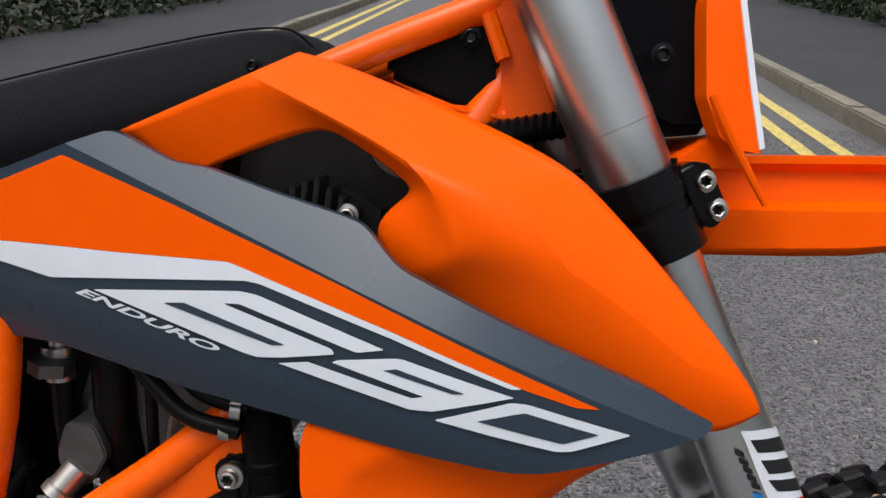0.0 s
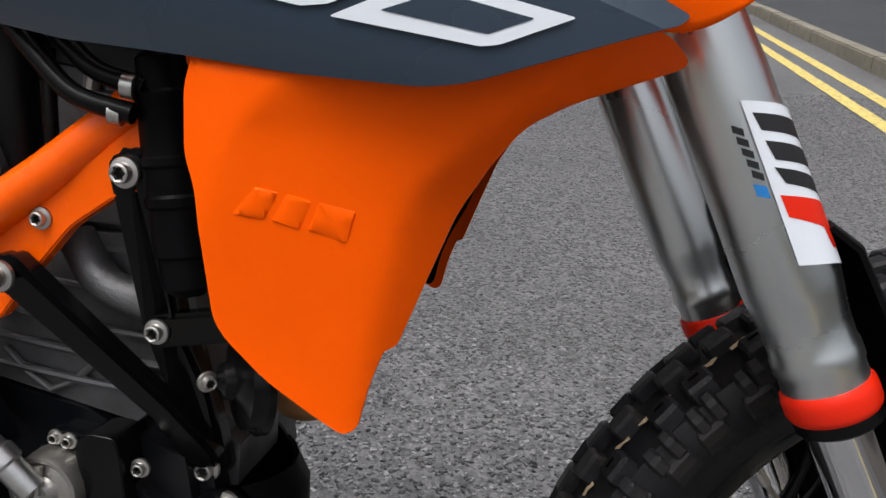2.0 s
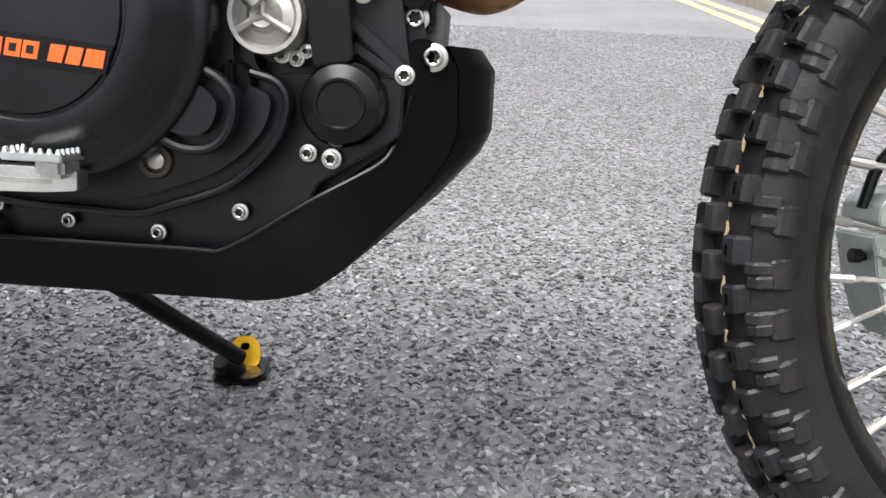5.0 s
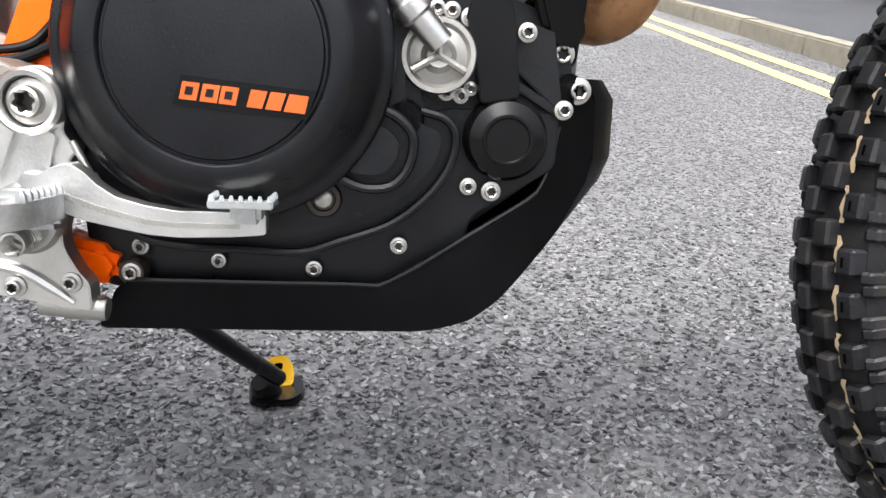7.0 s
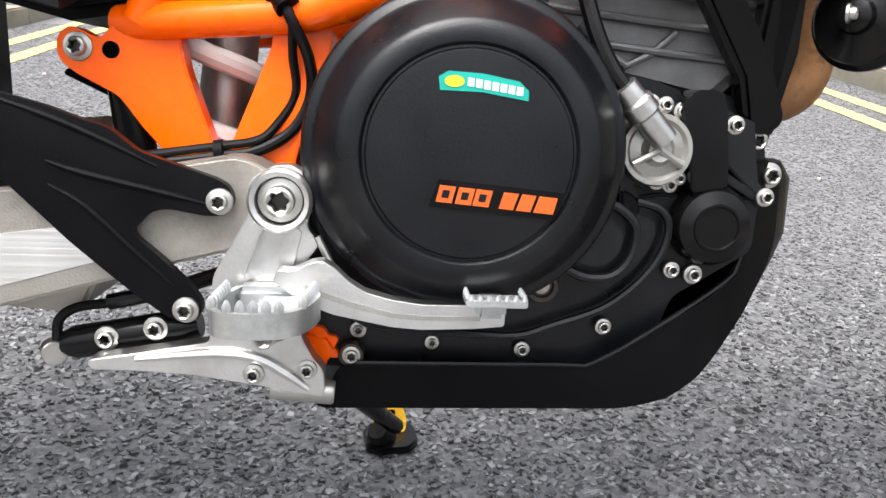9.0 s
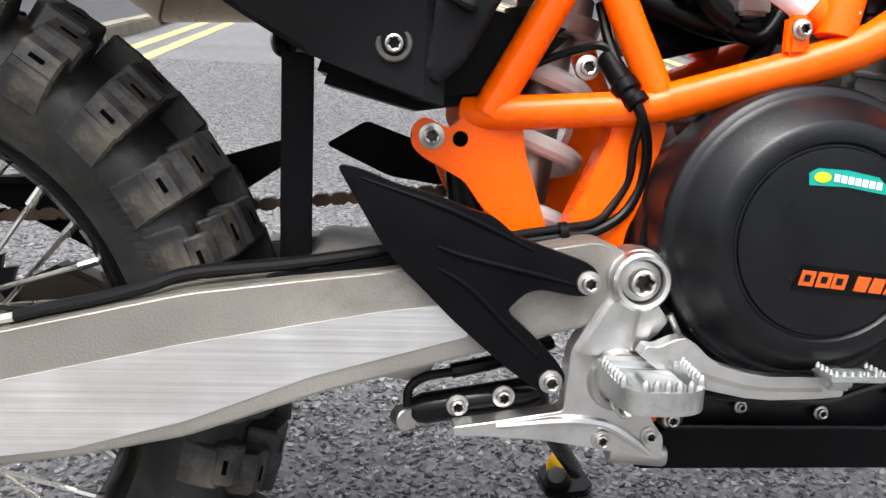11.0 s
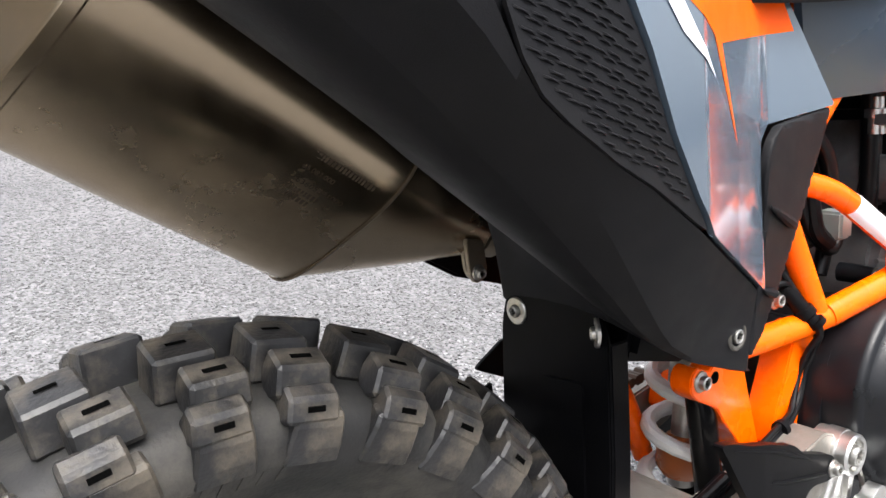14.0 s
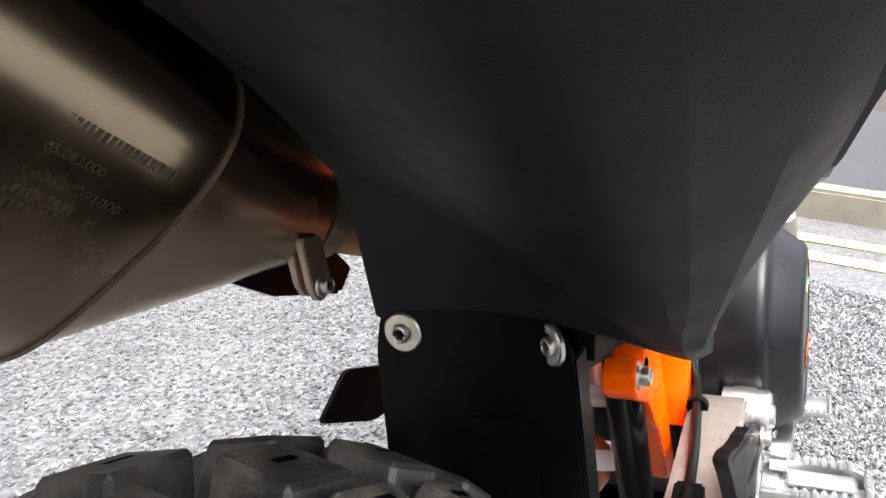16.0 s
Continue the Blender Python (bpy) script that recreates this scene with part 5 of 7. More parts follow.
for bx, bz in ((0.652, 0.562), (0.646, 0.465), (0.728, 0.600)):
    bp("bolt_boss", lathe([(0, -0.088), (0.010, -0.088), (0.011, -0.05), (0, -0.05)], bx, bz, 20), ENGBLK)
bp("cylinder", prism([(0.775, 0.545), (0.90, 0.520), (0.945, 0.56), (0.935, 0.62), (0.90, 0.66), (0.79, 0.66), (0.765, 0.60)], -0.068, 0.09, 0.01), ALUD, "dull grey cast cylinder")
for i, z in enumerate((0.565, 0.585, 0.605, 0.632)):
    bp("cylinder_rib", tube([(0.772, -0.069, z + 0.002), (0.85, -0.072, z - 0.006), (0.925, -0.069, z - 0.012)], 0.0030, 8), ALUD, "cast rib on the cylinder")
bp("cylinder_rib", tube([(0.80, -0.070, 0.575), (0.835, -0.071, 0.548), (0.87, -0.070, 0.572)], 0.0028, 8, 2), ALUD, "cast rib on the cylinder")
bp("cylinder_head", prism([(0.775, 0.655), (0.91, 0.655), (0.935, 0.70), (0.92, 0.76), (0.79, 0.775), (0.765, 0.70)], -0.058, 0.09, 0.012), ALUD, "dull grey cylinder head")
# Added dark backing that blocks the light seen through the frame gaps.
bp("airbox", prism([(0.60, 0.70), (0.625, 0.61), (0.74, 0.64), (0.87, 0.70), (0.88, 0.83), (0.58, 0.83)], 0.0, 0.06, 0.01), BLACKP, "black backing block added between the frame tubes")
bp("valve_cover", prism([(0.785, 0.765), (0.925, 0.75), (0.94, 0.79), (0.90, 0.815), (0.80, 0.82)], -0.05, 0.085, 0.012), ENGBLK, "black valve cover")
bp("coolant_elbow", tube([(0.86, -0.075, 0.66), (0.885, -0.082, 0.632), (0.918, -0.080, 0.620)], 0.0125, 14), ALUD, "cast coolant elbow")
th = bp("thermostat", prism([(0.775, 0.70), (0.783, 0.725), (0.805, 0.725), (0.815, 0.70), (0.80, 0.675), (0.78, 0.672)], -0.085, -0.05, 0.004, 0.006), ALUD, "grey cast thermostat housing")
part("outlet", spin([(0, 0.011), (0.018, 0.011), (0.02, 0.0125), (0.026, 0.0125)], (0.795, -0.088, 0.692), (0.78, -0.10, 0.672), 16), ALUB, th)
for pts, r in (([(0.768, -0.055, 0.80), (0.768, -0.058, 0.73), (0.775, -0.055, 0.65)], 0.010), ([(0.81, -0.06, 0.79), (0.812, -0.062, 0.72), (0.82, -0.05, 0.66)], 0.016), ([(0.845, -0.075, 0.78), (0.848, -0.078, 0.72), (0.84, -0.06, 0.66)], 0.0045), ([(0.60, -0.03, 0.80), (0.68, -0.05, 0.74), (0.72, -0.04, 0.66), (0.70, -0.04, 0.60)], 0.009), ([(0.64, -0.045, 0.70), (0.66, -0.05, 0.655), (0.70, -0.055, 0.63), (0.73, -0.05, 0.67)], 0.006), ([(0.62, -0.02, 0.66), (0.68, -0.03, 0.64), (0.74, -0.02, 0.64)], 0.010)):
    bp("hose", tube(pts, r, 12), HOSE, "black rubber hose")
bp("hose_connector", spin([(0, 0.008), (0.012, 0.008), (0.013, 0.013), (0.022, 0.013), (0.023, 0.011), (0.04, 0.011)], (0.768, -0.062, 0.79), (0.768, -0.062, 0.70), 18), ALUB, "silver hose connector")
bp("hex_fitting", spin([(0, 0.013), (0.001, 0.0165), (0.011, 0.0165), (0.012, 0.013)], (0.7696, -0.0750, 0.7707), (0.7679, -0.0750, 0.7568), 6), ALUD, "dull hexagonal hose fitting")
bp("spark_lead", tube([(0.86, -0.05, 0.77), (0.852, -0.055, 0.70)], 0.0055, 10), STEEL)
for pts in ([(0.845, -0.115, 0.80), (0.870, -0.120, 0.775), (0.895, -0.122, 0.754), (0.93, -0.120, 0.745)], [(0.86, -0.105, 0.80), (0.885, -0.112, 0.782), (0.905, -0.115, 0.768), (0.935, -0.115, 0.760)]):
    bp("radiator_hose", tube(pts, 0.0062, 12), HOSE, "black rubber breather hose")
for x, z in ((0.920, 0.7455), (0.928, 0.761)):
    bp("hose_clip", spin([(0, 0.0072), (0.007, 0.0072)], (x - 0.004, -0.1205, z), (x + 0.004, -0.119, z - 0.001), 16), STEEL, "bright steel hose clip")
cn = bp("breather_canister", spin([(0, 0.010), (0.004, 0.0155), (0.022, 0.0165), (0.024, 0.0185), (0.030, 0.0185), (0.032, 0.0175), (0.060, 0.0185), (0.0615, 0.0200), (0.066, 0.0200), (0.068, 0.0185), (0.083, 0.0185), (0.085, 0.0200), (0.090, 0.0200), (0.092, 0.0185), (0.120, 0.0185), (0.122, 0.0165), (0.14, 0.0165), (0.146, 0.010)], (0.938, -0.103, 0.782), (0.955, -0.103, 0.640), 32), BLACKP, "ribbed black breather canister")


def arm(name, pts, w, y0, y1, m, label, bev=0.004, lean=None):
    """A flat bar along points in x and z, with round ends; lean shifts it sideways by height."""
    line = [Vector(p) for p in pts]
    left, right = [], []
    for i, p in enumerate(line):
        d = (line[min(i + 1, len(line) - 1)] - line[max(i - 1, 0)]).normalized()
        nrm = Vector((-d.y, d.x))
        ww = w[i] if isinstance(w, (list, tuple)) else w
        left.append(tuple(p + nrm * ww))
        right.append(tuple(p - nrm * ww))
    d0, d1 = (line[0] - line[1]).normalized(), (line[-1] - line[-2]).normalized()
    w0, w1 = (w[0], w[-1]) if isinstance(w, (list, tuple)) else (w, w)
    cap1 = [tuple(line[-1] + w1 * (math.cos(a) * Vector((-d1.y, d1.x)) + math.sin(a) * d1)) for a in np.linspace(0.4, math.pi - 0.4, 5)]
    cap0 = [tuple(line[0] + w0 * (math.cos(a) * Vector((-d0.y, d0.x)) + math.sin(a) * d0)) for a in np.linspace(0.4, math.pi - 0.4, 5)]
    bm = prism(left + cap1 + right[::-1] + cap0, y0, y1, bev)
    if lean:
        for v in bm.verts:
            v.co.y += float(np.interp(v.co.z, *lean))
    return bp(name, bm, m, label)


arm("engine_brace", [(0.849, 0.645), (0.925, 0.548), (0.943, 0.512)], [0.0135, 0.0115, 0.014], -0.020, 0.0, BLACKG, "black cast engine brace arm", lean=([0.50, 0.645], [-0.046, -0.112]))
arm("engine_brace", [(0.925, 0.711), (0.935, 0.612), (0.942, 0.56), (0.943, 0.497)], [0.0155, 0.0135, 0.016, 0.0135], -0.020, 0.0, BLACKG, "black cast engine brace arm", lean=([0.497, 0.612, 0.711], [-0.034, -0.084, -0.098]))
arm("engine_brace", [(0.935, 0.611), (0.990, 0.621)], 0.0105, -0.106, -0.090, BLACKG, "black cast engine brace arm")
for bx, by, bz, r in ((0.923, -0.122, 0.711, 0.011), (0.849, -0.137, 0.645, 0.0115), (0.935, -0.110, 0.612, 0.0095), (0.989, -0.110, 0.621, 0.0095), (0.943, -0.060, 0.497, 0.0115)):
    bolt(bx, by, bz, r * 0.72)
hn = bp("horn", spin([(0, 0.004), (0.003, 0.011), (0.009, 0.0125), (0.011, 0.018), (0.014, 0.031), (0.019, 0.0325), (0.022, 0.0360), (0.027, 0.0360), (0.030, 0.031), (0.031, 0.018)], (0.976, -0.111, 0.5855), (1.012, -0.081, 0.584), 40), BLACKG, "round black horn")
bolt(0.973, -0.115, 0.586, 0.0055, hn, 50)
bp("exhaust_header", tube([(0.955, 0.02, 0.70), (0.985, 0.03, 0.66), (1.010, 0.03, 0.60), (1.014, 0.025, 0.555), (0.988, 0.02, 0.533), (0.95, 0.05, 0.54), (0.90, 0.10, 0.53)], [0.022, 0.023, 0.024, 0.025, 0.025, 0.024, 0.023], 24, 8), HEADER, "rust-brown exhaust header pipe")
bp("starter_housing", prism([(0.925, 0.455), (0.958, 0.465), (0.960, 0.52), (0.93, 0.55)], -0.05, 0.05, 0.012), ALUD, "grey cast front of the crankcase")
arm("case_rib", [(0.905, 0.49), (0.937, 0.462)], 0.004, -0.085, -0.065, ENGBLK, "")
arm("case_rib", [(0.905, 0.475), (0.937, 0.456)], 0.003, -0.085, -0.065, ENGBLK, "")


# ---- skid plate ----
def skid():
    side = [(0.618, 0.294), (0.632, 0.325), (0.640, 0.330), (0.815, 0.331), (0.826, 0.335), (0.877, 0.367), (0.922, 0.393), (0.930, 0.403), (0.937, 0.421), (0.943, 0.451), (0.939, 0.474), (0.942, 0.482), (0.951, 0.484), (0.962, 0.479), (0.973, 0.465), (0.975, 0.420), (0.970, 0.402), (0.946, 0.366), (0.900, 0.319), (0.880, 0.304), (0.860, 0.298), (0.843, 0.295)]
    def y_skid(x, z):
        return -0.099 + 0.80 * sm(x - 0.905, 0.016) + 0.25 * sm(0.320 - z, 0.02)
    bm = plate(side, y_skid, 0.004, 0, 0.012, 0.006)
    bmesh.ops.recalc_face_normals(bm, faces=bm.faces)
    left = bm.copy()
    bmesh.ops.scale(left, vec=(1, -1, 1), verts=left.verts)
    bmesh.ops.reverse_faces(left, faces=left.faces[:])
    mid = bmesh.new()
    rows = []
    for x, z, out in ((0.618, 0.2945, 0), (0.75, 0.2945, 0), (0.843, 0.2955, 0), (0.862, 0.2985, 0), (0.881, 0.3045, 0), (0.901, 0.3195, 0.004), (0.947, 0.3665, 0.012), (0.971, 0.4025, 0.020), (0.976, 0.4205, 0.023), (0.974, 0.465, 0.025), (0.966, 0.480, 0.022)):
        w = -y_skid(x, z) - 0.002
        rows.append([mid.verts.new((x + out * (1 - k * k), w * k, z)) for k in (-1, -0.75, -0.4, 0, 0.4, 0.75, 1)])
    for p, q in zip(rows, rows[1:]):
        for i in range(6):
            mid.faces.new((p[i], p[i + 1], q[i + 1], q[i]))
    bmesh.ops.recalc_face_normals(mid, faces=mid.faces)
    bmesh.ops.solidify(mid, geom=mid.faces[:], thickness=0.004)
    ob = bp("skid_plate", join(bm, left, mid), BLACKP, "matt black engine skid plate")
    part("folded_rim", tube([(x, y_skid(x, z) + 0.001, z) for x, z in ((0.640, 0.331), (0.79, 0.331), (0.822, 0.3335), (0.877, 0.368), (0.920, 0.393), (0.931, 0.404), (0.938, 0.421), (0.9435, 0.445))], 0.0022, 8, 3), BLACKG, ob)
    bolt(0.957, y_skid(0.957, 0.471) - 0.003, 0.471, 0.0085, ob)


skid()

# ---- swingarm, foot controls, rear brake ----
ARM = [(-0.05, 0.375), (0.0, 0.380), (0.15, 0.406), (0.28, 0.436), (0.36, 0.447), (0.41, 0.453), (0.47, 0.462), (0.57, 0.480), (0.61, 0.46), (0.60, 0.425), (0.52, 0.405), (0.49, 0.396), (0.38, 0.366), (0.28, 0.331), (0.20, 0.315), (0.147, 0.308), (-0.05, 0.298)]
FACE = [(0.47, 0.432), (0.478, 0.408), (0.368, 0.377), (0.279, 0.343), (0.20, 0.322), (0.147, 0.316), (-0.04, 0.310), (-0.04, 0.330), (0.02, 0.336), (0.148, 0.370), (0.278, 0.399), (0.411, 0.424)]
for s in (1, -1):
    bm = prism(ARM, -0.122, -0.078, 0.014, 0.01, 5)
    if s < 0:
        bmesh.ops.scale(bm, vec=(1, -1, 1), verts=bm.verts)
    sw = bp("swingarm_beam", bm, ARMM, "cast aluminium swingarm beam")
    if s > 0:
        part("machined_face", plate(FACE, lambda x, z: -0.1228, 0.002, 0, 0.05, 0.004), MILLED, sw, "bright machined face of the swingarm")
bp("swingarm_bridge", prism([(0.358, 0.37), (0.352, 0.442), (0.364, 0.458), (0.40, 0.455), (0.44, 0.440), (0.475, 0.41), (0.45, 0.36)], -0.085, 0.085, 0.012, 0.012, 4), ARMM, "cast aluminium swingarm bridge")
bp("axle_block", block(-0.03, 0.03, -0.13, -0.10, 0.315, 0.365, 0.006), ALU, "axle block in the swingarm")

br = bp("footrest_bracket", prism([(0.552, 0.400), (0.577, 0.444), (0.574, 0.455), (0.578, 0.466), (0.592, 0.474), (0.604, 0.475), (0.616, 0.467), (0.618, 0.455), (0.613, 0.434), (0.622, 0.423), (0.614, 0.412), (0.606, 0.406), (0.604, 0.397), (0.610, 0.390), (0.612, 0.381), (0.609, 0.369), (0.610, 0.358), (0.618, 0.343), (0.625, 0.335), (0.626, 0.316), (0.602, 0.320), (0.580, 0.324), (0.537, 0.331), (0.494, 0.334), (0.470, 0.334), (0.468, 0.341), (0.495, 0.345), (0.549, 0.354), (0.550, 0.380)], -0.126, -0.108, 0.005, 0.004, 3), ALUB, "cast aluminium footrest bracket")
part("raised_web", prism([(0.556, 0.398), (0.578, 0.437), (0.587, 0.437), (0.572, 0.398)], -0.131, -0.124, 0.003, 0.003), ALUB, br)
part("raised_web", prism([(0.600, 0.437), (0.611, 0.432), (0.604, 0.404), (0.594, 0.400)], -0.131, -0.124, 0.003, 0.003), ALUB, br)
part("pivot_ring", lathe([(0.016, -0.125), (0.017, -0.131), (0.021, -0.131), (0.0235, -0.127), (0.024, -0.12)], 0.588, 0.378, 36), ALU, br)
part("flange_ridge", tube([(0.50, -0.126, 0.342), (0.55, -0.127, 0.347), (0.58, -0.127, 0.344), (0.60, -0.127, 0.333), (0.615, -0.127, 0.322)], [0.002, 0.004, 0.004, 0.004, 0.002], 8), ALUB, br)
piv = part("pivot_boss", lathe([(0.0155, -0.130), (0.0160, -0.1375), (0.0190, -0.1385), (0.0210, -0.1360), (0.0215, -0.10), (0.0155, -0.10)], 0.597, 0.4525, 40, True), ALUB, br)
bolt(0.597, -0.134, 0.4525, 0.0125, br)
for bx, bz, r in ((0.559, 0.451, 0.0085), (0.536, 0.379, 0.0085), (0.578, 0.3325, 0.0072), (0.614, 0.336, 0.0068)):
    bolt(bx, -0.137 if bz > 0.37 else -0.129, bz, r * 0.85, br)
bp("lower_frame_end", prism([(0.590, 0.362), (0.628, 0.352), (0.636, 0.340), (0.630, 0.326), (0.590, 0.326)], -0.094, -0.06, 0.006), FRAME, "orange lower frame end")

bp("spacer", lathe([(0, -0.096), (0.0085, -0.096), (0.0095, -0.094), (0.0095, -0.07)], 0.6425, 0.336, 24), BROWNR, "dirty steel spacer")
bolt(0.6425, -0.097, 0.336, 0.0060)
bp("stand_pivot", spin([(0, 0.0075), (0.004, 0.0085), (0.042, 0.0085), (0.044, 0.0075)], (0.588, -0.113, 0.318), (0.630, -0.113, 0.3145), 20), ALU, "silver lower frame spacer tube")
def y_guard(x, z):
    return -0.134 + 0.10 * sm(z - (0.528 - (x - 0.38) * 0.42) + 0.012, 0.006) + 0.06 * max(0, 0.44 - x)


hg = bp("heel_guard", plate([(0.382, 0.528), (0.399, 0.525), (0.422, 0.516), (0.453, 0.508), (0.477, 0.499), (0.490, 0.496), (0.500, 0.488), (0.507, 0.482), (0.533, 0.473), (0.557, 0.465), (0.565, 0.460), (0.568, 0.450), (0.562, 0.442), (0.551, 0.441), (0.526, 0.4455), (0.515, 0.443), (0.503, 0.431), (0.506, 0.426), (0.520, 0.414), (0.540, 0.394), (0.547, 0.383), (0.545, 0.374), (0.535, 0.370), (0.524, 0.374), (0.506, 0.387), (0.489, 0.401), (0.464, 0.423), (0.440, 0.447), (0.424, 0.462), (0.412, 0.478), (0.400, 0.498)], y_guard, 0.009, 0, 0.008, 0.006), BLACKP, "black plastic heel guard")
for pts in ([(0.452, 0.474), (0.474, 0.467), (0.526, 0.455), (0.550, 0.449)], [(0.453, 0.459), (0.475, 0.446), (0.504, 0.418), (0.529, 0.394)], [(0.399, 0.519), (0.453, 0.502), (0.489, 0.487), (0.52, 0.472)]):
    part("raised_rib", tube([(x, y_guard(x, z) + 0.0005, z) for x, z in pts], [0.0012, 0.0026, 0.0026, 0.0012], 8, 4), BLACKP, hg)


def toothed(pts, h, w, n, m, parent, name="tooth"):
    for (ax, ay, az), (bx, by, bz) in zip(pts, pts[1:]):
        for i in range(n):
            k = (i + 0.5) / n
            part(name, spin([(0, w), (h * 0.6, w), (h, w * 0.35)], (ax + (bx - ax) * k, ay + (by - ay) * k, az + (bz - az) * k), (ax + (bx - ax) * k, ay + (by - ay) * k, az + (bz - az) * k + 1), 6), m, parent)


# footrest: a serrated open frame sticking out to the side
def footrest():
    loop = [(0.572, -0.132, 0.393), (0.567, -0.17, 0.396), (0.567, -0.198, 0.397), (0.576, -0.213, 0.397), (0.604, -0.213, 0.397), (0.618, -0.200, 0.397), (0.624, -0.17, 0.397), (0.614, -0.132, 0.393)]
    bm = bmesh.new()
    line = smooth_line(loop, 4)
    rows = []
    for i, p in enumerate(line):
        d = (line[min(i + 1, len(line) - 1)] - line[max(i - 1, 0)]).normalized()
        s = d.cross(Vector((0, 0, 1))).normalized() * 0.0022
        rows.append([bm.verts.new(p + a) for a in (s + Vector((0, 0, 0.003)), -s + Vector((0, 0, 0.003)), -s + Vector((0, 0, -0.012)), s + Vector((0, 0, -0.012)))])
    for p, q in zip(rows, rows[1:]):
        for i in range(4):
            bm.faces.new((p[i], p[(i + 1) % 4], q[(i + 1) % 4], q[i]))
    ob = bp("footrest", join(bm, block(0.570, 0.616, -0.148, -0.128, 0.374, 0.398, 0.004), block(0.584, 0.606, -0.212, -0.14, 0.384, 0.390, 0.002), prism([(0.588, 0.394), (0.617, 0.394), (0.606, 0.380)], -0.205, -0.15, 0.002)), PEGM, "serrated grey steel footrest")
    toothed([(0.567, -0.155, 0.398), (0.567, -0.206, 0.3995)], 0.0072, 0.0030, 7, PEGM, ob)
    toothed([(0.622, -0.155, 0.398), (0.618, -0.203, 0.3995)], 0.0072, 0.0030, 7, PEGM, ob)
    toothed([(0.574, -0.2125, 0.3995), (0.610, -0.2125, 0.3995)], 0.0072, 0.0030, 5, PEGM, ob)
    part("return_spring", tube([(0.588 + 0.007 * math.cos(i * 1.05), -0.133 - 0.0006 * i, 0.365 + 0.007 * math.sin(i * 1.05)) for i in range(30)], 0.0013, 6, 2), STEEL, ob)
    return ob


footrest()
pd = bp("brake_pedal", prism([(0.594, 0.404), (0.598, 0.411), (0.606, 0.410), (0.619, 0.416), (0.626, 0.417), (0.634, 0.412), (0.642, 0.404), (0.653, 0.397), (0.669, 0.3925), (0.689, 0.3895), (0.722, 0.3895), (0.744, 0.3885), (0.744, 0.3755), (0.722, 0.3735), (0.690, 0.3725), (0.671, 0.374), (0.651, 0.3780), (0.632, 0.382), (0.612, 0.390)], -0.151, -0.137, 0.004, 0.002, 3), ALUB, "bright forged aluminium brake pedal")
part("groove", prism([(0.615, 0.401), (0.645, 0.3905), (0.67, 0.3840), (0.69, 0.3820), (0.728, 0.3820), (0.728, 0.3790), (0.69, 0.3790), (0.67, 0.3805), (0.645, 0.3865), (0.615, 0.397)], -0.1513, -0.150, 0), ALU, pd)
tip = part("pedal_tip", join(block(0.715, 0.753, -0.182, -0.156, 0.3965, 0.3985, 0.0008), block(0.715, 0.753, -0.183, -0.181, 0.3965, 0.4015, 0.0008), block(0.715, 0.717, -0.182, -0.160, 0.3965, 0.4015, 0.0008), block(0.751, 0.753, -0.182, -0.160, 0.3965, 0.4015, 0.0008), block(0.724, 0.743, -0.165, -0.142, 0.384, 0.397, 0.003)), PEGM, pd, "serrated steel pedal tip")
for i in range(7):
    part("tooth", spin([(0, 0.0020), (0.0034, 0.0010)], (0.718 + i * 0.0055, -0.1820, 0.4010), (0.718 + i * 0.0055, -0.1820, 0.5), 6), PEGM, tip)
for i in range(4):
    for x in (0.7165, 0.7515):
        part("tooth", spin([(0, 0.0020), (0.0034, 0.0010)], (x, -0.178 + i * 0.0055, 0.4010), (x, -0.178 + i * 0.0055, 0.5), 6), PEGM, tip)
bp("pedal_stop_screw", spin([(0, 0.004), (0.006, 0.004), (0.007, 0.0025), (0.03, 0.0025)], (0.634, -0.13, 0.402), (0.624, -0.13, 0.422), 10), STEEL)

mc = bp("rear_master_cylinder", spin([(0, 0.008), (0.012, 0.012), (0.09, 0.0125), (0.1, 0.009)], (0.438, -0.090, 0.340), (0.56, -0.095, 0.362), 20), BLACKG, "black rear brake master cylinder")
bolt(0.508, -0.107, 0.357, 0.0072, mc)
bolt(0.474, -0.105, 0.349, 0.0072, mc)
bp("banjo_fitting", spin([(0, 0.0080), (0.001, 0.0088), (0.012, 0.0088), (0.013, 0.0080)], (0.437, -0.100, 0.336), (0.430, -0.085, 0.336), 18), STEEL, "steel brake banjo fitting")
bp("brake_hose_end", tube([(0.437, -0.094, 0.342), (0.438, -0.092, 0.358), (0.45, -0.09, 0.367), (0.475, -0.085, 0.370)], 0.0036, 10), HOSE)
bp("brake_hose", tube([(0.47, -0.085, 0.370), (0.51, -0.08, 0.378), (0.55, -0.07, 0.39)], 0.0058, 10), HOSE, "black rear brake hose")
bp("brake_pipe", tube([(0.0774, -0.1100, 0.4302), (0.0834, -0.1100, 0.4227), (0.0952, -0.1100, 0.4110), (0.1119, -0.1100, 0.4049), (0.1336, -0.1100, 0.4075), (0.1617, -0.1100, 0.4134)], 0.0040, 10), STEEL, "steel rear brake pipe")
bp("brake_banjo", join(spin([(0, 0.008), (0.002, 0.0088), (0.012, 0.0088), (0.014, 0.008)], (0.0777, -0.1220, 0.4427), (0.0729, -0.1000, 0.4347), 18), tube([(0.0758, -0.1130, 0.4394), (0.0794, -0.1130, 0.4279)], 0.0050, 10)), CALIP, "silver brake banjo fitting")
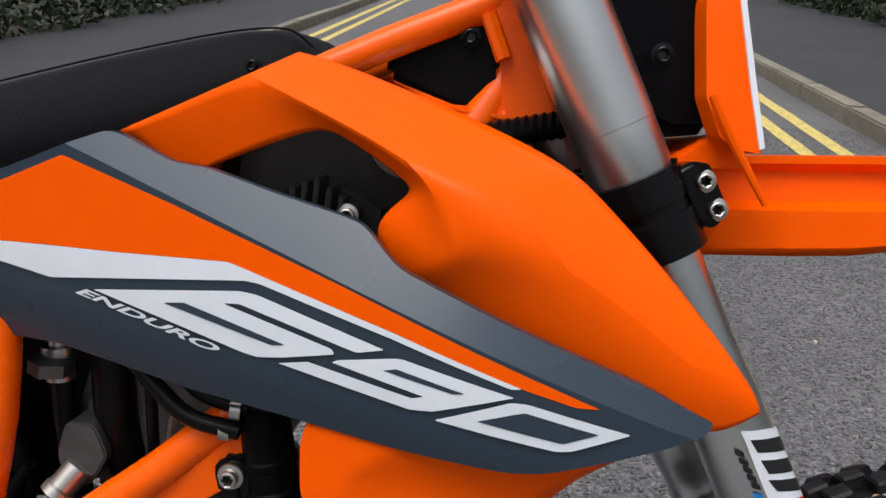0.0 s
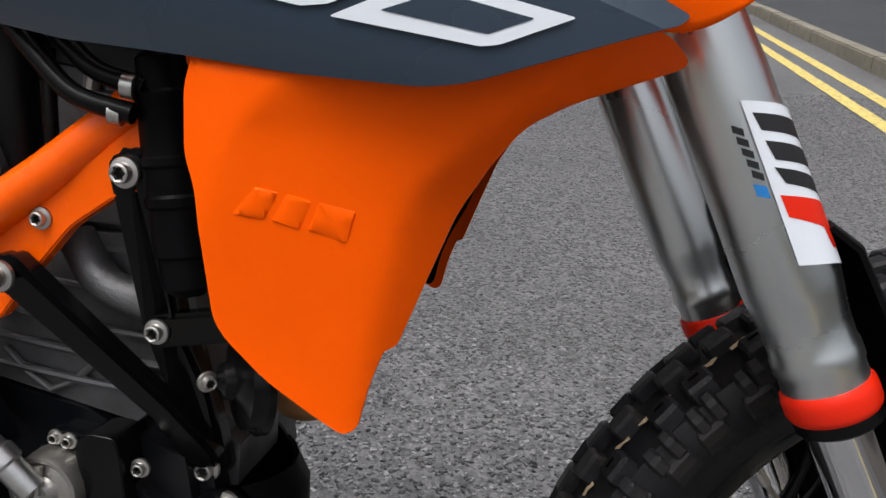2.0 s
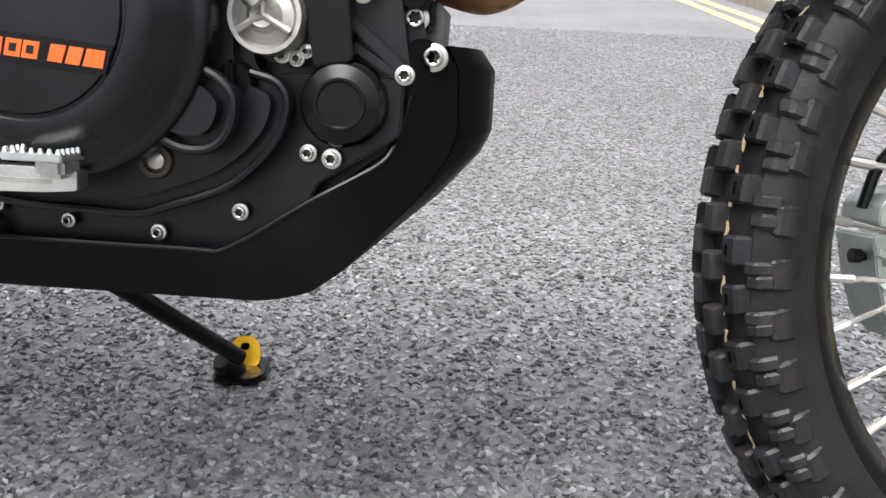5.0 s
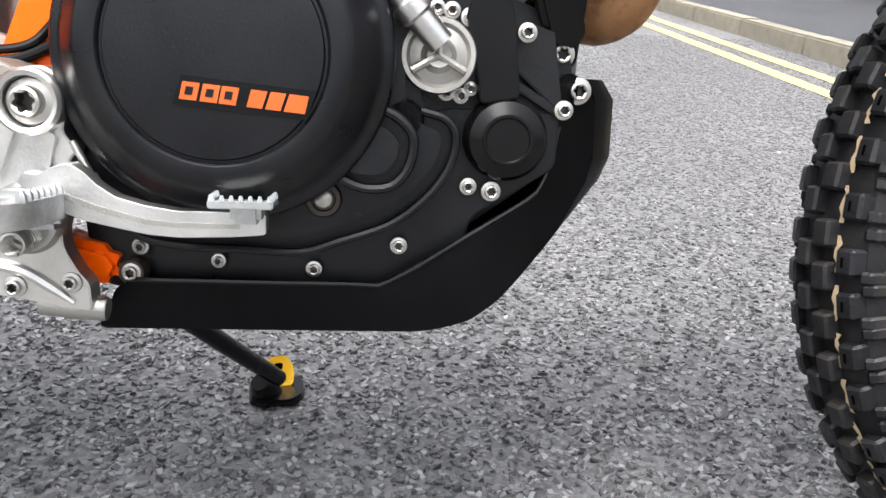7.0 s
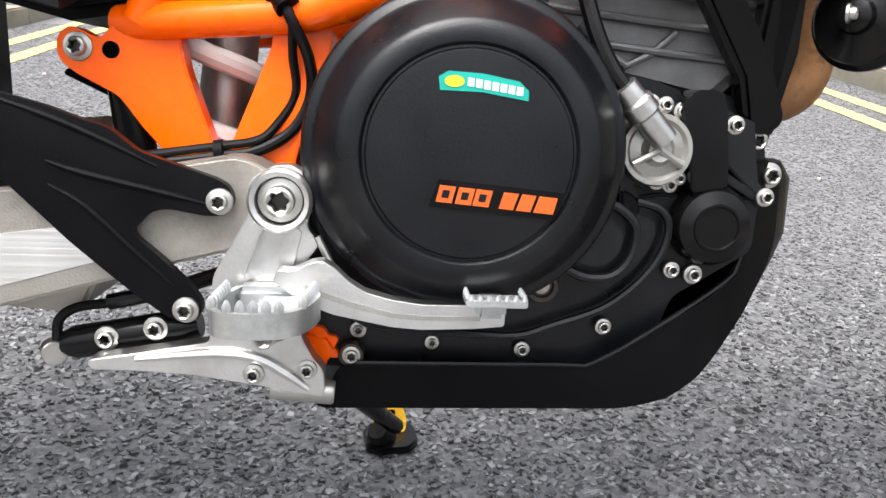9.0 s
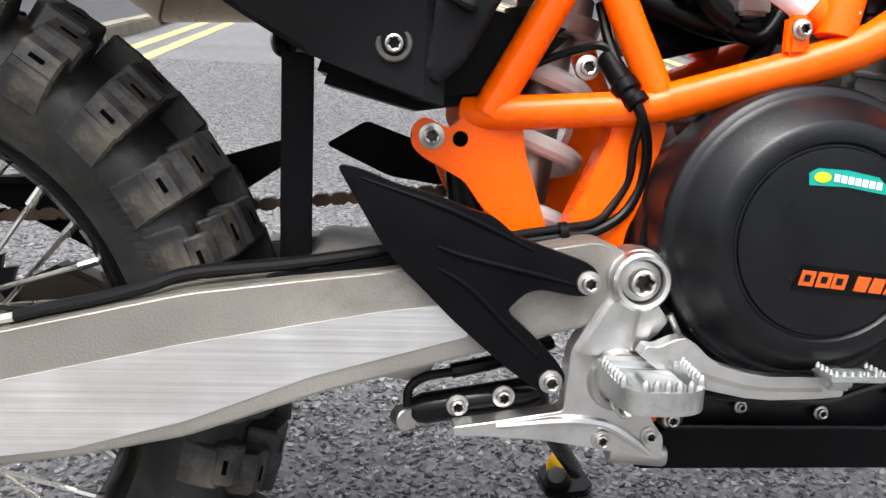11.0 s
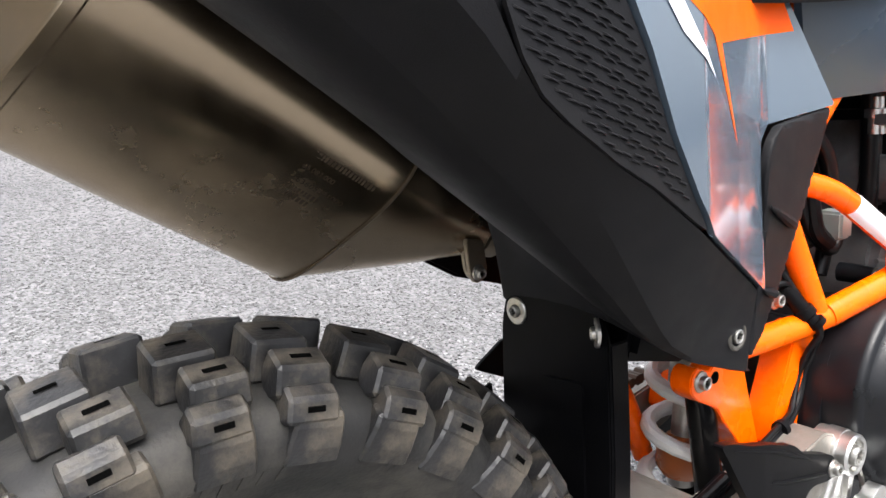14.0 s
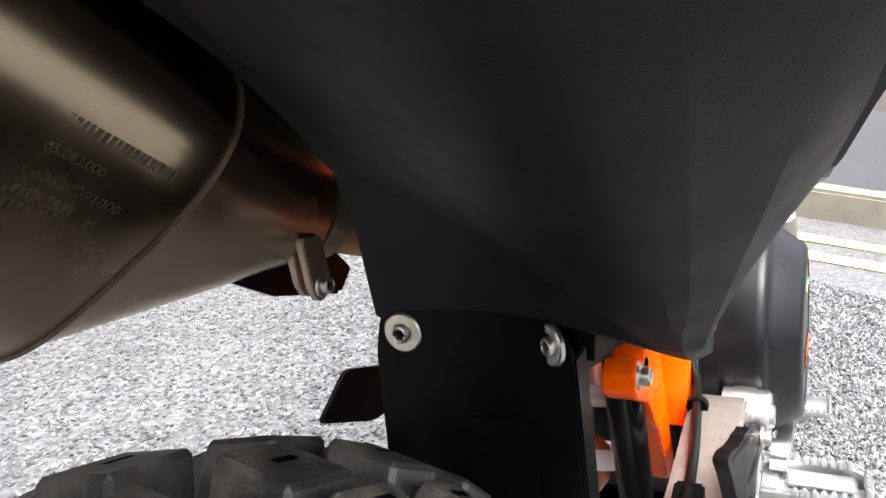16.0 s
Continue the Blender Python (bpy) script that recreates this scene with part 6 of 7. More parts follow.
bp("brake_hose", tube([(0.1577, -0.1080, 0.4120), (0.1820, -0.1080, 0.4189), (0.2114, -0.1080, 0.4253), (0.2516, -0.1080, 0.4365), (0.281, -0.103, 0.446), (0.358, -0.101, 0.455), (0.44, -0.096, 0.468)], 0.0050, 10), HOSE, "black rear brake hose along the swingarm")
bp("hose_guide", prism([(0.285, 0.432), (0.34, 0.445), (0.42, 0.462), (0.45, 0.470), (0.45, 0.455), (0.36, 0.436), (0.345, 0.430), (0.335, 0.436)], -0.106, -0.085, 0.002), BLACKP, "black plastic hose guide")
cal = bp("rear_caliper", join(
    prism([(0.032, 0.474), (0.038, 0.482), (0.052, 0.481), (0.070, 0.473), (0.086, 0.465), (0.089, 0.458), (0.089, 0.450), (0.088, 0.442), (0.067, 0.438), (0.031, 0.438), (0.027, 0.447), (0.036, 0.462)], -0.108, -0.05, 0.006, 0.005, 3),
    prism([(0.060, 0.436), (0.088, 0.446), (0.112, 0.453), (0.121, 0.442), (0.121, 0.420), (0.112, 0.416), (0.104, 0.422), (0.083, 0.418), (0.063, 0.412)], -0.106, -0.06, 0.005, 0.005, 3),
    lathe([(0.0, -0.1155), (0.0155, -0.1155), (0.0160, -0.1165), (0.0180, -0.1165), (0.0190, -0.114), (0.0200, -0.100), (0.0200, -0.07)], 0.045, 0.424, 36),
    lathe([(0.003, -0.110), (0.0040, -0.113), (0.0070, -0.113), (0.0075, -0.08)], 0.024, 0.461, 20),
    lathe([(0.0, -0.112), (0.0065, -0.112), (0.0080, -0.110), (0.0085, -0.08)], 0.083, 0.431, 20),
    spin([(0, 0.0078), (0.03, 0.0078), (0.032, 0.006)], (0.062, -0.112, 0.446), (0.080, -0.110, 0.475), 16),
    tube([(0.046, -0.108, 0.478), (0.060, -0.110, 0.476), (0.085, -0.109, 0.466)], 0.0035, 8, 3)), CALIP, "silver rear brake caliper", Matrix.Translation((-0.005, 0.0, -0.008)))
part("raised_mark", tube([(0.040, -0.1168, 0.432), (0.039, -0.1168, 0.420), (0.045, -0.1168, 0.416), (0.051, -0.1168, 0.421), (0.049, -0.1168, 0.428), (0.044, -0.1168, 0.426)], 0.0013, 6, 4), CALIP, cal)
part("bellows", spin([(i * 0.0032, 0.0068 + 0.0016 * (i % 2)) for i in range(7)], (0.062, -0.1165, 0.456), (0.074, -0.116, 0.469), 16), HOSE, cal, "black rubber bellows")
part("rubber_cap", spin([(0, 0.004), (0.002, 0.0072), (0.012, 0.0072), (0.014, 0.005)], (0.025, -0.116, 0.396), (0.036, -0.105, 0.403), 16), HOSE, cal, "black rubber cap")
part("slide_pin", spin([(0, 0.0055), (0.03, 0.0055)], (0.034, -0.107, 0.402), (0.06, -0.09, 0.41), 12), CALIP, cal)
for bx, bz in ((0.104, 0.436), (0.0985, 0.462)):
    bolt(bx, -0.108, bz, 0.0065, cal)
bp("sensor_lead", tube([(0.004, -0.11, 0.383), (0.012, -0.115, 0.410), (0.026, -0.118, 0.436), (0.042, -0.119, 0.455), (0.062, -0.119, 0.465), (0.078, -0.118, 0.460), (0.100, -0.116, 0.444), (0.125, -0.112, 0.426), (0.165, -0.106, 0.417)], 0.0019, 8), HOSE, "thin black sensor lead")
bp("sensor_bracket", prism([(-0.020, 0.395), (-0.008, 0.412), (0.012, 0.414), (0.016, 0.402), (0.008, 0.385), (-0.008, 0.376), (-0.020, 0.380)], -0.110, -0.100, 0.002, 0.003), BLACKP, "black wheel speed sensor bracket")
for bx, bz, r in ((-0.004, 0.408, 0.008), (-0.004, 0.381, 0.0065)):
    bolt(bx, -0.113, bz, r)
bp("guide_bar", prism([(0.060, 0.392), (0.060, 0.399), (0.126, 0.414), (0.128, 0.407)], -0.112, -0.09, 0.002), CALIP, "pale cast caliper guide bar")
bp("caliper_carrier", prism([(-0.05, 0.33), (-0.02, 0.36), (0.02, 0.385), (0.06, 0.39), (0.1, 0.38), (0.11, 0.36), (0.05, 0.35)], -0.10, -0.075, 0.005), CALIP, "silver caliper carrier")
bolt(-0.03, -0.104, 0.362, 0.009, None)

# ---- shock absorber ----
def helix(cx, cy, cz, dx, dy, dz, r, turns, wire):
    d = Vector((dx, dy, dz))
    u = d.normalized()
    s = u.cross(Vector((0, 1, 0))).normalized()
    t = s.cross(u)
    n = int(turns * 16)
    return tube([Vector((cx, cy, cz)) + d * (i / n) + r * (math.cos(i / 16 * 2 * math.pi) * s + math.sin(i / 16 * 2 * math.pi) * t) for i in range(n + 1)], wire, 10, 1)


LOW, TOP = Vector((0.522, 0.010, 0.395)), Vector((0.552, 0.010, 0.640))
bp("shock_spring", helix(*LOW, *(TOP - LOW), 0.038, 4.6, 0.0085), SPRING, "white painted shock spring")
bp("shock_body", spin([(0, 0.014), (0.09, 0.014), (0.092, 0.021), (0.26, 0.021), (0.27, 0.016)], LOW, TOP, 24), ALU, "grey shock absorber body")
bp("spring_collar", spin([(0, 0.040), (0.006, 0.041), (0.014, 0.041), (0.016, 0.032), (0.03, 0.032)], TOP - (TOP - LOW) * 0.03, TOP + (TOP - LOW), 30), ALU, "cast spring collar")
bp("bump_stop", spin([(0, 0.020), (0.01, 0.027), (0.034, 0.027), (0.045, 0.016)], LOW + (TOP - LOW) * 0.04, TOP, 20), AMBER, "orange-brown bump rubber")
bp("frame_strut", tube([(0.470, 0.060, 0.530), (0.478, 0.060, 0.510), (0.504, 0.060, 0.461), (0.524, 0.060, 0.410)], 0.0115, 14), FRAME, "orange frame strut behind the spring")
bp("shock_reservoir", spin([(0, 0.012), (0.003, 0.014), (0.11, 0.014), (0.114, 0.011)], (0.490, -0.048, 0.415), (0.476, -0.044, 0.525), 24), BLACKG, "black shock reservoir")
for off, r in ((0.0, 0.0040), (0.0105, 0.0032)):
    pts = [(0.575, -0.055, 0.650), (0.580, -0.070, 0.620), (0.592, -0.088, 0.586), (0.600, -0.095, 0.568), (0.610 - off, -0.084, 0.545), (0.611 - off, -0.075, 0.520), (0.599 - off, -0.077, 0.495 + off * 0.4), (0.575, -0.082, 0.480 + off * 0.7), (0.547, -0.086, 0.475 + off * 0.7), (0.49, -0.092, 0.467 + off * 0.6), (0.43, -0.095, 0.459), (0.38, -0.095, 0.447)]
    bp("wiring_loom", tube(pts, r, 10), HOSE, "black wiring beside the frame")
bp("wiring_loom", tube([(0.585, -0.075, 0.61), (0.572, -0.070, 0.618), (0.548, -0.060, 0.612), (0.52, -0.05, 0.60)], 0.0032, 8), HOSE, "thin black wire")
bp("loom_connector", spin([(0, 0.006), (0.003, 0.0085), (0.026, 0.0085), (0.028, 0.0105), (0.036, 0.0105), (0.038, 0.008), (0.046, 0.008), (0.048, 0.006)], (0.578, -0.068, 0.612), (0.598, -0.094, 0.572), 14), BLACKP, "black wiring connector")
for p, q in (((0.553, -0.086, 0.479), (0.543, -0.086, 0.4775)), ((0.595, -0.092, 0.580), (0.601, -0.098, 0.571))):
    bp("cable_clip", spin([(0, 0.0088), (0.006, 0.0088)], p, q, 14), BLACKP)
bp("pump_wire", tube([(0.655, -0.05, 0.71), (0.66, -0.055, 0.66), (0.68, -0.06, 0.64)], 0.009, 10), HOSE)
bp("plug", block(0.675, 0.70, -0.075, -0.045, 0.645, 0.675, 0.003), CALIP, "grey wiring plug")
bp("coil", block(0.64, 0.70, -0.05, 0.03, 0.655, 0.71, 0.006), BLACKP, "black ignition coil")
bp("frame_tab", block(0.690, 0.706, -0.125, -0.113, 0.612, 0.640, 0.003), FRAME, "orange frame tab")
bolt(0.698, -0.128, 0.630, 0.006)

# ---- tail, side panel, mudflap, silencer ----
def lerp(x, xs, ys):
    return float(np.interp(x, xs, ys))


def z_low(x):
    return lerp(x, [-0.10, 0.0, 0.11, 0.221, 0.263, 0.362, 0.433, 0.46], [0.92, 0.845, 0.767, 0.684, 0.652, 0.599, 0.572, 0.565])


def z_crease(x):
    return max(z_low(x) + 0.03, lerp(x, [0.0, 0.096, 0.106, 0.118, 0.137, 0.172, 0.214, 0.262, 0.286, 0.358, 0.445], [0.93, 0.854, 0.829, 0.811, 0.796, 0.775, 0.755, 0.729, 0.717, 0.684, 0.642]))


def z_second(x):
    """Height of the crease between the undercut skirt and the side above it."""
    z = lerp(x, [-0.1, 0.0, 0.109, 0.133, 0.214, 0.299, 0.335, 0.36], [0.99, 0.92, 0.822, 0.794, 0.721, 0.643, 0.613, 0.60])
    return min(max(z, z_low(x) + 0.004), z_crease(x) - 0.006)


def y_tail(x, z):
    """Side skin of the tail: an undercut skirt, a flared middle and an upright top."""
    lo, zs, zc = z_low(x), z_second(x), z_crease(x)
    yc = lerp(x, [0.0, 0.15, 0.205, 0.275, 0.36, 0.44, 0.46], [-0.198, -0.200, -0.195, -0.182, -0.150, -0.122, -0.117])
    ys = lerp(x, [0.10, 0.133, 0.214, 0.299, 0.335, 0.36], [-0.196, -0.192, -0.164, -0.133, -0.1225, -0.116])
    if z > zc:
        return yc + 0.05 * (z - zc)
    return lerp(z, [lo, zs, zc], [-0.114, ys, yc])


def z_arch(x):
    """Lower edge of the tail on the exhaust side, an arch that comes down to the mudflap."""
    return lerp(x, [-0.1, 0.04, 0.104, 0.130, 0.16, 0.19, 0.22, 0.254, 0.275, 0.293, 0.311, 0.320, 0.328, 0.333, 0.337, 0.345, 0.40, 0.46], [1.0, 0.93, 0.885, 0.855, 0.832, 0.812, 0.795, 0.770, 0.752, 0.735, 0.718, 0.697, 0.672, 0.645, 0.622, 0.618, 0.60, 0.585])


def tail_body():
    """The black tail: a faceted skin on the open side, an underside that rises to the arch on the far side."""
    bm = bmesh.new()
    rows = []
    for x in [0.455, 0.44, 0.42, 0.40, 0.375, 0.36, 0.347, 0.337, 0.333, 0.328, 0.320, 0.311, 0.30, 0.285, 0.27, 0.25, 0.23, 0.21, 0.18, 0.15, 0.133, 0.12, 0.109, 0.09, 0.05, 0.0, -0.05, -0.09, -0.10]:
        lo, arch = z_low(x), z_arch(x)
        hi = max(lerp(x, [-0.1, 0.10, 0.25, 0.34, 0.46], [0.985, 0.935, 0.88, 0.80, 0.70]), arch + 0.02)
        inset = 0.0 if x < 0.45 else 0.008
        zc = min(z_crease(x), hi - 0.01)
        zs = min(z_second(x), zc - 0.004)
        prof = []
        for z in (hi, (hi + zc) / 2, zc + 0.004, zc, (zc + zs) / 2, zs, (zs + lo) / 2, lo + 0.1 * (zs - lo)):
            prof.append((y_tail(x, z) + inset + ((0.006 if x < 0.27 else 0.0045) if z > zc and x > 0.10 else 0.0), z))
        under = [(-0.103 + 0.173 * k, lo + 0.003 + (arch - lo) * k ** 1.15 + 0.010 * math.sin(k * math.pi)) for k in (0.12, 0.3, 0.5, 0.7, 0.86, 0.96)]
        # the lower edge is sharp at the front and rolls over softly further back
        soft = lerp(x, [0.26, 0.34], [1.0, 0.0])
        a, c, e = Vector(prof[-1]).lerp(Vector(prof[-2]), soft), Vector((-0.112, lo)), Vector((-0.103, lo + 0.002)).lerp(Vector(under[1]), soft)
        prof = prof[:-1]
        prof += [tuple((1 - k) ** 2 * a + 2 * k * (1 - k) * c + k * k * e) for k in (0.0, 0.2, 0.4, 0.6, 0.8, 1.0)]
        prof += under[2:] if soft > 0.5 else under[1:]
        if soft > 0.5:
            prof.append((0.0675, prof[-1][1] * 0.3 + arch * 0.7))
        shelf = max(arch + 0.05, lerp(x, [-0.10, 0.0, 0.10, 0.24, 0.34, 0.46], [1.085, 1.020, 0.955, 0.875, 0.80, 0.72]))
        hi = max(hi, shelf + 0.03)
        prof[0] = (prof[0][0], max(prof[0][1], hi - 0.03))
        prof += [(0.070, arch), (0.0745, arch + 0.003), (0.076, arch + 0.012), (0.082, shelf - 0.02), (0.11, shelf), (0.215, shelf + 0.006), (0.22, shelf + 0.02), (0.20, hi)]
        rows.append([bm.verts.new((x, y, z)) for y, z in prof])
    for p, q in zip(rows, rows[1:]):
        for i in range(len(p)):
            j = (i + 1) % len(p)
            bm.faces.new((p[i], p[j], q[j], q[i]))
    bm.faces.new(rows[0])
    bm.faces.new(rows[-1][::-1])
    ob = bp("tail_body", bm, TAILP, "matt black plastic tail and fuel tank")
    ob.data.set_sharp_from_angle(angle=radians(17))
    return ob


tail = tail_body()


def skin(off):
    return lambda x, z: y_tail(x, z) - off


gr = bp("rear_side_panel", plate([(0.165, 0.890), (0.188, 0.862), (0.209, 0.829), (0.233, 0.785), (0.263, 0.745), (0.288, 0.718), (0.358, 0.686), (0.445, 0.644), (0.440, 0.700), (0.4365, 0.745), (0.440, 0.766), (0.458, 0.778), (0.568, 0.789), (0.515, 0.851), (0.485, 0.885)], skin(0.0058), 0.0055, 0, 0.006, 0.004), GREYLT, "glossy pale grey rear side panel")
part("orange_stripe", plate([(0.232, 0.870), (0.300, 0.842), (0.361, 0.767), (0.318, 0.838), (0.500, 0.852), (0.480, 0.882), (0.25, 0.882)], skin(0.0062), 0, 0, 0.006, 0.001), ORANGE, gr, "orange decal stripe")
part("white_stripe", plate([(0.200, 0.880), (0.226, 0.878), (0.270, 0.838), (0.358, 0.770), (0.300, 0.815), (0.245, 0.842)], skin(0.0066), 0, 0, 0.006, 0.001), WHITE, gr, "white decal stripe")
def y_cover(x, z):
    return lerp(z, [0.58, 0.64, 0.70, 0.78], [-0.1145, -0.121, -0.1275, -0.131]) + 0.14 * max(0, x - 0.44)


fc = bp("front_side_cover", plate([(0.4465, 0.642), (0.4415, 0.700), (0.438, 0.745), (0.443, 0.763), (0.458, 0.7765), (0.569, 0.7875), (0.538, 0.731), (0.520, 0.696), (0.493, 0.644), (0.468, 0.599), (0.450, 0.582), (0.440, 0.590)], y_cover, 0.006, 0.002, 0.006, 0.006), TAILP, "matt black side cover")
for a, b in (((0.4414, 0.7145), (0.4993, 0.6891)), ((0.4495, 0.6427), (0.4744, 0.6338))):
    part("raised_fin", tube([(x, y_cover(x, z) - 0.003, z) for x, z in [(a[0] + (b[0] - a[0]) * k, a[1] + (b[1] - a[1]) * k) for k in (0, 0.3, 0.75, 0.9, 1)]], [0.0010, 0.0030, 0.0048, 0.0040, 0.0015], 8), TAILP, fc)
GRIP = [(0.097, 0.854), (0.107, 0.829), (0.119, 0.811), (0.138, 0.796), (0.173, 0.775), (0.215, 0.755), (0.262, 0.730), (0.278, 0.723), (0.260, 0.745), (0.230, 0.785), (0.206, 0.829), (0.185, 0.860), (0.162, 0.890), (0.11, 0.895)]
sp = bp("textured_grip_panel", plate(GRIP, skin(0.003), 0.003, 0, 0.012, 0.003), TAILP, "black panel with a raised scale texture")


def scales():
    area = [(0.103, 0.854), (0.112, 0.832), (0.123, 0.815), (0.141, 0.801), (0.175, 0.780), (0.217, 0.760), (0.258, 0.740), (0.225, 0.785), (0.201, 0.829), (0.180, 0.858), (0.158, 0.888), (0.115, 0.892)]
    bm = bmesh.new()
    for i in range(60):
        for j in range(60):
            x, z = 0.09 + i * 0.0120 + (j % 2) * 0.0060 - j * 0.0016, 0.70 + j * 0.0044 - 0.0022 * (i % 2)
            if x > 0.30 or z > 0.9 or not inside(x, z, area):
                continue
            c = [bm.verts.new((px, y_tail(px, pz) - 0.0032 - lift, pz)) for px, pz, lift in ((x - 0.0062, z + 0.0022, 0), (x + 0.0062, z - 0.0016, 0), (x + 0.0056, z - 0.0032, 0), (x - 0.0056, z + 0.0004, 0), (x, z - 0.0008, 0.0015))]
            for k in range(4):
                bm.faces.new((c[k], c[(k + 1) % 4], c[4]))
    ob = part("scale_texture", bm, TAILP, sp)
    ob["kind"] = "stuff"


scales()
BOLT_Y = y_tail(0.419, 0.609)
bp("recess_ring", lathe([(0.0085, 0.0006), (0.0098, -0.0006), (0.0118, -0.0006), (0.0128, 0.0008)], 0, 0, 28), RECESS, "worn ring round the tail bolt", Matrix.Translation((0.419, BOLT_Y - 0.0004, 0.609)))
bolt(0.419, BOLT_Y + 0.002, 0.609, 0.0078)


def mudflap():
    prof = [(-0.052, 0.35), (-0.055, 0.50), (-0.052, 0.612), (-0.038, 0.634), (0.0, 0.645), (0.040, 0.638), (0.072, 0.625), (0.078, 0.60), (0.080, 0.50), (0.070, 0.35)]
    ob = bp("mudflap", prism(prof, -0.0025, 0.0025, 0.0015, 0.006), BLACKP, "black rubber mudflap ahead of the rear wheel", Matrix.Translation((0.339, 0, 0)) @ pose(0, 0, 0, 0, 0, 90))
    part("side_flange", prism([(-0.0540, 0.36), (-0.0565, 0.50), (-0.0535, 0.605), (-0.0500, 0.605), (-0.0530, 0.50), (-0.0505, 0.36)], -0.022, 0.0, 0.0012), BLACKP, ob)
    part("raised_panel", prism([(-0.028, 0.40), (-0.026, 0.566), (0.022, 0.562), (0.026, 0.40)], 0.0022, 0.0048, 0.0012, 0.004), BLACKP, ob)
    for y, z in ((-0.041, 0.614), (0.056, 0.615)):
        turn = 180 if y > 0 else 140
        piece("bolt", BOLT, ob, pose(y, 0.0045, z, 0, 0, turn) @ Matrix.Scale(0.0072, 4))
        part("washer", lathe([(0.007, -0.0035), (0.0120, -0.0035), (0.0130, -0.0025), (0.0130, 0.0)], 0, 0, 24), STEEL, ob, "", pose(y, 0.001, z, 0, 0, turn))
    return ob


mudflap()
AX = Vector((-0.841, -0.051, 0.539)).normalized()
SIL_C, NECK = Vector((0.240, 0.205, 0.744)), Vector((0.380, 0.154, 0.692))


def silencer():
    """A canister of rounded oblong section, rolled about its axis, with a cone down to the link pipe."""
    u = Vector((0, 1, 0))
    u = (u - AX * u.dot(AX)).normalized()
    w = AX.cross(u)
    if w.z < 0:
        w = -w
    roll = -0.791
    big, small = u * math.cos(roll) + w * math.sin(roll), w * math.cos(roll) - u * math.sin(roll)

    def at(sd, t, a=0.111, b=0.087, e=0.609):
        ct, st = math.cos(t), math.sin(t)
        return SIL_C + AX * sd + big * a * math.copysign(abs(ct) ** e, ct) + small * b * math.copysign(abs(st) ** e, st)

    n = 72
    angles = [2 * math.pi * k / n for k in range(n)]
    nd = (NECK - SIL_C).normalized()
    n1 = (big - nd * big.dot(nd)).normalized()
    n2 = nd.cross(n1)
    if n2.dot(small) < 0:
        n2 = -n2
    bm = bmesh.new()
    rows = []
    for f in (1.0, 0.9, 0.7, 0.5, 0.3, 0.12, 0.02):
        k = f ** 0.9
        rows.append([bm.verts.new(at(0, t).lerp(NECK + 0.045 * (n1 * math.cos(t) + n2 * math.sin(t)), k)) for t in angles])
    for sd, a, b in ((0.0, 0.1115, 0.0875), (0.03, 0.111, 0.087), (0.15, 0.112, 0.088), (0.282, 0.112, 0.088), (0.284, 0.114, 0.090), (0.294, 0.114, 0.090), (0.297, 0.111, 0.087), (0.335, 0.090, 0.070), (0.352, 0.072, 0.055), (0.356, 0.05, 0.035)):
        rows.append([bm.verts.new(at(sd, t, a, b)) for t in angles])
    for p, q in zip(rows, rows[1:]):
        for k in range(n):
            bm.faces.new((p[k], p[(k + 1) % n], q[(k + 1) % n], q[k]))
    bm.faces.new(rows[0])
    bm.faces.new(rows[-1])
    ob = bp("silencer", bm, EXHAUST, "heat-stained bare steel silencer")
    part("weld_seam", tube([at(-0.002, t, 0.1118, 0.0878) for t in angles + [0.0]], 0.0015, 6, 1, None, False), WELD, ob)
    here = Vector((0.162, 0.123, 0.764))
    turns = [2 * math.pi * k / 720 for k in range(721)]
    wall = [at(0, t) for t in turns]
    run = [0.0]
    for p, q in zip(wall, wall[1:]):
        run.append(run[-1] + (q - p).length)
    s0 = (here - SIL_C).dot(AX)
    mid = min(range(720), key=lambda k: (at(s0, turns[k]) - here).length)
    rise = 1 if wall[(mid + 8) % 720].z > wall[mid - 8].z else -1

    def on_wall(back, up):
        return at(s0 + back, float(np.interp((run[mid] + rise * up) % run[-1], run, turns)), 0.1114, 0.0874)

    for body, back, long, high, up in (("761.05.083.000", 0.018, 0.046, 0.0052, 0.004), ("CAT  63605091000", 0.024, 0.074, 0.0052, -0.010)):
        lettering(body, ob, lambda px, pz, back=back, long=long, high=high, up=up: on_wall(back - px * long, up + pz * high))
    bars = bmesh.new()
    rng = random.Random(5)
    for up, back, long in ((0.018, 0.022, 0.085), (-0.020, 0.010, 0.040), (-0.028, 0.010, 0.036)):
        x = 0.0
        while x < long:
            wd = rng.uniform(0.0018, 0.0032)
            bars.faces.new([bars.verts.new(on_wall(back - px, up + pz)) for px, pz in ((x, 0), (x + wd, 0), (x + wd, 0.0055), (x, 0.0055))])
            x += wd + 0.0013
    part("stamped_mark", bars, WELD, ob, "faint stamped marks")["kind"] = "stuff"
    hose = NECK + nd * 0.012
    bp("link_pipe", tube([hose - nd * 0.01, hose + nd * 0.02, Vector((0.43, 0.115, 0.672)), Vector((0.48, 0.07, 0.66))], 0.036, 24), HEADER, "brown exhaust link pipe")
    cl = bp("pipe_clamp", spin([(0, 0.040), (0.001, 0.0425), (0.016, 0.0425), (0.017, 0.040)], NECK + nd * 0.004, NECK + nd * 0.03, 32), RUSTD, "rusty exhaust clamp")
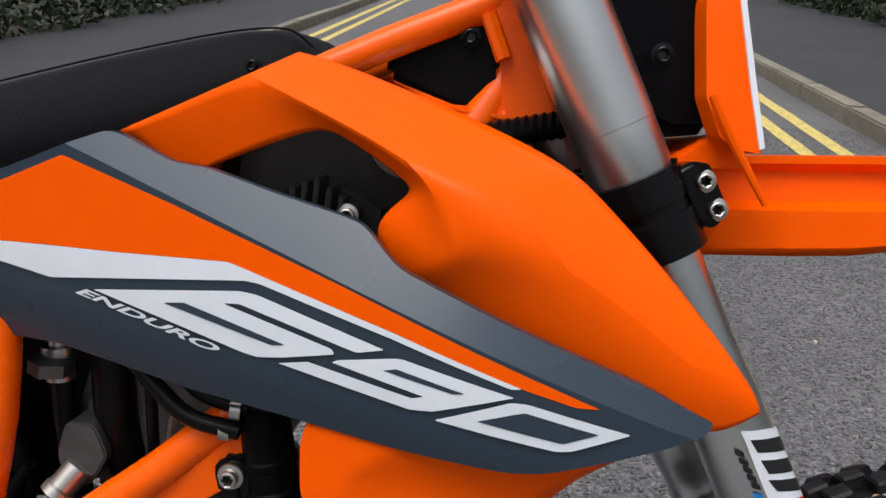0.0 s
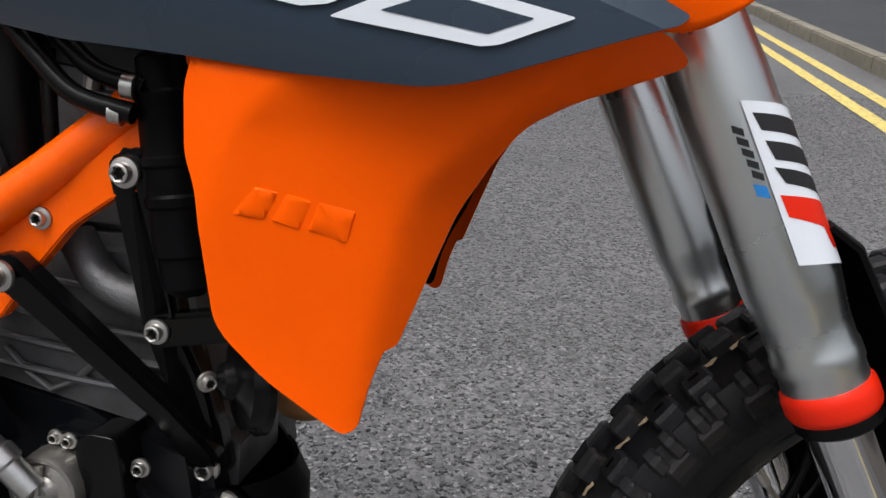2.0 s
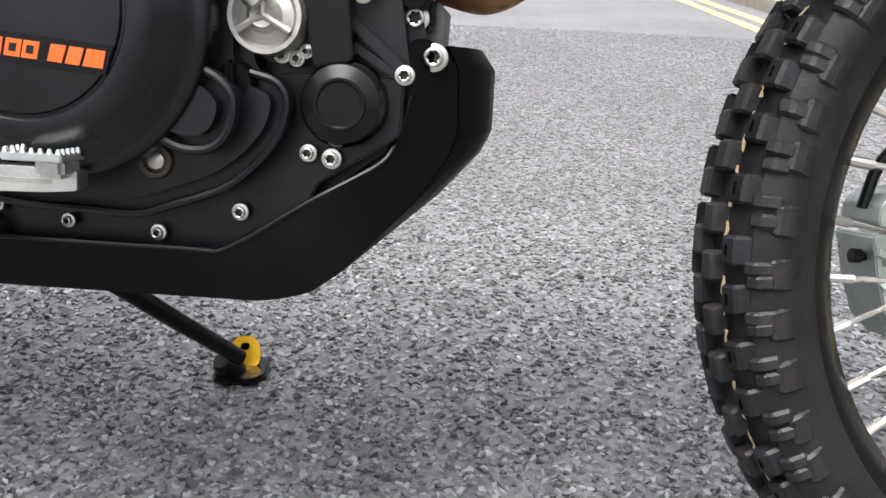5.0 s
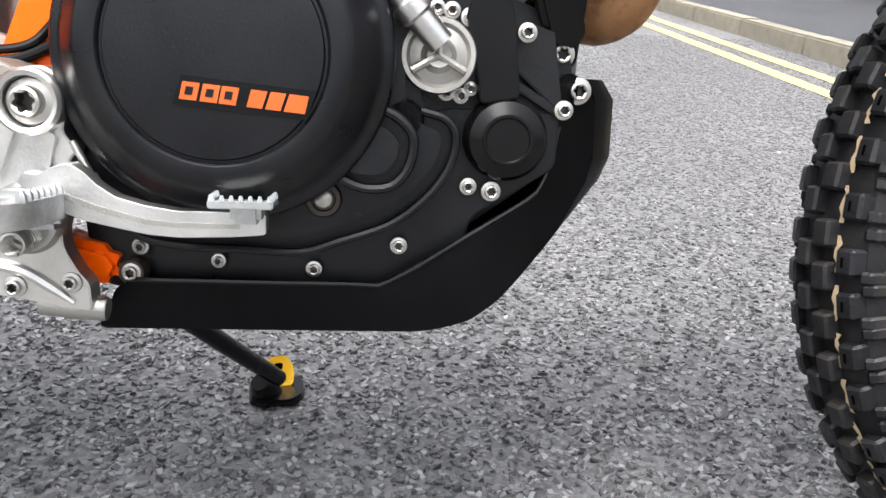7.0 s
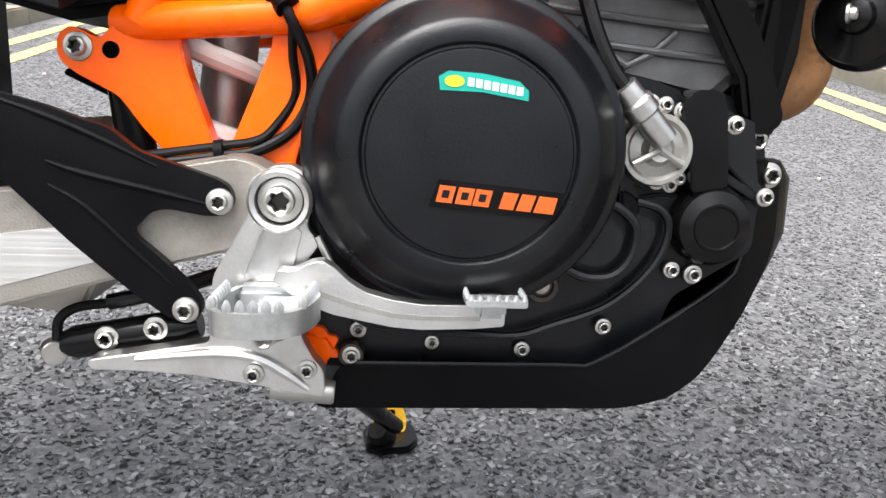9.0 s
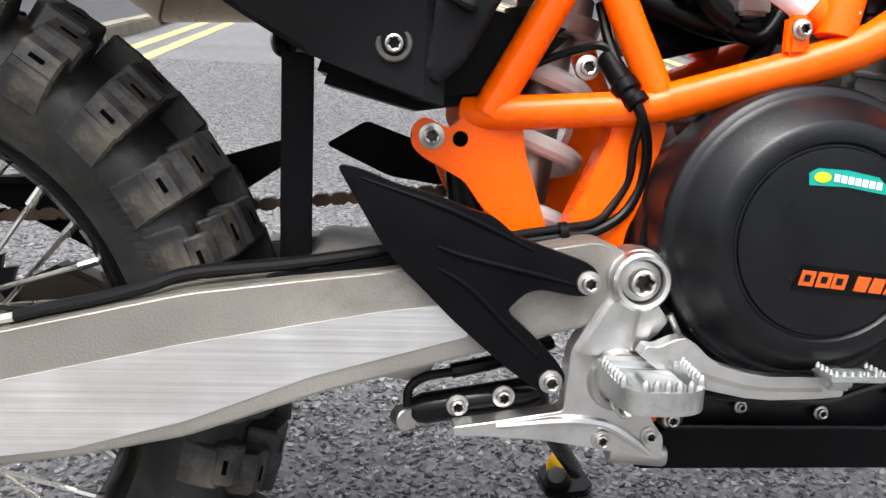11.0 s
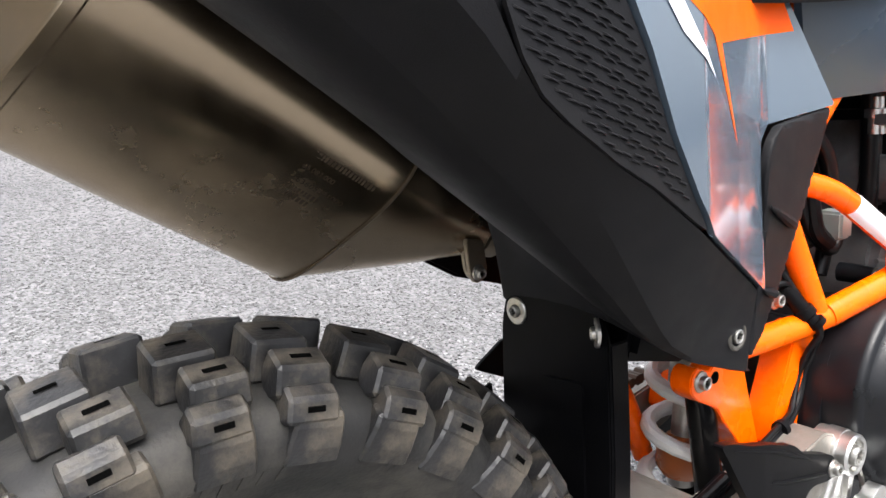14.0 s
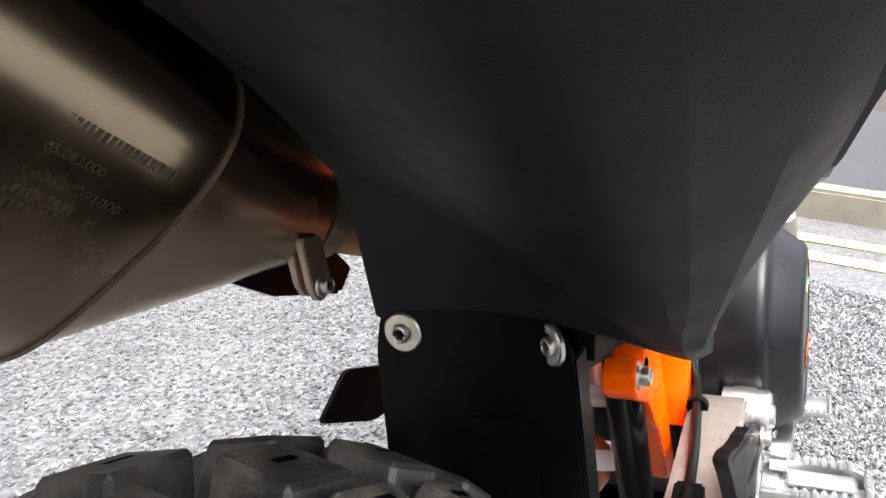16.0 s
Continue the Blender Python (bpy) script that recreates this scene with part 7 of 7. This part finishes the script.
    part("clamp_lug", prism([(0.330, 0.676), (0.334, 0.640), (0.340, 0.630), (0.350, 0.631), (0.356, 0.642), (0.352, 0.672)], 0.118, 0.124, 0.002, 0.004), RUSTD, cl)
    part("clamp_lug", prism([(0.338, 0.676), (0.342, 0.640), (0.348, 0.630), (0.358, 0.631), (0.364, 0.642), (0.360, 0.672)], 0.134, 0.140, 0.002, 0.004), RUSTD, cl)
    bolt(0.343, 0.114, 0.641, 0.0065, cl)


def lettering(body, parent, place):
    """Stamped characters laid on a curved wall; place() takes 0..1 along and up the line."""
    cu = bpy.data.curves.new("stamp", "FONT")
    cu.body = body
    tmp = new("stamp", cu)
    me = bpy.data.meshes.new_from_object(tmp.evaluated_get(bpy.context.evaluated_depsgraph_get()))
    bpy.data.objects.remove(tmp)
    xs, ys = [v.co.x for v in me.vertices], [v.co.y for v in me.vertices]
    for v in me.vertices:
        v.co = place((v.co.x - min(xs)) / (max(xs) - min(xs)), (v.co.y - min(ys)) / (max(ys) - min(ys)))
    me.materials.clear()
    me.materials.append(WELD)
    ob = new("stamped_number", me)
    ob.parent = parent
    ob["label"] = "dark stamped part number"


silencer()
bp("inner_fender", prism([(0.36, 0.585), (0.44, 0.565), (0.50, 0.575), (0.56, 0.63), (0.46, 0.65), (0.38, 0.64)], -0.055, 0.06, 0.008), BLACKP, "black plastic under the tail")
bp("exhaust_bracket", prism([(0.305, 0.655), (0.352, 0.628), (0.43, 0.604), (0.45, 0.62), (0.40, 0.67), (0.34, 0.675)], 0.162, 0.172, 0.003), BLACKP, "black exhaust bracket")
bp("chain_guard", join(block(-0.085, 0.30, 0.055, 0.09, 0.484, 0.490, 0.002), prism([(0.05, 0.487), (0.28, 0.50), (0.36, 0.52), (0.36, 0.50), (0.26, 0.44), (0.21, 0.40), (0.185, 0.41)], 0.088, 0.094, 0.002)), BLACKP, "black plastic chain guard", pose(0, 0, 0, 0, -3, 0))
bp("chain_guide", prism([(0.09, 0.40), (0.13, 0.42), (0.19, 0.39), (0.20, 0.33), (0.14, 0.31), (0.10, 0.34)], 0.055, 0.09, 0.005), BROWNR, "dirty dark chain guide")
bp("splash_plate", prism([(0.357, 0.530), (0.398, 0.555), (0.469, 0.530), (0.505, 0.488), (0.422, 0.500)], 0.145, 0.150, 0.0015, 0.006), BLACKP, "black inner splash plate")

# ---- side stand ----
bp("side_stand", tube([(0.575, 0.105, 0.30), (0.60, 0.16, 0.235), (0.685, 0.325, 0.098)], [0.014, 0.0115, 0.0105], 14, 2), BLACKG, "black steel side stand leg")
WI = BIKE.inverted()
foot_at = WI @ Vector((-0.455, 0.775, 0.0))
FOOT = Matrix.Translation(foot_at) @ WI.to_3x3().to_4x4() @ pose(0, 0, 0, 0, 0, 12)


def flat_prism(prof, z0, z1, bev):
    bm = prism(prof, z0, z1, bev, 0.006)
    for v in bm.verts:
        v.co = (v.co.x, v.co.z, v.co.y)
    return bm


sf = bp("stand_foot", flat_prism([(-0.035, -0.03), (-0.02, -0.04), (0.02, -0.04), (0.035, -0.025), (0.035, 0.015), (0.015, 0.03), (-0.02, 0.03), (-0.035, 0.01)], 0.001, 0.012, 0.003), BLACKG, "black stand foot on the asphalt", FOOT)
UPT = pose(0.006, 0.004, 0.010, 58, 0, 0)
part("yellow_plate", flat_prism([(-0.030, -0.006), (0.012, -0.006), (0.018, 0.008), (0.016, 0.026), (0.006, 0.038), (-0.014, 0.036), (-0.028, 0.018)], 0.002, 0.007, 0.001), GOLD, sf, "yellow anodised stand plate", UPT)
part("collar", spin([(0, 0.02), (0.02, 0.017), (0.03, 0.012)], (-0.012, -0.012, 0.008), (-0.03, -0.04, 0.06), 18), BLACKG, sf)
# Flat black patch paints the shade in the plate's opening.
part("opening", flat_prism([(-0.010, 0.018), (0.002, 0.018), (0.004, 0.028), (-0.008, 0.028)], 0.0072, 0.0076, 0), HOLE, sf, "", UPT)
# ---- front brake on the far side ----
fc2 = bp("front_caliper", join(prism([(1.317, 0.362), (1.318, 0.380), (1.330, 0.392), (1.360, 0.396), (1.378, 0.384), (1.377, 0.366), (1.350, 0.357)], 0.045, 0.10, 0.008, 0.005, 3), prism([(1.313, 0.356), (1.345, 0.352), (1.395, 0.352), (1.399, 0.310), (1.398, 0.283), (1.378, 0.270), (1.355, 0.264), (1.335, 0.282), (1.322, 0.318)], 0.045, 0.10, 0.008, 0.006, 3)), CALIP, "silver front brake caliper", TURNED)
part("raised_face", prism([(1.324, 0.347), (1.372, 0.348), (1.386, 0.330), (1.366, 0.308), (1.334, 0.306)], 0.037, 0.048, 0.005, 0.004), CALIP, fc2)
part("raised_face", prism([(1.338, 0.299), (1.372, 0.301), (1.384, 0.288), (1.366, 0.275), (1.348, 0.277)], 0.039, 0.048, 0.004, 0.004), CALIP, fc2)
part("bleed_bolt", spin([(0, 0.006), (0.008, 0.006), (0.009, 0.004), (0.018, 0.004)], (1.306, 0.06, 0.336), (1.34, 0.06, 0.336), 12), BLACKG, fc2)
for p in ([(1.318, 0.341), (1.345, 0.335), (1.385, 0.338)], [(1.325, 0.312), (1.345, 0.322), (1.385, 0.312)], [(1.336, 0.287), (1.360, 0.302), (1.390, 0.298)]):
    part("cast_rib", tube([(x, 0.044, z) for x, z in p], 0.0035, 8, 3), CALIP, fc2)
for z in (0.333, 0.296):
    part("piston_bore", lathe([(0, 0.043), (0.014, 0.043), (0.015, 0.050)], 1.388, z, 20), RUSTD, fc2)
bp("front_brake_hose", tube([(1.39, 0.10, 0.62), (1.40, 0.09, 0.52), (1.37, 0.075, 0.455), (1.330, 0.07, 0.415), (1.316, 0.068, 0.375)], 0.0048, 10), HOSE, "black front brake hose", TURNED)
bp("sensor_cable", tube([(1.40, 0.10, 0.60), (1.41, 0.085, 0.50), (1.375, 0.075, 0.45), (1.36, 0.075, 0.40)], 0.003, 8), HOSE, "thin black sensor cable", TURNED)

# labels on the fork leg, as plain shapes
leg_sticker([(0.762, 104), (0.748, 30), (0.668, 18), (0.681, 104)], WHITE, "fork_label", 0.0274)
for pts in ([(0.755, 97), (0.741, 27), (0.732, 31), (0.746, 94)], [(0.741, 94), (0.727, 30), (0.717, 27), (0.731, 90)], [(0.728, 94), (0.713, 30), (0.703, 25), (0.719, 88)]):
    leg_sticker(pts, INK, "fork_label_shape", 0.0276)
leg_sticker([(0.715, 98), (0.700, 27), (0.676, 25), (0.681, 50), (0.692, 56), (0.704, 97)], RED, "fork_label_shape", 0.0276)
for i in range(5):
    z = 0.753 - i * 0.0056
    leg_sticker([(z, 121 - i), (z - 0.0035, 111 - i), (z - 0.0070, 112 - i), (z - 0.0035, 122 - i)], INK, "fork_label_bar", 0.0276)
leg_sticker([(0.724, 120), (0.721, 108), (0.715, 108), (0.718, 120)], BLUE, "fork_label_shape", 0.0276)

# ---- fallen leaves on the road ----
def fallen_leaf(x, y, turn, size, m):
    bm = bmesh.new()
    out = [(-1.0, 0.0), (-0.6, 0.28), (-0.25, 0.36), (0.0, 0.30), (0.2, 0.42), (0.45, 0.26), (0.7, 0.16), (1.0, 0.0), (0.7, -0.16), (0.45, -0.28), (0.2, -0.40), (0.0, -0.30), (-0.25, -0.34), (-0.6, -0.26)]
    mid = bm.verts.new((0, 0, 0.10))
    ring = [bm.verts.new((a, b, 0.12 + 0.25 * abs(b) + 0.10 * math.sin(3 * a))) for a, b in out]
    for p, q in zip(ring, ring[1:] + ring[:1]):
        bm.faces.new((mid, p, q))
    ob = part("fallen_leaf", bm, m, None, "dry curled brown leaf fallen on the asphalt", pose(x, y, 0.003, 0, 0, turn) @ Matrix.Scale(size, 4))
    ob.modifiers.new("thickness", "SOLIDIFY").thickness = 0.02
    tagged(ob, "dry curled brown leaf fallen on the asphalt", "leaf", group="fallen leaves")


LEAFB = mat("dry_brown_leaf", (0.34, 0.17, 0.08), 0.6, vary=0.35, scale=3)
LEAFP = mat("dry_pale_leaf", (0.48, 0.38, 0.30), 0.6, vary=0.3, scale=3)
for lx, ly, turn, size, m in ((-0.772, 1.519, 20, 0.030, LEAFB), (0.781, 2.217, 75, 0.014, LEAFP), (-2.101, 3.412, 130, 0.022, LEAFP)):
    fallen_leaf(lx, ly, turn, size, m)
